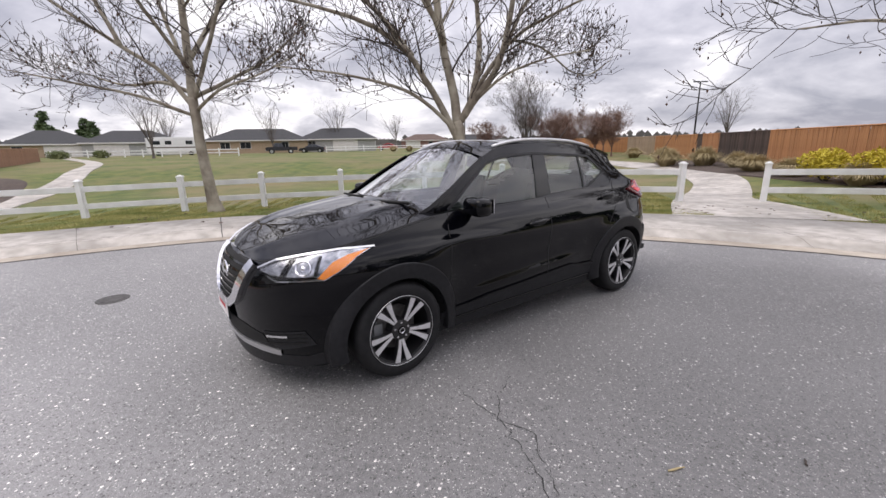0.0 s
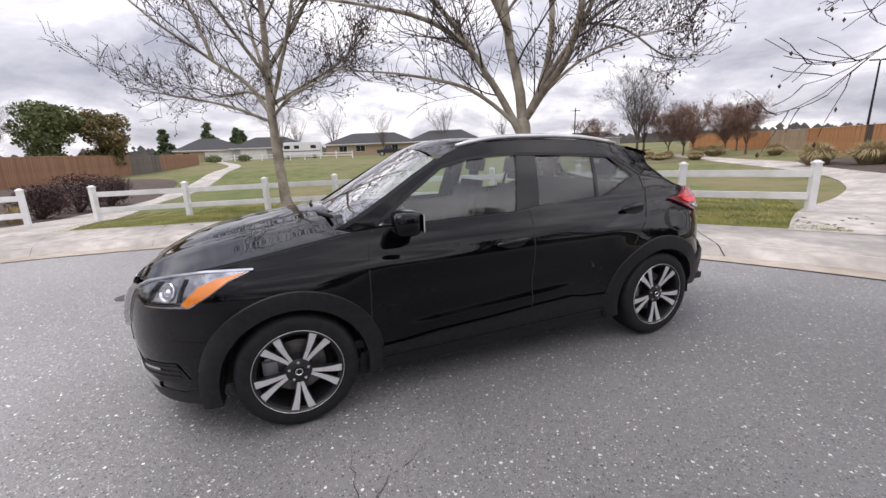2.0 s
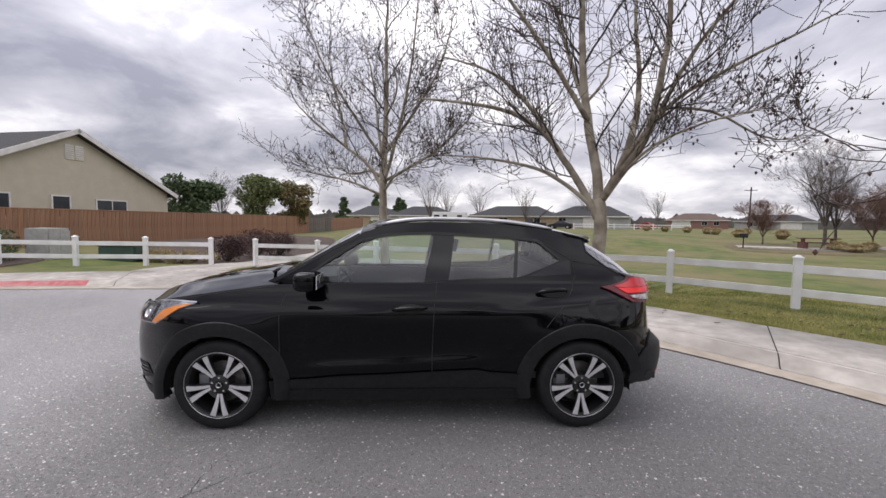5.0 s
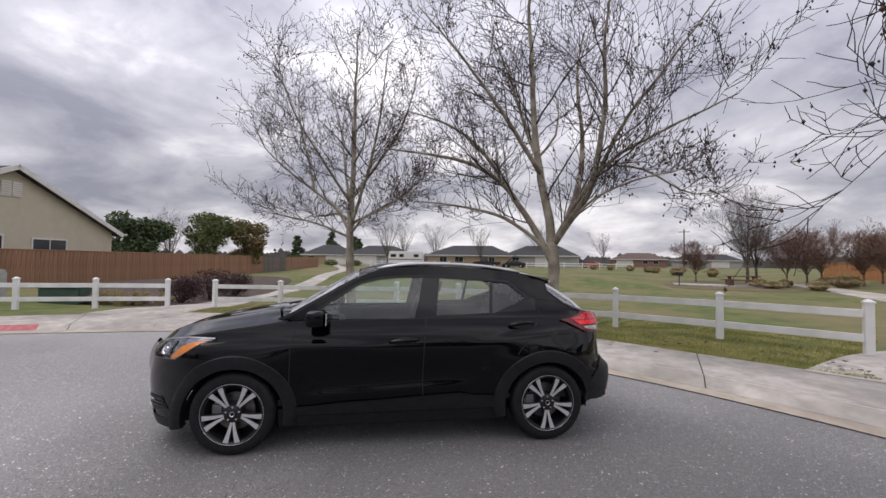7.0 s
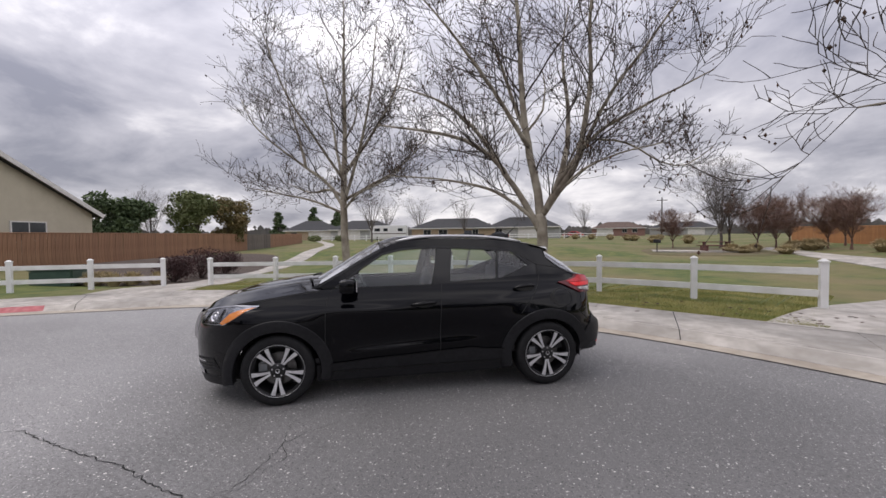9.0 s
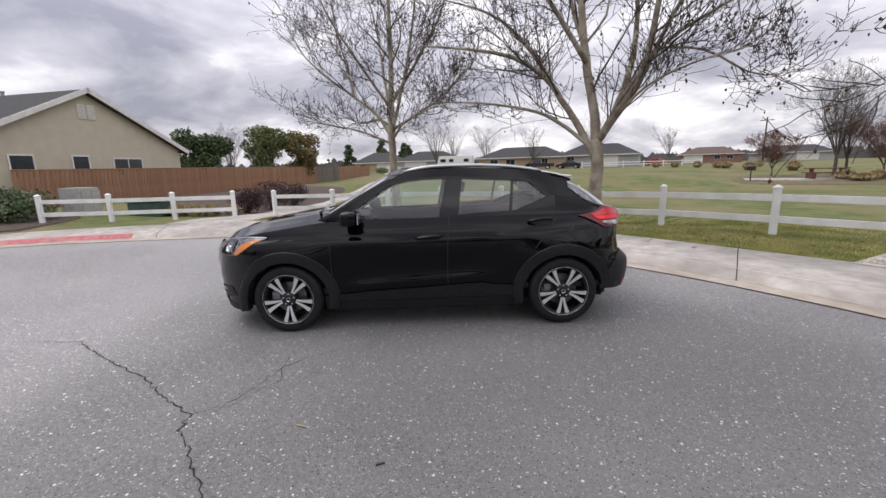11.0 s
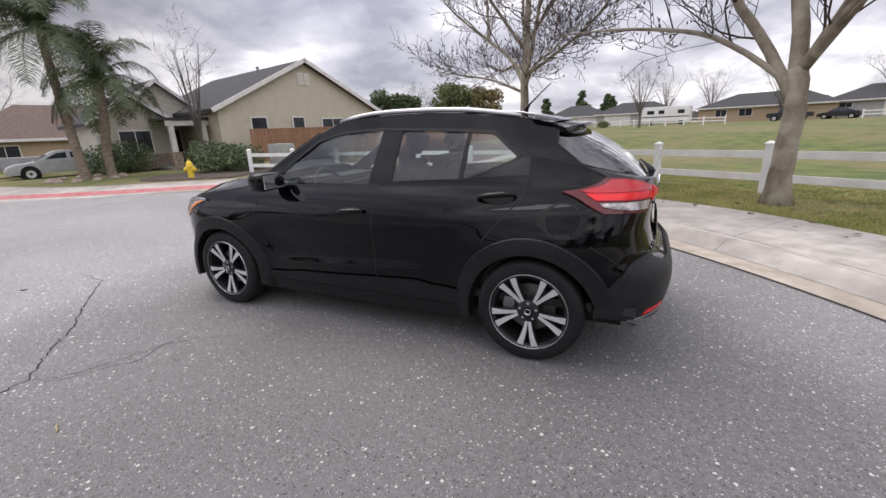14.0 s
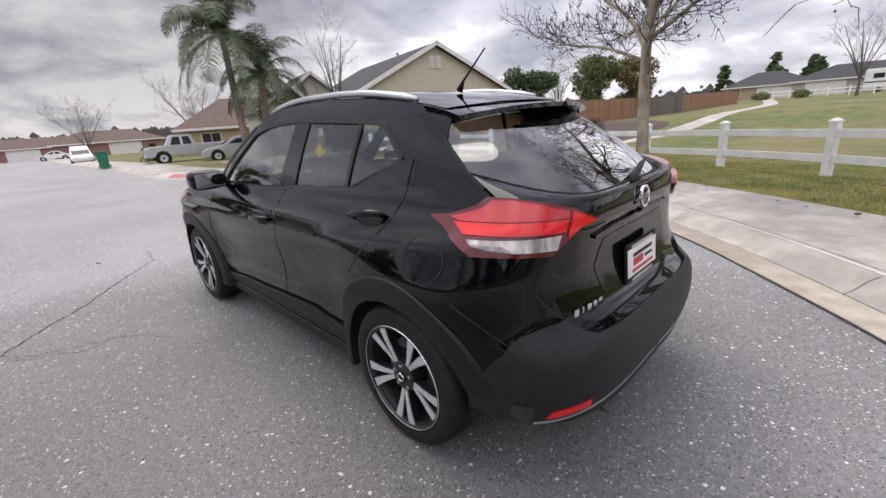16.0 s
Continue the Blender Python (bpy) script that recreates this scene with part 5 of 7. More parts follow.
# Tail lamps.
TL = [(-1.374, 1.033), (-1.434, 1.050), (-1.530, 1.085), (-1.575, 1.108), (-1.69, 1.103), (-1.837, 1.088), (-2.012, 1.061), (-2.174, 1.012), (-2.07, 0.998), (-2.029, 0.961), (-1.968, 0.921), (-1.757, 0.927), (-1.568, 0.930), (-1.465, 0.973)]
for sg, lamp in zip((1, -1), both("tail_lamp", patch(TL, wrap, 0.016, 0.035, 0.02), M_DKRED, car, "dark red tail lamp housing")):
    bits = [("upper_lens", patch([(-1.43, 1.036), (-1.55, 1.072), (-1.60, 1.096), (-1.70, 1.095), (-1.84, 1.078), (-1.985, 1.052), (-1.985, 1.034), (-1.47, 1.026)], wrap, 0.020, 0.035, 0.006), M_REDTOP, "smooth red upper lens"),
            ("light_band", patch([(-1.452, 1.022), (-1.985, 1.030), (-1.985, 0.998), (-1.51, 0.986)], wrap, 0.022, 0.035, 0.006), M_RED, "bright red light band"),
            ("gate_lens", patch([(-2.005, 1.052), (-2.155, 1.013), (-2.07, 1.005), (-2.02, 0.975), (-2.005, 0.99)], wrap, 0.021, 0.035, 0.006), M_RED, "bright red lens"),
            ("reversing_lens", patch([(-1.535, 0.974), (-1.972, 0.988), (-1.982, 0.938), (-1.765, 0.940), (-1.70, 0.962), (-1.55, 0.964)], wrap, 0.021, 0.035, 0.006), M_CLEARL, "clear ribbed reversing lens")]
    for nm, b, mt, lb in bits:
        part(nm, b if sg > 0 else mirrored(b), mt, lamp, lb, True)

# Tailgate: shut lines, handle bar, plate, badges.
both("shut_line", band(dense([(-1.995, 1.055), (-1.968, 0.921), (-1.919, 0.833), (-1.909, 0.796), (-1.938, 0.752), (-2.023, 0.690)]), 0.004, wrap, 0.0016, 0.004), M_DARK, body)
both("plate_recess_brow", band(dense([(S_TAIL, 0.958), (s_rear(0.25, 0.95), 0.952), (s_rear(0.38, 0.93), 0.938)]), 0.006, wrap, 0.012, 0.012), M_PAINT, car)
both("plate_recess", patch([(S_TAIL, 0.92), (s_rear(0.30, 0.9), 0.915), (s_rear(0.36, 0.8), 0.82), (s_rear(0.31, 0.7), 0.69), (S_TAIL, 0.675)], wrap, 0.002, 0.05), M_PIANO, car)
plate = part("number_plate", box(0.012, 0.315, 0.165, (0, 0, -0.0825), 0.004), M_DARK, car, "white paper dealer plate in a black frame", m=pose(-1.972, 0, 0.765, 0, 4, 0))
part("plate_paper", box(0.006, 0.30, 0.115, (-0.006, 0, -0.055), 0.0), M_PLATE, plate)
for k, (yy, zz, ww, hh) in enumerate(((0.0, 0.03, 0.20, 0.014), (0.05, 0.0, 0.10, 0.030), (-0.06, 0.0, 0.08, 0.012), (0.0, -0.035, 0.22, 0.012))):
    part("printed_bar", box(0.003, ww, hh, (-0.0095, yy, zz - hh / 2)), M_INK if k in (1, 3) else M_CLAD, plate)
for k, (yy, zz) in enumerate(((0, 0.068), (0, -0.072))):
    part("frame_lettering", box(0.003, 0.22, 0.012, (-0.0075, yy, zz - 0.006)), M_SILVER, plate)
bm = lathe([(0.046, 0.0), (0.046, 0.006), (0.040, 0.009), (0.035, 0.006), (0.035, 0.0)], 32, "x")
badge = part("rear_badge", bm, M_CHROME, car, "round chrome emblem", True, m=pose(-1.968, 0, 1.022, 0, 184, 0))
part("badge_bar", box(0.010, 0.11, 0.02, (0, 0, -0.010), 0.003), M_CHROME, badge)
for k in range(5):
    a = 0.505 - 0.036 * k
    p = wrap(s_rear(a, 0.688), 0.688, 0.003)
    q = wrap(s_rear(a - 0.02, 0.688), 0.688, 0.003)
    yaw = math.degrees(math.atan2(q.y - p.y, q.x - p.x))
    part("model_badge", box(0.026 if k != 1 else 0.010, 0.006, 0.030, (0, 0, -0.015), 0.002), M_CHROME, car, "small chrome badge block", m=pose(p.x, p.y, p.z, 0, 0, yaw))
tube("rear_wiper", [(-1.935, 0.0, 1.062), (-1.915, -0.02, 1.098), (-1.885, -0.17, 1.115), (-1.845, -0.33, 1.135)], [0.022, 0.018, 0.010, 0.006], M_DARK, 8, car)

def projector(at, towards):
    """A round reflector bowl with a glass bulb in its middle."""
    bm = lathe([(0.050, 0.022), (0.044, 0.024), (0.036, 0.010), (0.022, 0.004), (0.020, 0.016), (0.012, 0.024), (0.0, 0.026)], 28)
    bmesh.ops.transform(bm, matrix=Matrix.Translation(at) @ (towards - at).to_track_quat("Z", "Y").to_matrix().to_4x4(), verts=bm.verts[:])
    return bm


# Head lamps: a dark bowl, reflectors and an amber side lens under clear glass.
HL = [(2.093, 0.806), (2.012, 0.852), (1.855, 0.889), (1.658, 0.916), (1.456, 0.912), (1.55, 0.868), (1.63, 0.799), (1.695, 0.752), (1.795, 0.750), (1.952, 0.742), (2.014, 0.768)]
for sg, lamp in zip((1, -1), both("head_lamp", patch(HL, wrap, 0.004, 0.035, 0.02), M_LAMPIN, car, "clear head lamp with an amber side lens")):
    bits = [("amber_lens", patch([(1.475, 0.908), (1.60, 0.884), (1.675, 0.850), (1.735, 0.765), (1.70, 0.757), (1.632, 0.802), (1.554, 0.869)], wrap, 0.008, 0.035, 0.004), M_AMBER, "amber indicator lens"),
            ("lamp_bezel", patch([(2.07, 0.792), (2.00, 0.782), (1.90, 0.774), (1.76, 0.776), (1.72, 0.766), (1.795, 0.756), (1.952, 0.749), (2.014, 0.772)], wrap, 0.008, 0.035, 0.004), M_PIANO, "gloss black lower bezel"),
            ("lamp_bezel", patch([(1.93, 0.862), (1.895, 0.868), (1.905, 0.778), (1.94, 0.776)], wrap, 0.009, 0.03, 0.004), M_PIANO, ""),
            ("lamp_bezel", patch([(1.765, 0.882), (1.745, 0.886), (1.735, 0.78), (1.755, 0.778)], wrap, 0.009, 0.03, 0.004), M_PIANO, ""),
            ("projector", projector(wrap(1.825, 0.822, -0.012), wrap(1.825, 0.822, 0.03)), M_CHROME, "bright round reflector"),
            ("cover_glass", patch(HL, wrap, 0.020, 0.035), G_LENS, ""),
            ("lamp_brow", band(HL[:5], 0.005, wrap, 0.020, 0.01), M_CHROME, "")]
    for nm, b, mt, lb in bits:
        part(nm, b if sg > 0 else mirrored(b), mt, lamp, lb, True)

# Nose: V-shaped bright grille frame, mesh, badge, lower grille, chin.
both("grille_mesh", patch([(S_NOSE, 0.835), (2.16, 0.825), (2.25, 0.60), (S_NOSE, 0.575)], wrap, 0.004, 0.04), M_DARK, car)
for z in (0.60, 0.64, 0.68, 0.72, 0.76, 0.80):
    both("grille_bar", band(dense([(S_NOSE, z), (2.235 - 0.07 * (z - 0.6) / 0.2, z)], 0.06), 0.006, wrap, 0.012, 0.01), M_PIANO, car)
both("grille_frame", band(dense([(S_NOSE, 0.548), (2.29, 0.556), (2.235, 0.60), (2.15, 0.825)], 0.04), 0.026, wrap, 0.030, 0.028), M_CHROME, car, "bright chrome V-shaped grille frame")
badge = part("front_badge", lathe([(0.070, 0.0), (0.070, 0.01), (0.058, 0.016), (0.050, 0.010), (0.050, 0.0)], 32, "x"), M_CHROME, car, "round chrome emblem", True, m=pose(2.155, 0, 0.715))
part("badge_bar", box(0.012, 0.17, 0.03, (0.008, 0, -0.015), 0.003), M_CHROME, badge)
both("lower_grille", patch([(S_NOSE, 0.46), (2.20, 0.445), (2.06, 0.40), (2.02, 0.345), (2.13, 0.335), (S_NOSE, 0.335)], wrap, 0.003, 0.05), M_DARK, car)
both("fog_recess", patch([(2.05, 0.425), (1.80, 0.44), (1.745, 0.345), (1.95, 0.31), (2.02, 0.345)], wrap, 0.004, 0.05), M_CLAD, car)
for z in (0.350, 0.378, 0.406):
    both("bumper_fin", band(dense([(2.03, z), (1.79, z + 0.012)], 0.05), 0.006, wrap, 0.008, 0.008), M_PIANO, car)
both("fog_trim", band(dense([(2.03, 0.396), (1.90, 0.402)], 0.04), 0.007, wrap, 0.011, 0.008), M_CHROME, car, "small bright bumper strip")
both("chin", patch([(S_NOSE, 0.285), (2.0, 0.275), (1.80, 0.262), (1.66, 0.300), (1.63, 0.26), (1.66, 0.20), (1.8, 0.185), (S_NOSE, 0.185)], wrap, 0.005, 0.05, 0.006), M_CLAD, car)
both("chin_strip", band(dense([(S_NOSE, 0.315), (2.13, 0.308), (1.95, 0.288)], 0.05), 0.018, wrap, 0.010, 0.010), M_SILVER, car, "satin silver chin strip")
plate = part("number_plate", box(0.012, 0.31, 0.16, (0, 0, -0.08), 0.004), M_DARK, car, "white paper dealer plate in a black frame", m=pose(2.20, 0, 0.50))
part("plate_paper", box(0.006, 0.29, 0.125, (0.007, 0, -0.0625)), M_PLATE, plate)
part("printed_bar", box(0.003, 0.20, 0.03, (0.0105, 0, -0.015)), M_INK, plate)

# Door mirrors and handles.
bm = bmesh.new()
bmesh.ops.create_uvsphere(bm, u_segments=20, v_segments=14, radius=1)
for v in bm.verts:
    x, y, z = v.co
    f = lambda t: math.copysign(abs(t) ** 0.55, t)
    v.co = Vector((0.075 * f(x) * (1.0 if x < 0 else 1.15) + 0.02 * y, 0.115 * f(y), 0.066 * f(z) * (1 + 0.12 * y)))
for sg in (1, -1):
    b2 = bm.copy() if sg > 0 else mirrored(bm)
    mir = part("door_mirror", b2, M_PAINT, car, "gloss black door mirror", True, m=pose(0.665, sg * 0.845, 1.083))
    part("mirror_glass", box(0.006, 0.185, 0.098, (-0.072, 0.0, -0.049), 0.002), M_CHROME, mir)
    part("mirror_foot", box(0.075, 0.14, 0.03, (0.01, -sg * 0.12, -0.062), 0.012), M_PIANO, mir)
bm.free()
for x0, z0, x1, z1 in ((0.085, 0.868, -0.160, 0.884), (-0.975, 0.985, -1.205, 1.006)):
    xc, zc = (x0 + x1) / 2, (z0 + z1) / 2
    cup = bmesh.new()
    rows = []
    for r, off in ((1.0, 0.001), (0.86, 0.003), (0.0, -0.012)):
        rows.append([cup.verts.new(wrap(xc + 0.10 * r * math.cos(a) - 0.01, zc + 0.034 * r * math.sin(a), off if off > 0 else 0.0001) + Vector((0, 0.002, 0))) for a in [2 * math.pi * k / 24 for k in range(24)]])
    for a, b in zip(rows, rows[1:]):
        for k in range(24):
            cup.faces.new((a[k], a[(k + 1) % 24], b[(k + 1) % 24], b[k]))
    bmesh.ops.remove_doubles(cup, verts=cup.verts[:], dist=1e-5)
    bmesh.ops.recalc_face_normals(cup, faces=cup.faces[:])
    both("handle_cup", cup, M_DARK, car)
    pts = [wrap(x0 + (x1 - x0) * t, z0 + (z1 - z0) * t, o) for t, o in ((0, 0.004), (0.08, 0.030), (0.3, 0.042), (0.7, 0.042), (0.92, 0.032), (1.0, 0.004))]
    for sg in (1, -1):
        tube("door_handle", [Vector((p.x, sg * p.y, p.z)) for p in pts], [0.010, 0.014, 0.017, 0.017, 0.014, 0.010], M_PAINT, 10, car)

# Wheels.
def wheel(m):
    w = new("wheel")
    w.parent = car
    w.matrix_basis = m
    tyre = lathe([(0.205, 0.09), (0.222, 0.102), (0.262, 0.108), (0.292, 0.103), (0.308, 0.086), (0.314, 0.05), (0.315, 0.0), (0.314, -0.05), (0.308, -0.086), (0.29, -0.104), (0.26, -0.108), (0.222, -0.10), (0.205, -0.09)], 64, "y")
    part("tyre", tyre, M_RUBBER, w, smooth=True)
    for r in (0.035, -0.03):
        part("tread_groove", lathe([(0.3156, r + 0.006), (0.316, r), (0.3156, r - 0.006)], 64, "y"), M_DARK, w)
    rim = lathe([(0.228, 0.098), (0.231, 0.104), (0.226, 0.107), (0.217, 0.100), (0.212, 0.085), (0.195, 0.02), (0.19, -0.08), (0.225, -0.098)], 64, "y")
    part("rim", rim, M_RIMBLACK, w, smooth=True)
    part("rim_edge", lathe([(0.2305, 0.1045), (0.2285, 0.1075), (0.2245, 0.1035)], 64, "y"), M_ALLOY, w, "bright machined rim edge", True)
    part("brake_disc", lathe([(0.02, -0.01), (0.145, -0.01), (0.145, 0.012), (0.02, 0.012)], 48, "y"), M_DISC, w)
    part("brake_caliper", box(0.09, 0.05, 0.13, (0.13, 0.0, -0.065), 0.015), M_STEEL, w)
    part("wheel_back", lathe([(0.0, -0.06), (0.19, -0.06)], 32, "y"), M_DARK, w)
    part("hub", lathe([(0.0, 0.092), (0.05, 0.092), (0.066, 0.085), (0.072, 0.06), (0.072, 0.0)], 40, "y"), M_RIMBLACK, w, smooth=True)
    cap = part("hub_cap", lathe([(0.0, 0.099), (0.020, 0.099), (0.027, 0.096), (0.029, 0.090)], 32, "y"), M_PIANO, w, smooth=True)
    part("cap_ring", lathe([(0.014, 0.0995), (0.016, 0.1015), (0.019, 0.1015), (0.020, 0.0995)], 32, "y"), M_CHROME, cap, smooth=True)
    for k in range(10):
        pair, left = divmod(k, 2)
        a0 = radians(270 + 72 * pair)
        d = radians(11.5) * (1 if left else -1)

        def spoke(dz, grow, y_in, y_out):
            b = bmesh.new()
            vs = []
            for r, half, yy in ((0.055, 0.0075, y_in), (0.12, 0.0110, y_in + (y_out - y_in) * 0.45), (0.17, 0.0150, y_in + (y_out - y_in) * 0.8), (0.2205, 0.0195, y_out)):
                ang = d * (0.55 + 0.45 * (r - 0.05) / 0.17)
                for sd in (1, -1):
                    for t in (0, dz):
                        th = ang + sd * (half + grow) / r
                        vs.append(b.verts.new((r * math.cos(th), yy + t, r * math.sin(th))))
            for i in range(3):
                q = 4 * i
                for f in ((0, 4, 6, 2), (1, 3, 7, 5), (0, 1, 5, 4), (2, 6, 7, 3)):
                    b.faces.new([vs[q + j] for j in f])
            b.faces.new([vs[j] for j in (0, 2, 3, 1)])
            b.faces.new([vs[j] for j in (12, 13, 15, 14)])
            bmesh.ops.recalc_face_normals(b, faces=b.faces[:])
            return b
        rot = Matrix.Rotation(-a0, 4, "Y")
        arm = part("spoke_back", spoke(-0.03, 0.004, 0.078, 0.094), M_RIMBLACK, w, m=rot)
        part("spoke", spoke(-0.004, 0.0, 0.0835, 0.0995), M_ALLOY, w, "machined silver spoke", m=rot)
    for k in range(5):
        a = radians(90 + 72 * k)
        part("wheel_nut", lathe([(0.0, 0.094), (0.008, 0.094), (0.009, 0.085), (0.009, 0.07)], 6, "y"), M_CHROME, w, m=pose(0.05 * math.cos(a), 0, 0.05 * math.sin(a)))
    return w


for x in (1.31, -1.31):
    wheel(pose(x, 0.728, 0.327) @ Matrix.Scale(1.04, 4))
    wheel(pose(x, -0.728, 0.327, 0, 0, 180) @ Matrix.Scale(1.04, 4))

# Cabin inside: seats, dash, wheel, floor.
part("cabin_floor", box(2.9, 1.5, 0.05, (-0.45, 0, 0.35)), M_DASH, car)
for sg in (1, -1):
    part("door_lining", box(2.1, 0.05, 0.62, (-0.15, sg * 0.68, 0.40), 0.02), M_DASH, car)
bm = box(0.45, 1.26, 0.25, (0.82, 0, 0.78), 0.06)
part("dashboard", bm, M_DASH, car, smooth=False)
part("dash_hood", box(0.22, 0.36, 0.09, (0.62, 0.33, 0.98), 0.03), M_DASH, car)
ang = Matrix.Translation((0.50, 0.33, 0.97)) @ Matrix.Rotation(radians(-68), 4, "Y")
bm = lathe([(0.165 + 0.014 * math.cos(t), 0.014 * math.sin(t)) for t in [2 * math.pi * k / 10 for k in range(10)]], 36, "z", True)
sw = part("steering_wheel", bm, M_DASH, car, smooth=True, m=ang)
part("steering_hub", box(0.12, 0.30, 0.03, (0, 0, -0.03), 0.012), M_DASH, sw)


def seat(x, y, w):
    part("seat_base", box(0.50, w, 0.16, (x, y, 0.50), 0.05), M_SEAT, car)
    b = box(0.15, w, 0.62, (0, 0, 0), 0.055)
    part("seat_back", b, M_SEAT, car, m=pose(x - 0.25, y, 0.60, 0, -16, 0))
    part("headrest", box(0.10, 0.26, 0.19, (0, 0, 0), 0.045), M_SEAT, car, m=pose(x - 0.435, y, 1.235, 0, -12, 0))


seat(0.10, 0.33, 0.46)
seat(0.10, -0.33, 0.46)
part("rear_bench", box(0.50, 1.16, 0.16, (-0.72, 0, 0.52), 0.05), M_SEAT, car)
part("rear_backrest", box(0.14, 1.16, 0.58, (0, 0, 0), 0.05), M_SEAT, car, m=pose(-0.98, 0, 0.62, 0, -18, 0))
for y in (0.36, -0.36):
    part("headrest", box(0.10, 0.25, 0.17, (0, 0, 0), 0.045), M_SEAT, car, m=pose(-1.155, y, 1.18, 0, -14, 0))
part("boot_cover", box(0.60, 1.08, 0.03, (-1.50, 0, 0.98), 0.01), M_DASH, car)
bm = box(0.03, 0.22, 0.06, (0, 0, 0), 0.012)
part("rear_view_mirror", bm, M_PIANO, car, m=pose(0.40, 0, 1.37))
# Planting and things beyond the road.
def leaf_cloud(rng, blobs, n, size, droop=0.0, flat=0.6):
    """Many small leaf faces spread over lumpy blobs (centre, radii)."""
    verts, faces = [], []
    tot = sum(r[0] * r[1] * r[2] for _, r in blobs) ** 1.0
    for c, r in blobs:
        k = max(8, int(n * (r[0] * r[1] * r[2]) / tot))
        for _ in range(k):
            d = Vector((rng.gauss(0, 1), rng.gauss(0, 1), rng.gauss(0, 1))).normalized()
            f = rng.random() ** 0.35
            w = 1 + 0.25 * noise.noise(d * 2.3 + Vector(c))
            p = Vector((c[0] + d.x * r[0] * f * w, c[1] + d.y * r[1] * f * w, c[2] + d.z * r[2] * f * w))
            a = Vector((rng.gauss(0, 1), rng.gauss(0, 1), rng.gauss(0, flat))).normalized()
            b = a.cross(Vector((rng.gauss(0, 1), rng.gauss(0, 1), rng.gauss(0, 1)))).normalized()
            s = size * rng.uniform(0.6, 1.4)
            i = len(verts)
            verts += [tuple(p - a * s), tuple(p + b * s * 0.45), tuple(p + a * s), tuple(p - b * s * 0.45)]
            faces.append((i, i + 1, i + 2, i + 3))
    return verts, faces


def shrub(name, at, blobs, material, label, n=2500, size=0.06, seed=1, stems=True):
    rng = random.Random(seed)
    root = empty(name, pose(*at), label, "shrub")
    part("foliage", pymesh("foliage", *leaf_cloud(rng, blobs, n, size), material), None, root)
    if stems:
        verts, faces = [], []
        for c, r in blobs:
            for _ in range(4):
                q = Vector((c[0] + rng.gauss(0, 0.3) * r[0], c[1] + rng.gauss(0, 0.3) * r[1], c[2]))
                tube_data([(0, 0, -0.05), tuple(q * 0.5), tuple(q)], [0.03, 0.02, 0.008], 5, verts, faces)
        part("stem", pymesh("stem", verts, faces, M_TWIG), None, root)
    return root


def leafy_tree(at, height, width, material, label, seed, n=5000, size=0.13, trunk=0.16):
    rng = random.Random(seed)
    root = empty("tree", pose(*at), label, "tree")
    verts, faces = [], []
    tube_data([(0, 0, -0.2), (0.05, 0, height * 0.25), (0, 0.05, height * 0.5), (0.1, 0, height * 0.8)], [trunk, trunk * 0.8, trunk * 0.55, trunk * 0.2], 8, verts, faces)
    blobs = []
    for k in range(22):
        a, h = rng.uniform(0, 6.28), rng.uniform(0.18, 0.92)
        r = width * 0.5 * rng.uniform(0.25, 0.75) * (1.15 - 0.6 * abs(h - 0.5))
        c = (r * math.cos(a), r * math.sin(a), height * h)
        s = width * rng.uniform(0.14, 0.24)
        blobs.append((c, (s, s, s * 0.8)))
        tube_data([(0, 0, height * h * 0.55), tuple(Vector(c) * 0.6 + Vector((0, 0, height * h * 0.35))), c], [trunk * 0.4, trunk * 0.25, 0.02], 5, verts, faces)
    part("trunk", pymesh("trunk", verts, faces, M_BARK, True), None, root)
    part("crown", pymesh("crown", *leaf_cloud(rng, blobs, n, size), material), None, root)
    return root


def far_bare_tree(at, height, spread, label, seed, material=None, depth=4, n=1.0):
    rng = random.Random(seed)
    limbs = [([(0, 0, -0.2), (0.02, 0, height * 0.12), (0, 0, height * 0.22)], 0.02 * height, 0.016 * height)]
    for k in range(7):
        a = 2 * math.pi * k / 7 + rng.uniform(-0.3, 0.3)
        r = spread * rng.uniform(0.45, 1.0) if k else 0.1
        limbs.append(([(0, 0, height * 0.2), (r * 0.25 * math.cos(a), r * 0.25 * math.sin(a), height * 0.42), (r * 0.6 * math.cos(a), r * 0.6 * math.sin(a), height * 0.66), (r * math.cos(a), r * math.sin(a), height * rng.uniform(0.78, 0.98))], 0.009 * height, 0.002 * height))
    return bare_tree("tree", at, limbs, label, seed, height, 0.02 * height, depth=depth, spread=0.6, twig_n=n, m_bark=material or M_FARTWIG, m_twig=material or M_FARTWIG, trunk_n=6)


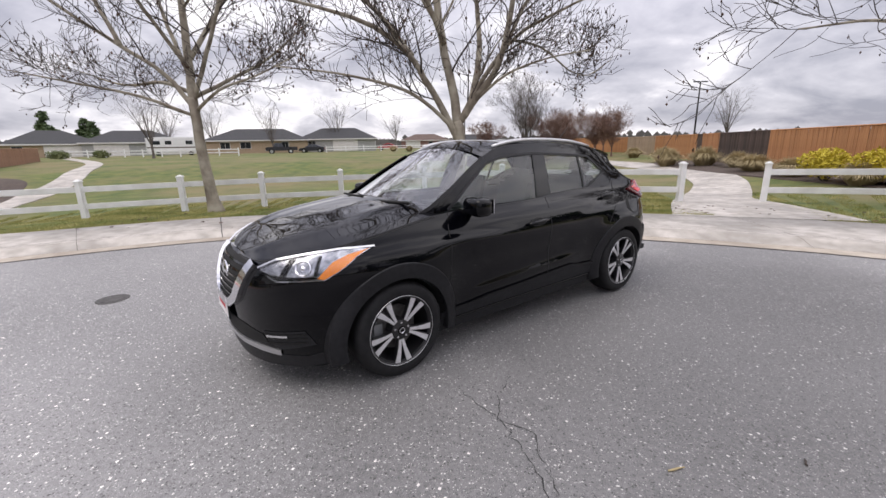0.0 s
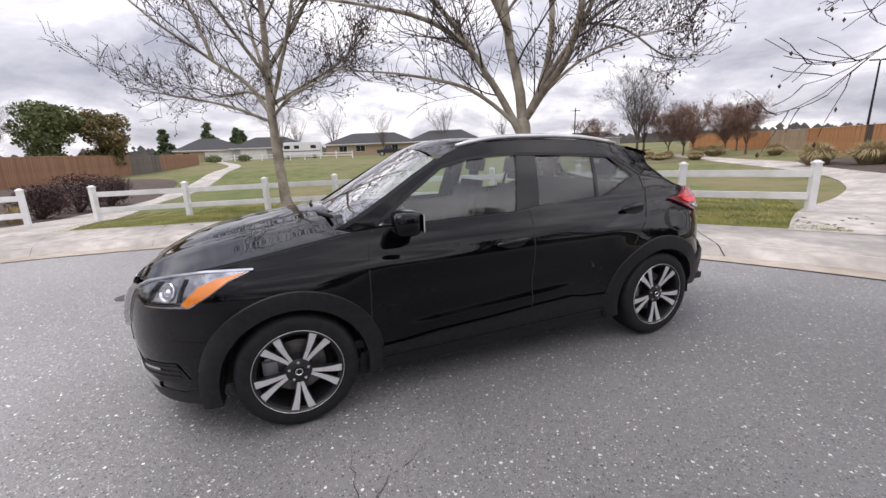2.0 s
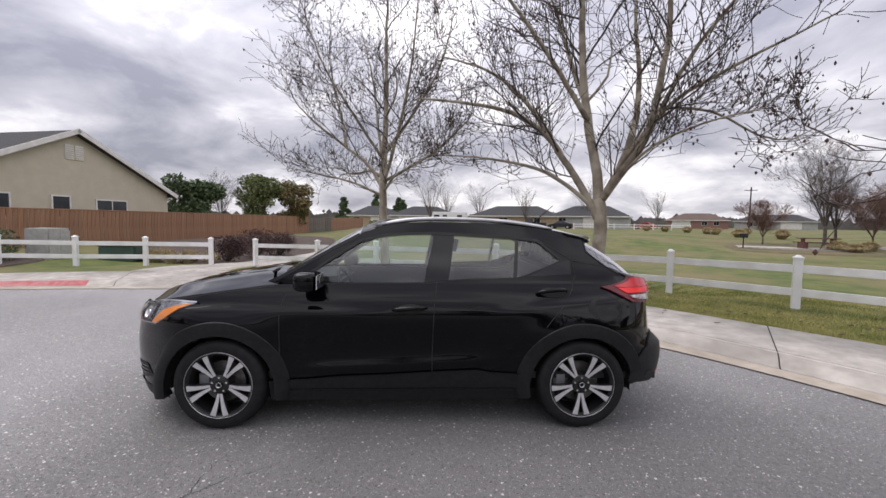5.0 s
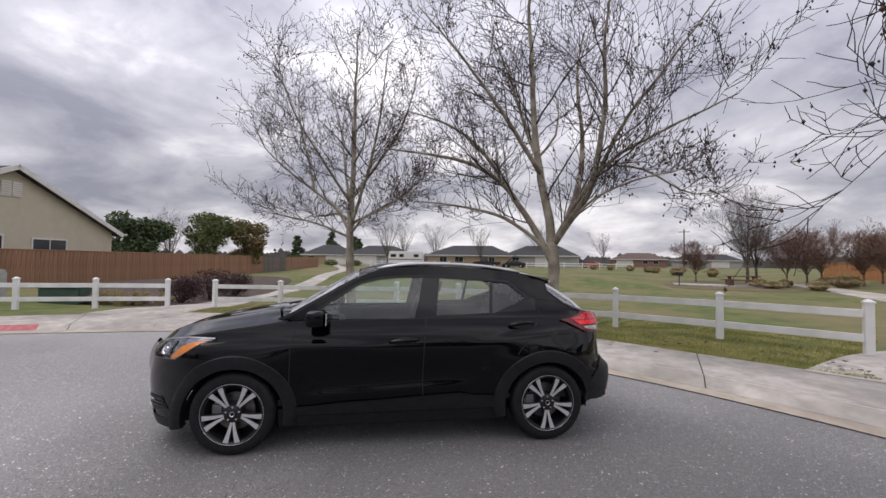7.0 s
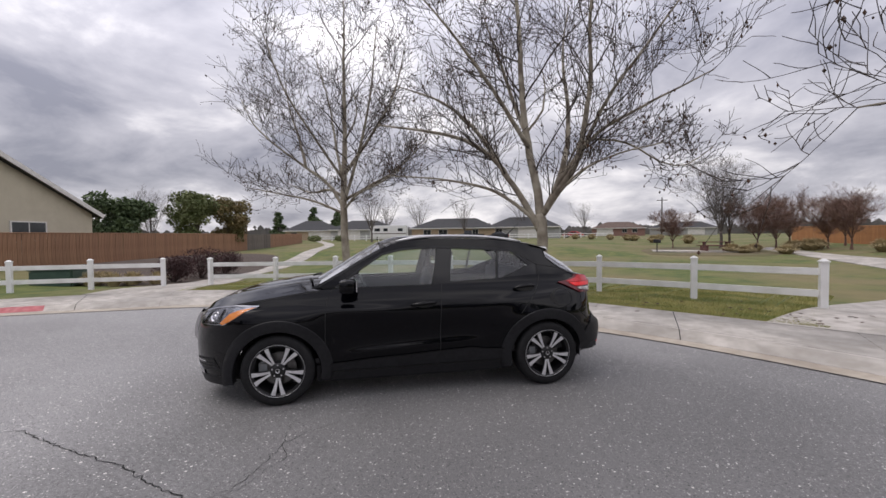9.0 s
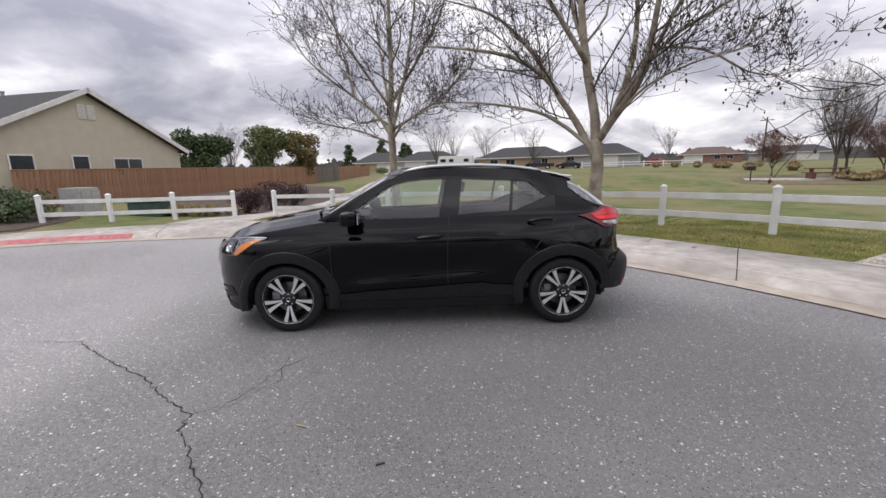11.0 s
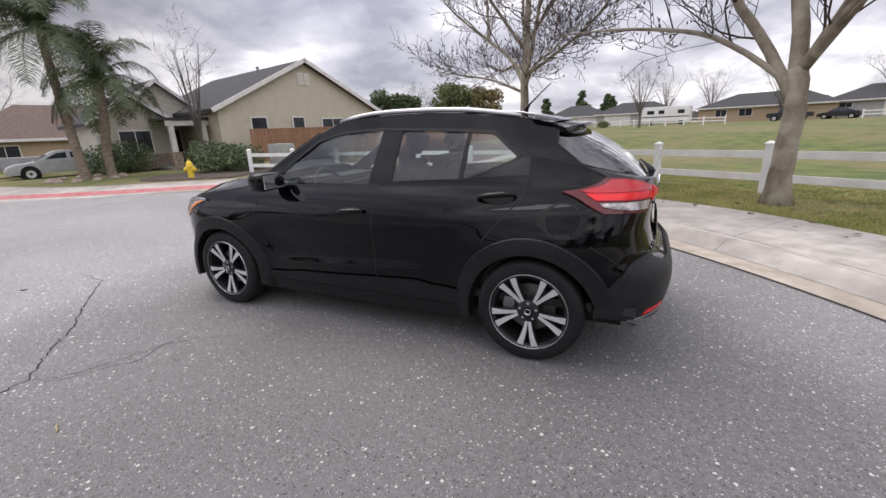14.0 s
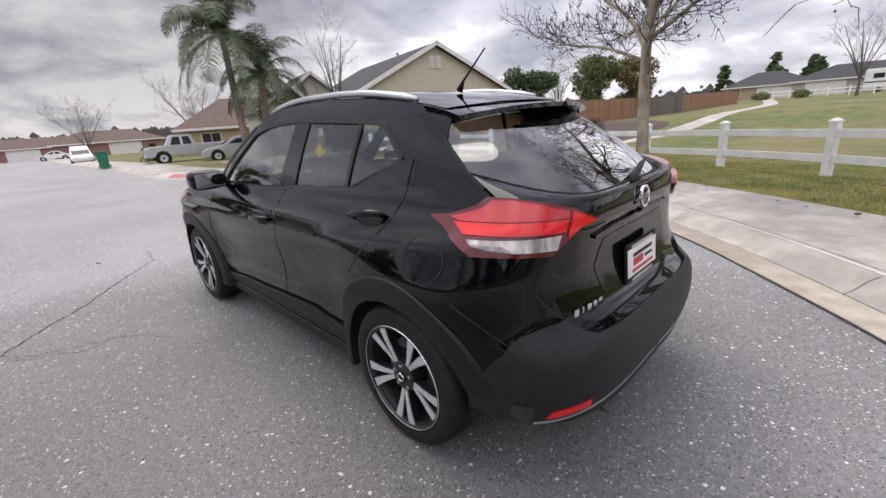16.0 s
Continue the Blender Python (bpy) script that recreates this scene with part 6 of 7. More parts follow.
def palm(at, trunk_pts, label, seed, fronds=26, length=2.3):
    rng = random.Random(seed)
    root = empty("palm_tree", pose(*at), label, "palm tree")
    n = len(trunk_pts)
    tube("trunk", curve(trunk_pts, 0.12), [0.20 + 0.012 * ((k % 2) * 2 - 1) - 0.05 * k / 60 for k in range(len(curve(trunk_pts, 0.12)))], M_PALMTRUNK, 12, root)
    top = Vector(trunk_pts[-1])
    for k in range(fronds):
        a, e = 2 * math.pi * k * 0.381966 + rng.uniform(-0.2, 0.2), rng.uniform(-0.2, 1.4)
        verts, faces = [], []
        L = length * rng.uniform(0.8, 1.1)
        d = Vector((math.cos(a) * math.cos(e), math.sin(a) * math.cos(e), math.sin(e)))
        p, pts = top.copy(), []
        for i in range(12):
            pts.append(p.copy())
            d = (d + Vector((0, 0, -0.10 - 0.025 * i))).normalized()
            p = p + d * (L / 11)
        tube_data(pts, [0.03 - 0.0023 * i for i in range(12)], 4, verts, faces)
        for i in range(1, 12):
            for sub in range(9):
                t = (i - 1 + sub / 9)
                q = pts[int(t)].lerp(pts[min(11, int(t) + 1)], t - int(t))
                dd = (pts[min(11, i + 1)] - pts[i - 1]).normalized()
                side = dd.cross(Vector((0, 0, 1)))
                side = side.normalized() if side.length > 0.01 else Vector((1, 0, 0))
                wl = 0.62 * math.sin(math.pi * (t + 1.2) / 13.5) * length / 2.3 * rng.uniform(0.7, 1.1)
                for sg in (1, -1):
                    way = (side * sg * 0.85 + dd * rng.uniform(0.35, 0.7) + Vector((0, 0, rng.uniform(-0.3, 0.15)))).normalized()
                    m = q + way * wl * 0.55
                    tip = m + (way + Vector((0, 0, -0.55 - rng.uniform(0, 0.5)))).normalized() * wl * 0.5
                    j = len(verts)
                    w = dd * 0.013
                    verts += [tuple(q - w), tuple(q + w), tuple(m + w), tuple(m - w), tuple(tip)]
                    faces += [(j, j + 1, j + 2, j + 3), (j + 3, j + 2, j + 4)]
        part("frond", pymesh("frond", verts, faces, M_PALM), None, root)
    return root


def tussock(at, w, h, material, label, seed, n=420, group="ornamental grasses"):
    rng = random.Random(seed)
    verts, faces = [], []
    for _ in range(n):
        a, r = rng.uniform(0, 6.28), w * 0.16 * math.sqrt(rng.random())
        b = Vector((r * math.cos(a), r * math.sin(a), -0.03))
        e = rng.random() ** 0.7
        out, up = w * 0.5 * e * rng.uniform(0.75, 1.05), h * rng.uniform(0.75, 1.08)
        c, sn = math.cos(a + rng.gauss(0, 0.3)), math.sin(a + rng.gauss(0, 0.3))
        mid = b + Vector((c * out * 0.55, sn * out * 0.55, up * (0.86 - 0.28 * e)))
        tip = b + Vector((c * out, sn * out, up * (1.0 - 0.72 * e * e)))
        s = Vector((-math.sin(a), math.cos(a), 0)) * 0.011 * max(1, h)
        i = len(verts)
        verts += [tuple(b - s), tuple(b + s), tuple(mid + s), tuple(mid - s), tuple(tip)]
        faces += [(i, i + 1, i + 2, i + 3), (i + 3, i + 2, i + 4)]
    ob = new("ornamental_grass", pymesh("ornamental_grass", verts, faces, material))
    ob.matrix_basis = pose(*at)
    return tagged(ob, label, "grass clump", group)


def on_land(x, y, dz=0.0):
    return (x, y, land_z(x, y) + dz)


# Board fences: each board its own piece.
def board_mesh(w, h, material, name="board"):
    bm = box(w - 0.008, 0.018, h, (0, 0, 0), 0.0)
    return finish(name, bm, material)


def board_fence(line, height, w, materials, label, base=None, rails=True, zs=None):
    root = empty("fence", pose(line[0][0], line[0][1], 0), label, "fence")
    o = Vector((line[0][0], line[0][1], 0))
    meshes = {}
    rng = random.Random(int(abs(line[0][0]) * 100))
    for i, (a, b) in enumerate(zip(line, line[1:])):
        A, B = Vector((*a, 0)), Vector((*b, 0))
        d = B - A
        n = max(1, int(d.length / w))
        ang = math.degrees(math.atan2(d.y, d.x))
        mt = materials[i]
        key = (mt.name, height)
        if key not in meshes:
            meshes[key] = board_mesh(w, height, mt)
        for k in range(n):
            p = A + d * ((k + 0.5) / n)
            z = (zs[i] + (zs[i + 1] - zs[i]) * (k + 0.5) / n) if zs else land_z(p.x, p.y)
            ob = new("board", meshes[key])
            ob.parent = root
            ob.matrix_basis = pose(p.x - o.x, p.y - o.y, z - 0.03 + rng.gauss(0, 0.008), rng.gauss(0, 0.3), 0, ang + rng.gauss(0, 0.4))
        za = zs[i] if zs else land_z(*a)
        zb = zs[i + 1] if zs else land_z(*b)
        tube("cap_rail", [(A.x - o.x, A.y - o.y, za + height - 0.02), (B.x - o.x, B.y - o.y, zb + height - 0.02)], 0.03, mt, 4, root, smooth=False)
    return root


board_fence([(-22.9, 4.5), (-24.9, 9.9), (-28.6, 18.3), (-33.3, 29.0)], 1.83, 0.20, [M_BROWNFENCE] * 3, "brown stained board fence about head height", zs=[0.02, 0.03, 0.02, 0.0])
board_fence([(-33.3, 29.0), (-36.2, 34.5), (-47.5, 51.0)], 1.75, 0.20, [M_GREYFENCE, M_BROWNFENCE], "board fence, first grey and weathered, then brown", zs=[0.0, 0.05, 0.2])
board_fence([(13.6, 9.5), (14.9, 15.5), (15.9, 20.5), (17.4, 26.5), (18.2, 29.5), (18.5, 30.6), (21.0, 41.5), (23.4, 53.0), (19.5, 66.0)], 1.83, 0.16,
            [M_TANFENCE, M_TANFENCE, M_DARKFENCE, M_TANFENCE, M_DARKFENCE, M_TANFENCE, M_PALEFENCE, M_TANFENCE], "orange-brown cedar board fence with one dark weathered stretch", zs=[0.1, 0.1, 0.1, 0.1, 0.1, 0.1, 0.15, 0.2, 0.3])


# Houses.
def prism_roof(L, W, rise, over, thick=0.16):
    """A gable roof: the ridge runs along x, from 0 to L; W across."""
    bm = bmesh.new()
    pr = [(-W / 2 - over, -over * rise / (W / 2)), (0, rise), (W / 2 + over, -over * rise / (W / 2)), (W / 2 + over, -over * rise / (W / 2) - thick), (0, rise - thick), (-W / 2 - over, -over * rise / (W / 2) - thick)]
    a = [bm.verts.new((-over, y, z)) for y, z in pr]
    b = [bm.verts.new((L + over, y, z)) for y, z in pr]
    for i in range(6):
        j = (i + 1) % 6
        bm.faces.new((a[i], a[j], b[j], b[i]))
    bm.faces.new((a[0], a[5], a[4], a[1]))
    bm.faces.new((a[1], a[4], a[3], a[2]))
    bm.faces.new((b[0], b[1], b[4], b[5]))
    bm.faces.new((b[1], b[2], b[3], b[4]))
    bmesh.ops.recalc_face_normals(bm, faces=bm.faces[:])
    return bm


def gable_walls(L, W, h, rise):
    bm = bmesh.new()
    pr = [(-W / 2, 0), (W / 2, 0), (W / 2, h), (0, h + rise), (-W / 2, h)]
    a = [bm.verts.new((0, y, z)) for y, z in pr]
    b = [bm.verts.new((L, y, z)) for y, z in pr]
    bm.faces.new(a[::-1])
    bm.faces.new(b)
    for i in (0, 1, 4):
        j = (i + 1) % 5
        bm.faces.new((a[i], a[j], b[j], b[i]))
    bmesh.ops.recalc_face_normals(bm, faces=bm.faces[:])
    return bm


def window(parent, m, w, h, pane_m=None, bars=1):
    """A framed window whose face looks along its own -x; the origin is the middle of its base."""
    win = part("window", box(0.06, w, h, (0, 0, 0)), M_WINDOW, parent, m=m)
    for nm, b in (("frame", box(0.10, 0.07, h + 0.14, (-0.01, -w / 2 - 0.03, -0.07))), ("frame", box(0.10, 0.07, h + 0.14, (-0.01, w / 2 + 0.03, -0.07))), ("frame", box(0.10, w, 0.07, (-0.01, 0, h))), ("sill", box(0.14, w + 0.1, 0.07, (-0.02, 0, -0.07)))):
        part(nm, b, M_TRIM, win)
    for k in range(bars):
        part("glazing_bar", box(0.08, 0.04, h, (-0.01, -w / 2 + w * (k + 1) / (bars + 1), 0)), M_TRIM, win)
    return win


# The beige house by the bend: gable end towards the road.
G0 = -0.15
house = empty("house", pose(-26.1, 8.4, G0, 0, 0, 203), "beige stucco bungalow with a dark shingle roof and white trim", "house")
part("wall", gable_walls(12.5, 11.6, 3.25, 2.75), M_STUCCO, house)
rf = part("roof", prism_roof(12.5, 11.6, 2.85, 0.35), M_SHINGLE, house, m=pose(0, 0, 3.35))
for sg in (1, -1):
    b = bmesh.new()
    p0, p1 = Vector((-0.40, sg * 6.2, 3.10)), Vector((-0.40, 0, 6.16))
    d = p1 - p0
    box(0.06, d.length + 0.1, 0.24, (0, 0, -0.14), 0, b)
    part("barge_board", b, M_TRIM, house, m=Matrix.Translation((p0 + p1) / 2) @ Matrix.Rotation(-sg * math.atan2(d.z, abs(d.y)), 4, "X"))
for y in (-0.25, 0.25):
    v = part("gable_vent", box(0.06, 0.42, 0.75, (-0.03, y, 4.65)), M_TRIM, house)
    for k in range(6):
        part("louvre", box(0.05, 0.36, 0.03, (-0.06, y, 4.72 + 0.11 * k)), M_STUCCO, v)
for y, w, h in ((3.45, 0.95, 1.05), (0.75, 0.80, 1.05), (-1.95, 1.75, 0.95)):
    window(house, pose(-0.02, y, 1.62), w, h, bars=1 if w > 1.2 else 0)
# Front wing and porch on the street side.
def front_gable(x, y, L, W, h, rise):
    """A gabled wing whose clad front looks along the house's -x."""
    wing = part("wing_wall", gable_walls(L, W, h, rise), M_SIDING, house, m=pose(x, y, 0))
    part("wing_roof", prism_roof(L, W, rise + 0.08, 0.35), M_SHINGLE, house, m=pose(x, y, h + 0.08))
    k = 0
    while 0.2 * k < h + rise - 0.3:
        z = 0.2 * k
        w = W if z < h - 0.2 else W * max(0.05, 1 - (z + 0.2 - h) / rise)
        part("siding_board", box(0.03, w - 0.04, 0.185, (-0.02, 0, z + 0.005)), M_SIDING, wing)
        k += 1
    for sg in (1, -1):
        p0, p1 = Vector((-0.39, sg * (W / 2 + 0.35), h - 0.35 * rise / (W / 2))), Vector((-0.39, 0, h + rise + 0.06))
        d = p1 - p0
        part("barge_board", box(0.06, d.length + 0.08, 0.2, (0, 0, -0.08)), M_TRIM, wing, m=Matrix.Translation((p0 + p1) / 2) @ Matrix.Rotation(-sg * math.atan2(d.z, abs(d.y)), 4, "X"))
        part("corner_board", box(0.05, 0.12, h, (-0.03, sg * (W / 2 - 0.06), 0)), M_TRIM, wing)
    return wing


front_gable(3.7, 8.9, 6.0, 3.6, 2.8, 1.2)
front_gable(5.4, 6.9, 5.5, 5.6, 2.9, 2.1)
window(house, pose(3.66, 8.9, 0.95), 1.5, 1.2)
part("stone_base", box(0.12, 3.6, 0.85, (3.62, 8.9, 0), 0.02), M_STONE, house)
part("porch_roof", box(4.3, 2.4, 0.16, (3.4, 6.9, 2.62), 0.02), M_SHINGLE, house)
part("porch_beam", box(0.16, 2.3, 0.28, (1.4, 6.9, 2.34), 0.01), M_TRIM, house)
for y in (6.1, 7.8):
    part("porch_post", box(0.24, 0.24, 2.36, (1.4, y, 0), 0.015), M_TRIM, house)
    part("stone_base", box(0.5, 0.5, 0.95, (1.4, y, 0), 0.03), M_STONE, house)
part("porch_floor", box(4.2, 2.4, 0.12, (3.3, 6.9, 0)), M_PAVE, house)
part("front_door", box(0.06, 1.0, 2.1, (5.35, 6.5, 0.1)), M_CLAD, house)
part("chimney_pipe", lathe([(0.09, 0), (0.09, 0.6), (0.12, 0.6), (0.12, 0.68), (0.0, 0.7)], 12), M_STEEL, house, m=pose(6.5, -0.6, 5.9))

# Beside the house: cabinet, box, hydrant, hedges.
b = box(0.95, 0.75, 1.12, (0, 0, 0), 0.03)
cab = tagged(new("utility_cabinet", finish("utility_cabinet", b, M_PAVE)), "pale grey utility cabinet behind the white fence", "cabinet")
cab.matrix_basis = pose(*on_land(-17.3, 5.3, -0.05), 0, 0, 30)
for y in (-0.2, 0.2):
    part("cabinet_door", box(0.02, 0.36, 0.95, (0.48, y, 0.08), 0.005), M_PAVE, cab)
cab = tagged(new("utility_box", finish("utility_box", box(1.3, 1.0, 0.62, (0, 0, 0), 0.05), M_GREENBOX)), "low green transformer box in the planting", "utility box")
cab.matrix_basis = pose(*on_land(-16.4, 7.3, -0.05), 0, 0, 40)
part("lid", box(1.36, 1.06, 0.08, (0, 0, 0.6), 0.02), M_GREENBOX, cab)

hyd = empty("fire_hydrant", pose(-15.3, 1.62, land_z(-15.3, 1.62) - 0.02, 0, 0, -30), "bright yellow fire hydrant on the verge", "fire hydrant")
part("barrel", lathe([(0.15, 0), (0.15, 0.05), (0.11, 0.06), (0.105, 0.45), (0.14, 0.46), (0.14, 0.50), (0.115, 0.51), (0.11, 0.60), (0.07, 0.68), (0.03, 0.70), (0.03, 0.75), (0, 0.75)], 20), M_YELLOW, hyd, smooth=True)
for a in (0, 90, 180):
    part("outlet", lathe([(0.075, 0.08), (0.075, 0.16), (0.085, 0.16), (0.085, 0.20), (0.03, 0.21), (0.03, 0.24), (0, 0.24)], 14, "y"), M_YELLOW, hyd, m=pose(0, 0, 0.38, 0, 0, a))

shrub("hedge_bush", on_land(-17.9, 2.9), [((0, 0, 0.6), (1.5, 1.3, 0.65)), ((1.0, 0.8, 0.55), (1.0, 0.9, 0.6)), ((-0.9, -0.6, 0.7), (1.0, 1.0, 0.7))], M_LEAF, "dense dark green rounded hedge beside the hydrant", 9000, 0.055, 5)
shrub("hedge_bush", on_land(-24.6, -1.6), [((0, 0, 0.8), (1.3, 1.3, 0.9)), ((0.9, -0.9, 0.7), (1.1, 1.1, 0.8))], M_LEAF, "dark green bush in front of the porch", 5000, 0.06, 6)
for k, (x, y, s) in enumerate(((-15.0, 10.5, 0.95), (-16.2, 12.5, 1.2), (-17.6, 14.8, 1.05))):
    shrub("hedge_bush", on_land(x, y), [((0, 0, 0.62 * s), (0.75 * s, 0.75 * s, 0.62 * s)), ((0.3 * s, 0.2 * s, 0.75 * s), (0.6 * s, 0.6 * s, 0.5 * s))], M_HEDGE, "clipped dark purple hedge bush on bark mulch", 4200, 0.04, 40 + k)
rng = random.Random(3)
for k in range(9):
    x, y = -13.4 - rng.uniform(0, 2.4), 6.9 + rng.uniform(0.3, 2.2)
    tussock(on_land(x - 0.6, y + 0.5), 0.9, 0.6, M_TUSSOCK, "straw-coloured ornamental grass behind the white fence", 60 + k, 260)
palm(on_land(-20.6, -2.7), [(0, 0, -0.2), (-0.3, -0.15, 1.6), (-0.6, -0.3, 3.6), (-0.85, -0.4, 6.3)], "feathery palm with a rough grey trunk", 7, 30, 4.0)
palm(on_land(-21.2, -1.85), [(0, 0, -0.2), (-0.1, 0.0, 1.2), (0.1, 0.25, 2.6), (0.05, 0.35, 4.3)], "shorter feathery palm leaning beside a taller one", 8, 20, 3.2)
far_bare_tree(on_land(-23.6, 2.0), 6.6, 1.3, "slim bare young tree in front of the house", 71, depth=4, n=0.5)
rng = random.Random(12)
for k in range(12):
    a = 2 * math.pi * k / 12
    bm = bmesh.new()
    bmesh.ops.create_icosphere(bm, subdivisions=2, radius=0.2)
    for v in bm.verts:
        v.co *= 1 + 0.3 * noise.noise(v.co * 6 + Vector((k, 0, 0)))
        v.co.z *= 0.6
    ob = tagged(new("rock", finish("rock", bm, M_STONE)), "rounded brown stone edging the palm bed", "rock", "stones round the palms")
    x, y = -20.9 + 1.9 * math.cos(a), -2.7 + 1.3 * math.sin(a)
    ob.matrix_basis = pose(*on_land(x, y, 0.02), 0, 0, 40 * k)


# Vehicles further off.
def simple_car(at, yaw, L, W, H, material, label, pickup=False, seed=0, group=""):
    c = empty("car" if not pickup else "pickup_truck", pose(*at, 0, 0, yaw), label, "car" if not pickup else "pickup truck", group)
    if pickup:
        side = [(-L / 2, 0.50), (-L / 2, 1.10), (-0.35, 1.12), (-0.30, 1.14), (L / 2 - 1.30, 1.14), (L / 2 - 0.25, 1.08), (L / 2, 0.98), (L / 2, 0.46)]
        cab = [(-0.30, 1.05), (-0.10, H), (1.05, H), (L / 2 - 1.2, 1.08)]
        win = [[(-0.12, 1.12), (0.0, H - 0.09), (0.46, H - 0.09), (0.46, 1.12)], [(0.54, 1.12), (0.54, H - 0.09), (1.0, H - 0.09), (L / 2 - 1.42, 1.12)]]
    else:
        side = [(-L / 2, 0.35), (-L / 2, 0.82), (-L / 2 + 0.2, 0.95), (-0.8, 0.98), (0.9, 0.92), (L / 2 - 0.3, 0.76), (L / 2, 0.60), (L / 2, 0.28)]
        cab = [(-L / 2 + 0.55, 0.95), (-0.75, H - 0.05), (-0.1, H), (0.35, H - 0.05), (1.2, 0.90)]
        win = [[(-1.2, 0.98), (-0.75, H - 0.12), (-0.2, H - 0.08), (-0.2, 0.97)], [(-0.12, 0.97), (-0.12, H - 0.08), (0.3, H - 0.12), (0.95, 0.95)]]

    def slab(poly, w, w2=None):
        bm = bmesh.new()
        w2 = w2 or w
        zs_ = [p[1] for p in poly]
        lo, hi = min(zs_), max(zs_)
        f = lambda z: w + (w2 - w) * (z - lo) / max(1e-6, hi - lo)
        a = [bm.verts.new((x, f(z) / 2, z)) for x, z in poly]
        b2 = [bm.verts.new((x, -f(z) / 2, z)) for x, z in poly]
        bm.faces.new(a)
        bm.faces.new(b2[::-1])
        for i in range(len(poly)):
            j = (i + 1) % len(poly)
            bm.faces.new((a[i], b2[i], b2[j], a[j]))
        bmesh.ops.recalc_face_normals(bm, faces=bm.faces[:])
        bmesh.ops.bevel(bm, geom=bm.edges[:], offset=0.04, segments=2, affect="EDGES")
        return bm
    part("body", slab(side, W), material, c, smooth=False)
    part("cabin", slab(cab, W * 0.96, W * 0.78), material, c)
    for poly in win:
        part("side_window", slab(poly, W * 0.955, W * 0.81), M_WINDOW, c)
    fx = [p for p in cab][-1][0]
    part("windscreen", box(0.05, W * 0.78, 0.52, (0, 0, 0), 0.01), M_WINDOW, c, m=pose(fx - 0.06, 0, cab[-1][1] + 0.04, 0, -math.degrees(math.atan2(cab[-1][0] - cab[-2][0], cab[-2][1] - cab[-1][1])), 0))
    r = 0.37 if pickup else 0.31
    wx = (L / 2 - 0.95, -L / 2 + 1.15) if pickup else (L / 2 - 0.85, -L / 2 + 0.85)
    for x in wx:
        for sg in (1, -1):
            part("wheel_arch", lathe([(0.0, 0.012 * sg), (r + 0.07, 0.012 * sg), (r + 0.085, -0.02 * sg)], 24, "y"), M_RUBBER, c, m=pose(x, sg * W / 2, r + 0.02))
            wl = part("wheel", lathe([(r * 0.62, 0.10), (r * 0.95, 0.10), (r, 0.06), (r, -0.06), (r * 0.95, -0.10), (r * 0.62, -0.10)], 24, "y"), M_RUBBER, c, m=pose(x, sg * (W / 2 - 0.065), r))
            part("rim", lathe([(0.0, 0.06 * sg), (r * 0.3, 0.085 * sg), (r * 0.63, 0.09 * sg)], 16, "y"), M_ALLOY, wl)
    for sg in (1, -1):
        part("headlight", box(0.05, 0.38, 0.14, (L / 2 - 0.01, sg * (W / 2 - 0.28), side[-2][1] - 0.17), 0.02), M_LAMPIN, c)
        part("tail_light", box(0.05, 0.2, 0.2, (-L / 2 + 0.0, sg * (W / 2 - 0.15), side[1][1] - 0.25), 0.02), M_RED, c)
    part("bumper", box(0.12, W * 0.98, 0.2, (L / 2 - 0.02, 0, 0.34 if not pickup else 0.42), 0.03), M_SILVER if pickup else material, c)
    return c


M_CARSILVER = mat("silver_car_paint", (0.42, 0.43, 0.45), (0.50, 0.51, 0.53), 3, 0.3, metal=0.4)
M_CARWHITE = mat("white_car_paint", (0.70, 0.70, 0.70), (0.76, 0.76, 0.76), 3, 0.3)
M_CARRED = mat("red_car_paint", (0.40, 0.03, 0.03), (0.48, 0.05, 0.05), 3, 0.3)
M_CARDARK = mat("dark_car_paint", (0.02, 0.02, 0.025), (0.03, 0.03, 0.04), 3, 0.3)
gz = lambda x, y: max(land_z(x, y), street_z(x, y) + 0.01)
simple_car((-28.2, -8.6, gz(-28.2, -8.6) - 0.05), -62, 5.3, 1.9, 1.78, M_CARSILVER, "silver extended-cab pickup truck on a driveway", True)
simple_car((-25.9, -4.6, gz(-25.9, -4.6) - 0.05), -70, 4.6, 1.75, 1.42, M_CARSILVER, "silver saloon car parked beside the pickup")
simple_car((-47.5, -27.3, street_z(-47.5)), 33, 4.7, 1.85, 1.75, M_CARWHITE, "white car seen from the front far down the street")
simple_car((-77, -49.5, street_z(-77)), -60, 4.5, 1.8, 1.5, M_CARWHITE, "white car parked far down the street")

binroot = empty("wheelie_bin", pose(-27.2, -13.6, street_z(-27.2) + 0.05, 0, 0, 30), "green plastic wheelie bin at the kerb", "bin")
bm = bmesh.new()
r = bmesh.ops.create_cube(bm, size=1)
for v in r["verts"]:
    f = 1.0 if v.co.z > 0 else 0.78
    v.co = Vector((v.co.x * 0.75 * f, v.co.y * 0.62 * f, (v.co.z + 0.5) * 1.0))
part("body", bm, M_BIN, binroot)
part("lid", box(0.82, 0.68, 0.08, (0, 0, 1.0), 0.02), M_BIN, binroot)
for sg in (1, -1):
    part("wheel", lathe([(0.0, 0.03), (0.11, 0.03), (0.11, -0.03), (0.0, -0.03)], 14, "y"), M_RUBBER, binroot, m=pose(-0.28, sg * 0.3, 0.11))


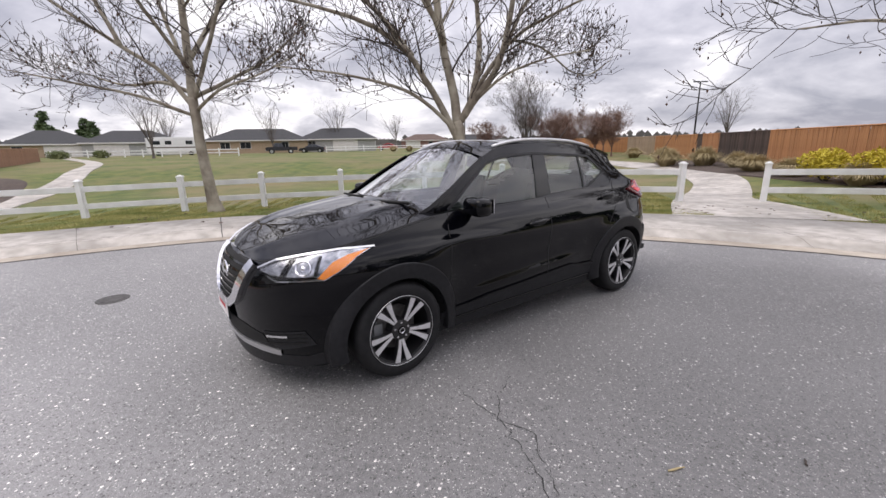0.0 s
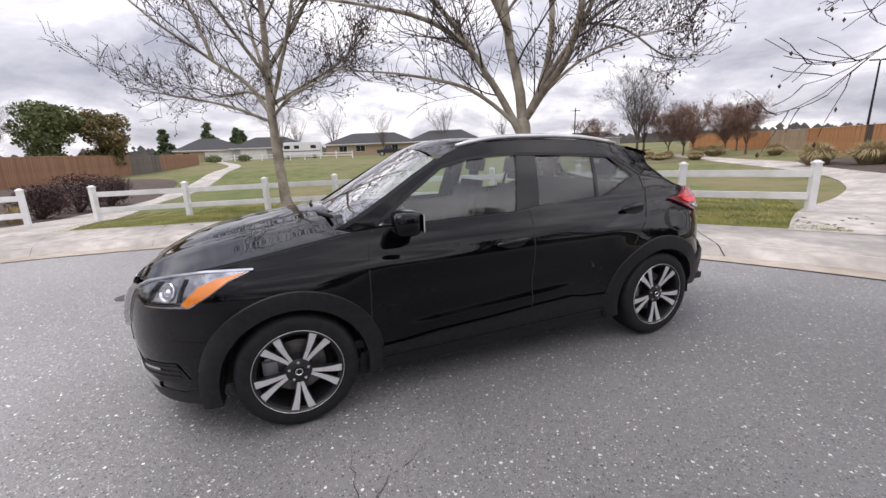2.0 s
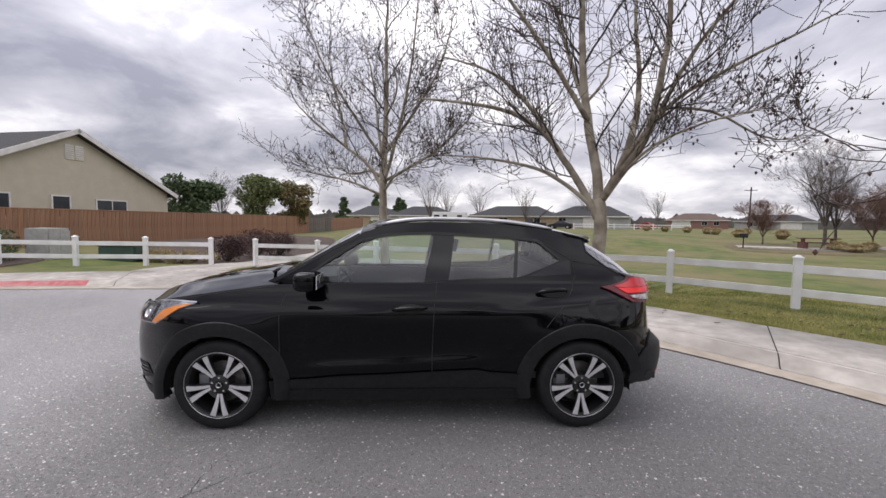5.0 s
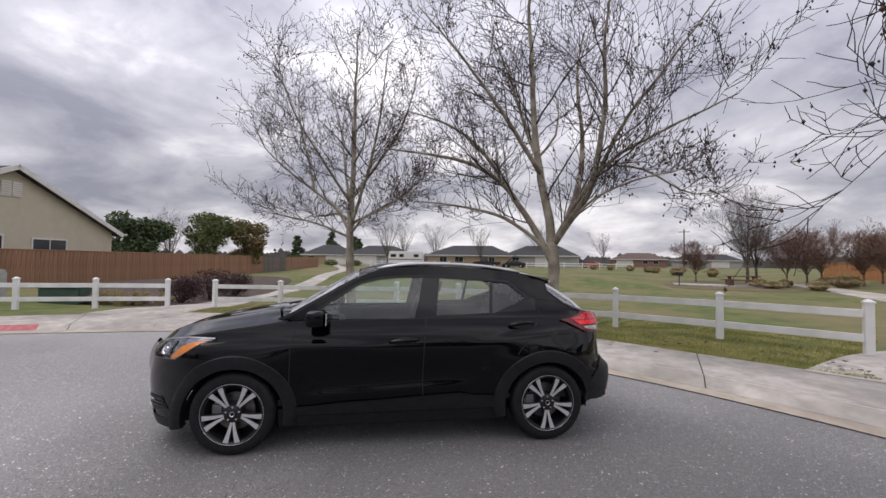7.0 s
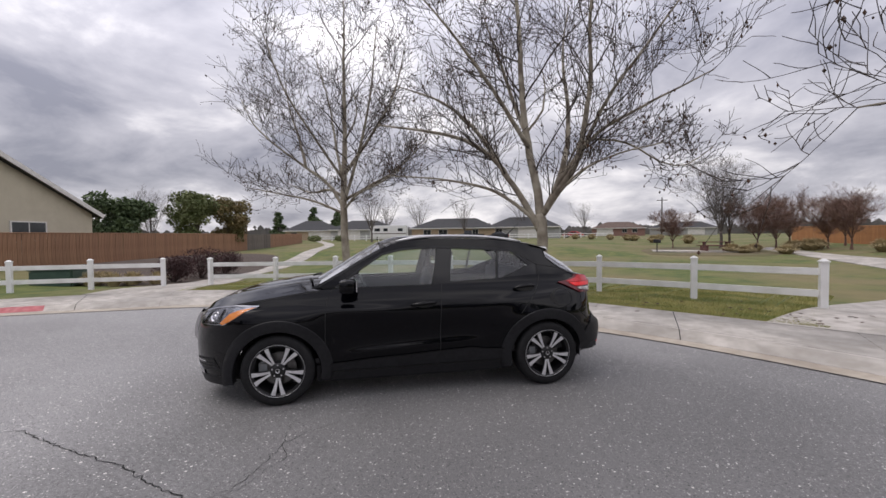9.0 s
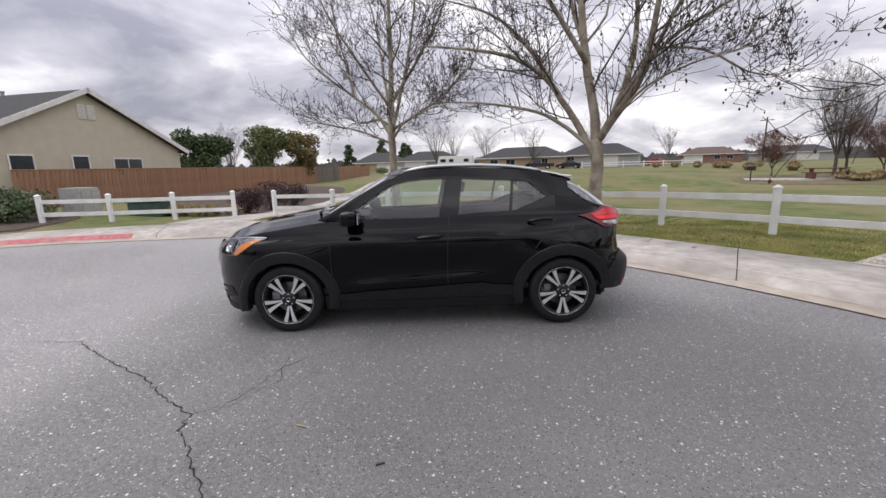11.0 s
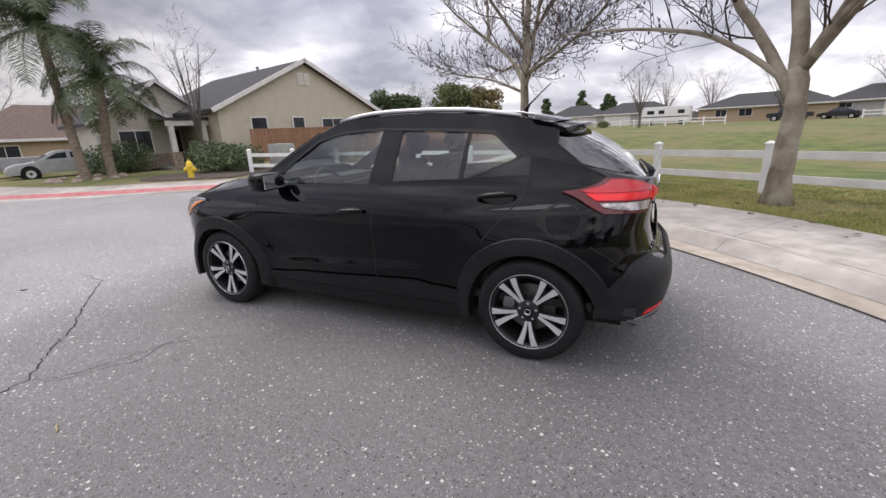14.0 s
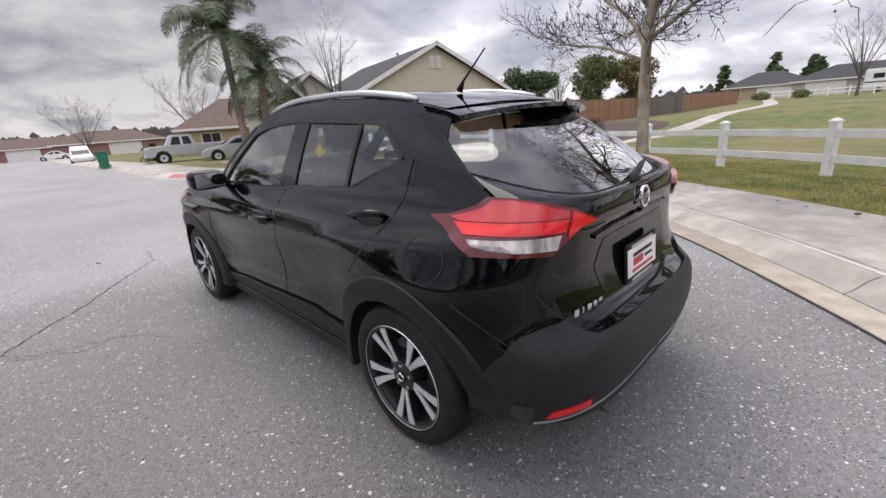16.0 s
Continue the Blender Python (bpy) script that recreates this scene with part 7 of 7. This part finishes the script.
def far_house(at, yaw, L, W, h, rise, wall, roof, label, garage=None, windows=(), chimney=False):
    """A bungalow: its long front looks along its own -y."""
    o = empty("house", pose(*at, 0, 0, yaw), label, "house")
    part("wall", box(L, W, h, (0, 0, -0.3)), wall, o)
    bm = bmesh.new()
    e = 0.5
    a = [bm.verts.new(v) for v in ((-L / 2 - e, -W / 2 - e, h - 0.35), (L / 2 + e, -W / 2 - e, h - 0.35), (L / 2 + e, W / 2 + e, h - 0.35), (-L / 2 - e, W / 2 + e, h - 0.35), (-L / 2 + W / 2.2, 0, h + rise), (L / 2 - W / 2.2, 0, h + rise))]
    for f in ((0, 1, 5, 4), (1, 2, 5), (2, 3, 4, 5), (3, 0, 4), (3, 2, 1, 0)):
        bm.faces.new([a[k] for k in f])
    part("roof", bm, roof, o)
    part("fascia", box(L + 1.0, 0.06, 0.2, (0, -W / 2 - 0.5, h - 0.5)), M_TRIM, o)
    if garage is not None:
        g = part("garage_door", box(4.9, 0.12, 2.15, (garage, -W / 2 - 0.05, -0.05)), M_TRIM, o)
        for k in range(4):
            part("door_panel", box(4.7, 0.04, 0.46, (garage, -W / 2 - 0.12, 0.03 + 0.53 * k)), M_TRIM, g)
    for x, w in windows:
        window(o, pose(x, -W / 2 - 0.02, 0.9, 0, 0, 90), w, 1.1)
    if chimney:
        part("chimney", box(0.7, 0.7, 1.2, (L / 4, 0, h + rise * 0.6)), wall, o)
    return o


M_GREYWALL = mat("grey_wall", (0.33, 0.33, 0.32), (0.40, 0.40, 0.39), 2, 0.9)
M_TANWALL = mat("tan_brick", (0.36, 0.27, 0.18), (0.44, 0.34, 0.24), 4, 0.9)
M_PINKWALL = mat("pink_brick", (0.22, 0.12, 0.10), (0.29, 0.17, 0.145), 4, 0.9)
far_house((-66.3, 74, 0.35), 46, 12.5, 10, 2.7, 2.0, M_TANWALL, M_SHINGLE, "far bungalow with a grey hip roof and white garage door", 1.0, ((-4.5, 1.2),))
far_house((-57, 81, 0.5), 36, 15, 10, 2.7, 1.9, M_GREYWALL, M_SHINGLE, "far grey bungalow with a white garage door", -3.5, ((4, 1.6),))
far_house((-35.5, 86, 0.6), 14, 18, 10, 2.7, 1.9, M_TANWALL, M_SHINGLE, "far tan bungalow with roof solar panels", None, ((-5.5, 1.6), (-2, 1.8), (5, 1.2)))
far_house((-21, 91, 0.7), 8, 15, 9, 2.7, 1.9, M_GREYWALL, M_SHINGLE, "far bungalow with a wide white garage front", 1.5, ((-5, 1.4),))
far_house((-5, 152, 0.8), 2, 16, 10, 2.7, 1.8, M_PINKWALL, M_SHINGLE_BR, "far red-brown bungalow across the park", -4, ((2, 1.4), (5, 1.4)))
far_house((15, 168, 0.8), -4, 20, 10, 2.7, 1.8, M_GREYWALL, M_SHINGLE, "far pale bungalow across the park", 4, ((-3, 1.4), (-6, 1.4)))
far_house((-44.5, -8.8, -0.5), 112, 13, 9, 2.8, 2.4, M_TANWALL, M_SHINGLE_BR, "brown bungalow with a brown shingle roof behind the palms", 3, ((-4, 1.5),))
far_house((-85, -45, -0.9), 122, 16, 9, 2.7, 1.7, M_PINKWALL, M_SHINGLE_BR, "low pink-brown bungalow at the end of the street", 2, ((-5, 1.5),))
far_house((-95, -64, -1.1), 122, 18, 9, 2.7, 1.6, M_PINKWALL, M_SHINGLE_BR, "low brick bungalow with a dark garage far down the street", -2, ((5, 1.5),))
far_house((-60, -14, -0.6), 118, 15, 9, 2.7, 1.7, M_GREYWALL, M_SHINGLE, "grey bungalow further along the street", 2)
rv = empty("motorhome", pose(-44.6, 72.5, 0.5, 0, 0, 24), "white motorhome with dark windows parked by the far fence", "motorhome")
part("body", box(7.5, 2.4, 2.6, (0, 0, 0.45), 0.15), M_CARWHITE, rv)
for x, w in ((-2.3, 1.1), (-0.6, 0.9), (2.4, 1.0)):
    part("window", box(w, 0.05, 0.6, (x, -1.2, 1.85), 0.02), M_WINDOW, rv)
part("stripe", box(7.3, 0.04, 0.16, (0, -1.2, 1.3)), M_SHINGLE_BR, rv)
for x in (-2.2, 2.5):
    part("wheel", lathe([(0.0, 0.1), (0.36, 0.1), (0.38, 0.0), (0.36, -0.1), (0.0, -0.1)], 18, "y"), M_RUBBER, rv, m=pose(x, -1.1, 0.38))
simple_car((-27.5, 75, 0.55), 200, 5.2, 1.9, 1.8, M_CARDARK, "dark pickup truck parked across the park", True)
simple_car((-23, 78, 0.6), 185, 4.5, 1.8, 1.45, M_CARDARK, "dark car parked across the park")
simple_car((-17.5, 99, 0.65), 185, 5.2, 1.9, 1.75, M_CARWHITE, "white pickup truck far across the park", True)
simple_car((-12, 100, 0.65), 180, 4.5, 1.8, 1.45, M_CARRED, "red car far across the park")
rail_fence([(-57, 63), (-54.2, 63), (-51.4, 62.8), (-48.6, 62.6), (-45.8, 62.5), (-43, 62.3), (-40.2, 62.2), (-37.4, 62), (-34.6, 62), (-31.8, 62), (-29, 62)], 1.1)
rail_fence([(-20, 76), (-17.2, 79), (-14.4, 82), (-11.6, 85.5), (-8.8, 88.5), (-6, 91), (-3, 93)], 1.1)

# Trees across the park and behind the houses.
for k, (x, y, h, w) in enumerate(((-38, 57, 8, 4.0), (-45, 86, 9, 4), (-30.5, 79, 7.5, 3.2), (-21, 90, 9.5, 4.5), (-12, 120, 9, 4), (-54, 86, 9, 4.2), (49, 73, 9, 3.4))):
    far_bare_tree((x, y, land_z(x, y)), h, w, "bare winter tree beside far houses", 200 + k, depth=4, n=0.85)
far_bare_tree(on_land(9.3, 46.5), 7.4, 2.7, "tall bare oval tree in the park", 301, depth=5, n=1.0)
far_bare_tree(on_land(10.1, 47.5), 6.2, 2.0, "slim bare tree beside the picnic pad", 302, depth=4, n=0.9)
for k, (x, y, h, w) in enumerate(((5.3, 46.3, 3.3, 3.2), (11.9, 45.5, 3.9, 3.4), (13.3, 45.8, 4.2, 3.6), (17.2, 47.0, 4.0, 3.4), (17.4, 43.0, 4.2, 3.8), (15.3, 50, 4.4, 3.8), (20, 52, 4.4, 4))):
    far_bare_tree(on_land(x, y), h, w * 0.7, "rust-brown twiggy bare crape myrtle tree in the park", 320 + k, M_REDTREE, depth=4, n=1.45)
for k, (x, y, h, w) in enumerate(((-33.0, 16.0, 4.6, 4.0), (-31.6, 17.6, 4.3, 3.4))):
    leafy_tree((x, y, 0.0), h, w, M_LEAF, "dark green citrus tree behind the brown fence", 340 + k, 6500, 0.14)
for k, (x, y, h, w, mt, lb) in enumerate(((-34.2, 24.4, 5.5, 5.0, M_LEAF2, "olive-green tree behind the brown fence"), (-34.0, 27.4, 5.2, 4.4, M_LEAF3, "rust-tinged olive tree behind the brown fence"))):
    leafy_tree((x, y, 0.0), h, w, mt, lb, 350 + k, 9500, 0.14)
far_bare_tree((-35.0, 20.9, 0), 5.4, 1.6, "small bare tree behind the fence", 360, depth=4, n=0.8)
def conifer(at, height, width, label, seed):
    rng = random.Random(seed)
    root = empty("tree", pose(*at), label, "tree")
    verts, faces = [], []
    tube_data([(0, 0, -0.2), (0.05, 0, height * 0.5), (0, 0, height * 0.98)], [0.22, 0.14, 0.02], 7, verts, faces)
    blobs = []
    for k in range(46):
        h = rng.uniform(0.16, 0.98)
        a, r = rng.uniform(0, 6.28), width * 0.5 * (1.02 - h) * rng.uniform(0.45, 1.05)
        c = (r * math.cos(a), r * math.sin(a), height * h - r * 0.15)
        q = width * rng.uniform(0.08, 0.15) * (1.25 - h * 0.7)
        blobs.append((c, (q, q, q * 0.5)))
        tube_data([(0, 0, height * h), c], [0.05, 0.012], 4, verts, faces)
    part("trunk", pymesh("trunk", verts, faces, M_TWIG), None, root)
    part("crown", pymesh("crown", *leaf_cloud(rng, blobs, 5200, 0.36), M_LEAF), None, root)
    return root


for k, (x, y, h, w) in enumerate(((-83, 92, 11, 6.5), (-77, 95, 9.5, 5.5), (-74, 93, 8.5, 5), (-97, 92, 10, 6))):
    conifer((x, y, 0.4), h * 0.85, w * 1.35, "tall dark conifer behind the far houses", 370 + k)
far_bare_tree((-50, -16, -0.5), 7.5, 4.0, "bare brown tree behind the palms", 380, depth=4, n=0.9)
far_bare_tree((-62, -35, -0.7), 7.0, 4.5, "bare spreading tree along the street", 381, depth=4, n=0.8)
palm((-32.8, -13.2, gz(-32.8, -13.2)), [(0, 0, -0.1), (0, 0, 0.5)], "low sago palm beside the driveway", 9, 22, 1.3)

# Across the street, unseen: houses and trees added for panes and paint to mirror.
far_house((27, -9, 0.1), -90, 15, 9, 2.8, 2.2, M_STUCCO, M_SHINGLE, "unseen beige bungalow across the street, added for reflections", 3, ((-4, 1.6),))
far_house((27, -30, 0.1), -90, 15, 9, 2.8, 2.2, M_GREYWALL, M_SHINGLE_BR, "unseen grey bungalow across the street, added for reflections", -3, ((4, 1.6),))
far_house((-12, -31, 0.1), 180, 15, 9, 2.8, 2.2, M_TANWALL, M_SHINGLE_BR, "unseen tan bungalow inside the bend, added for reflections", 3, ((-4, 1.6),))
far_house((-36, -48, -0.2), 215, 15, 9, 2.8, 2.2, M_STUCCO, M_SHINGLE, "unseen beige bungalow inside the bend, added for reflections", -3, ((4, 1.6),))
for k, (x, y, h, w) in enumerate(((17.2, -3.4, 7.5, 6.0), (19.5, -14.0, 7.0, 5.5), (18.5, 3.6, 5.0, 4.5), (-4.5, -22.5, 6.5, 5.0), (-22, -29.5, 7.0, 5.5))):
    leafy_tree((x, y, 0.12), h, w, M_LEAF, "dark evergreen street tree across the road", 390 + k, 4200, 0.17)
for k, (x, y, h, w) in enumerate(((14.8, -7.5, 7.5, 3.0), (15.5, -20.0, 8.0, 3.2), (-0.5, -28.0, 7.5, 3.0), (-14, -23.8, 7.0, 3.0))):
    far_bare_tree((x, y, 0.1), h, w, "bare street tree across the road", 400 + k, depth=4, n=0.8)

# A low rim of distant woods and roofs.
rng = random.Random(77)
verts, faces = [], []
for k in range(2600):
    a = rng.uniform(0, 2 * math.pi)
    r = rng.uniform(260, 380)
    x, y = r * math.cos(a), r * math.sin(a)
    h = rng.uniform(2.5, 6) * (1 + 0.5 * noise.noise(Vector((a * 6, 0, 0))))
    w = rng.uniform(4, 10)
    for _ in range(9):
        p = Vector((x + rng.gauss(0, w * 0.5), y + rng.gauss(0, w * 0.5), max(0, rng.gauss(h * 0.5, h * 0.28))))
        s = rng.uniform(1.0, 2.4)
        u = Vector((-math.sin(a), math.cos(a), 0)) * s
        i = len(verts)
        verts += [tuple(p - u), tuple(p + Vector((0, 0, -s))), tuple(p + u), tuple(p + Vector((0, 0, s)))]
        faces.append((i, i + 1, i + 2, i + 3))
M_WOODS = mat("distant_woods", (0.10, 0.095, 0.09), (0.17, 0.16, 0.15), 0.05, 0.95)
tagged(new("backdrop", pymesh("backdrop", verts, faces, M_WOODS)), "low grey-brown rim of distant woods", "woods", kind="structure")

# Park furniture.
pic = empty("picnic_table", pose(*on_land(8.2, 41.4, 0.08), 0, 0, 12), "brown picnic table on a concrete pad", "picnic table")
M_TABLE = mat("brown_table", (0.11, 0.04, 0.035), (0.16, 0.07, 0.055), 3, 0.8)
part("tabletop", box(2.4, 0.8, 0.06, (0, 0, 0.74), 0.01), M_TABLE, pic)
for sg in (1, -1):
    part("bench", box(2.4, 0.3, 0.05, (0, sg * 0.75, 0.43), 0.01), M_TABLE, pic)
    part("leg", box(0.08, 1.7, 0.42, (sg * 0.85, 0, 0.0), 0.01), M_TABLE, pic)
    part("brace", box(0.08, 0.6, 0.35, (sg * 0.85, 0, 0.40), 0.01), M_TABLE, pic)
pad = tagged(new("pavement", finish("pavement", box(6.4, 3.0, 0.2, (0, 0, -0.08), 0.01), M_CONC)), "pale concrete picnic pad", "pad", kind="structure")
pad.matrix_basis = pose(*on_land(6.6, 41.2), 0, 0, 3)
grill = empty("park_grill", pose(*on_land(3.75, 39.2), 0, 0, 0), "black park barbecue grill on a post", "grill")
part("post", lathe([(0.04, 0), (0.04, 0.85)], 10), M_CARDARK, grill)
part("firebox", box(0.55, 0.4, 0.3, (0, 0, 0.85), 0.02), M_CARDARK, grill)
lamp = empty("street_lamp", pose(37.5, 63, 0.4), "tall twin-headed lamp post beyond the fence", "street lamp")
part("pole", lathe([(0.14, 0), (0.08, 9.2)], 10), M_DARK, lamp)
for sg in (1, -1):
    part("lamp_head", box(0.9, 0.3, 0.14, (sg * 0.55, 0, 9.15), 0.03), M_DARK, lamp)
pole = empty("utility_pole", pose(6.5, 108, 0.6), "wooden utility pole far across the park", "utility pole")
part("pole", lathe([(0.16, 0), (0.11, 9.0)], 10), M_TWIG, pole)
part("crossarm", box(2.2, 0.12, 0.14, (0, 0, 8.3)), M_TWIG, pole)

# Grass clumps and golden shrubs by the cedar fence.
rng = random.Random(21)
for k, (x, y, w, h) in enumerate(((13.9, 25.8, 2.2, 1.15), (14.8, 23.6, 2.2, 1.15), (15.0, 21.2, 1.6, 0.9), (13.9, 18.6, 2.0, 0.85), (13.1, 15.6, 1.5, 0.8), (15.6, 29.5, 2.2, 1.1), (17.4, 38, 2.0, 1.0), (9.2, 40.5, 1.8, 0.85),
         (9.9, 39.6, 1.6, 0.7), (10.9, 41.5, 1.7, 0.8), (12.4, 39.2, 1.9, 0.75), (14.2, 44.5, 2.0, 0.95), (15.1, 44.0, 2.4, 1.1), (16.2, 46, 2.0, 1.0), (12.6, 12.4, 1.6, 0.8), (7.6, 58, 2, 1.2), (-2, 70, 2, 1), (1.5, 66, 2.2, 1),
         (3.9, 60, 2.2, 1.1), (0.5, 68, 2, 1), (5, 72, 2, 1), (-5, 72, 2, 1), (-8, 75, 2, 1))):
    tussock(on_land(x, y), w, h, M_TUSSOCK, "large straw-coloured ornamental grass clump", 500 + k, 1100)
for k, (x, y) in enumerate(((12.6, 13.6), (13.0, 12.2), (12.7, 10.9))):
    shrub("golden_shrub", on_land(x, y), [((0, 0, 0.6), (0.8, 0.8, 0.45)), ((0.4, 0.5, 0.7), (0.6, 0.6, 0.4))], M_GOLD, "golden-yellow shrub in front of the cedar fence", 3000, 0.05, 530 + k)
for k, (x, y) in enumerate(((-52, 59), (-48, 61), (-55.5, 62))):
    shrub("shrub", on_land(x, y), [((0, 0, 0.5), (1.1, 0.9, 0.6))], M_LEAF2, "rounded brown-green shrub beside the far path", 900, 0.12, 550 + k)

# Beds of bark mulch under the hedges.
def bed(points, label, material=None):
    bm = bmesh.new()
    c = Vector((sum(p[0] for p in points) / len(points), sum(p[1] for p in points) / len(points), 0))
    rings = []
    for f in (0.0, 0.35, 0.7, 0.97, 1.0):
        ring = []
        for p in curve(points + [points[0]], 0.6)[:-1]:
            q = c.lerp(Vector((p.x, p.y, 0)), f)
            ring.append(bm.verts.new((q.x, q.y, land_z(q.x, q.y) + (0.05 if f < 1 else -0.05))))
        rings.append(ring)
    for a, b2 in zip(rings, rings[1:]):
        for k in range(len(a)):
            try:
                bm.faces.new((a[k], a[(k + 1) % len(a)], b2[(k + 1) % len(a)], b2[k]))
            except ValueError:
                pass
    return tagged(new("ground", finish("ground", bm, material or M_DIRT, True)), label, "planting bed", kind="structure")


bed([(-13.4, 9.0), (-14.6, 11.2), (-17, 15.5), (-20, 20), (-24, 24), (-28, 20), (-25, 12), (-20.5, 8.5), (-17, 7.4)], "dark bark mulch bed along the brown fence")
bed([(-14.0, 3.0), (-14.9, 1.0), (-16.6, -0.3), (-19.2, 0.8), (-19.5, 3.4), (-17.0, 5.2)], "bare earth and leaf litter round the hydrant and hedge")
bed([(12.4, 9.0), (12.4, 15), (13.0, 21), (14.6, 29), (18, 29), (16, 20), (14, 9.5)], "bark mulch bed along the cedar fence")
bed([(3.2, 36), (7, 35.5), (11, 36.5), (12.5, 41), (11, 47), (5, 48), (2.5, 42)], "bare brown earth round the picnic pad", M_EARTH)

# Grass blades near the road: short turf on both sides of the white fence.
rng = random.Random(99)
verts, faces = [], []
tries = 0
while len(faces) < 150000 and tries < 400000:
    tries += 1
    u = rng.random()
    i = rng.uniform(70, 150)
    k = int(i)
    if k >= len(B_LINE) - 1:
        continue
    p = B_LINE[k].lerp(B_LINE[k + 1], i - k)
    nrm = (B_LINE[k + 1] - B_LINE[k])
    nrm = Vector((-nrm.y, nrm.x, 0)).normalized()
    dist = 0.01 + 6.5 * u ** 1.6
    x, y = p.x + nrm.x * dist, p.y + nrm.y * dist
    if (5.2 < x < 8.6 and abs((x - 5.7) - (y - 7.0) * 0.36) < 1.0) or (abs(x + 10.3 + (y - 7.3) * 0.72) < 0.9 and 6 < y < 11) or x > 12:
        continue
    z = land_z(x, y, dist) + 0.012
    h = rng.uniform(0.012, 0.036) * (0.6 + 0.8 * (0.5 + 0.5 * noise.noise(Vector((x * 0.9, y * 0.9, 4)))))
    a = rng.uniform(0, 6.28)
    w = rng.uniform(0.004, 0.008) * (1 + dist * 0.12)
    j = len(verts)
    lx, ly = rng.gauss(0, 0.02), rng.gauss(0, 0.02)
    verts += [(x - w * math.cos(a), y - w * math.sin(a), z - 0.02), (x + w * math.cos(a), y + w * math.sin(a), z - 0.02), (x + lx, y + ly, z + h)]
    faces.append((j, j + 1, j + 2))
tagged(new("grass", pymesh("grass", verts, faces, M_BLADE)), "short winter turf along the pavement", "grass", kind="stuff")

# Fallen leaves on the verge and a few on the road.
verts, faces = [], []
for k in range(220):
    i = rng.uniform(80, 140)
    q = B_LINE[int(i)]
    nrm = (B_LINE[int(i) + 1] - q)
    nrm = Vector((-nrm.y, nrm.x, 0)).normalized()
    dist = rng.gauss(0.9, 0.7)
    x, y = q.x + nrm.x * dist + rng.gauss(0, 0.3), q.y + nrm.y * dist
    d = back_distance(x, y)
    z = land_z(x, y, max(d, 0)) + (0.035 if d > 0 else 0.03)
    s, a = rng.uniform(0.02, 0.05), rng.uniform(0, 6.28)
    j = len(verts)
    for t in range(5):
        b = a + 2 * math.pi * t / 5
        verts.append((x + s * math.cos(b), y + s * math.sin(b) * 0.7, z + rng.uniform(0, 0.02)))
    faces.append(tuple(range(j, j + 5)))
tagged(new("fallen_leaves", pymesh("fallen_leaves", verts, faces, M_SEED)), "scattered brown fallen leaves on verge and pavement", "leaves", kind="stuff")

# Small things on the road.
M_IRON = mat("worn_iron", (0.05, 0.048, 0.047), (0.09, 0.085, 0.083), 20, 0.7, 0.3)
STICKS = ((1.083, 1.597, 17, 0.09), (1.714, 1.621, 60, 0.05), (1.866, 4.976, 20, 0.06), (-1.9, 0.6, 80, 0.06))
cover = tagged(new("valve_cover", finish("valve_cover", lathe([(0.0, 0.008), (0.11, 0.008), (0.115, 0.003), (0.14, 0.004), (0.15, 0.0), (0.15, -0.02)], 28), M_IRON)), "dark round iron valve cover set in the asphalt", "valve cover", kind="structure")
cover.matrix_basis = pose(-3.45, 4.09, street_z(-3.45, 4.09) + 0.003)
for k, (x, y, a, L) in enumerate(STICKS):
    rng = random.Random(900 + k)
    pts = [(L * (t - 0.5), rng.gauss(0, 0.003), 0.0) for t in (0, 0.3, 0.6, 1.0)]
    ob = tube("twig", pts, [0.004, 0.006, 0.005, 0.003], M_TUSSOCK if k == 0 else M_TWIG, 6)
    tagged(ob, "pale broken twig lying on the asphalt" if k == 0 else "small dark twig lying on the asphalt", "twig", "litter on the road")
    ob.matrix_basis = pose(x, y, street_z(x, y) + 0.007, 0, 0, a)
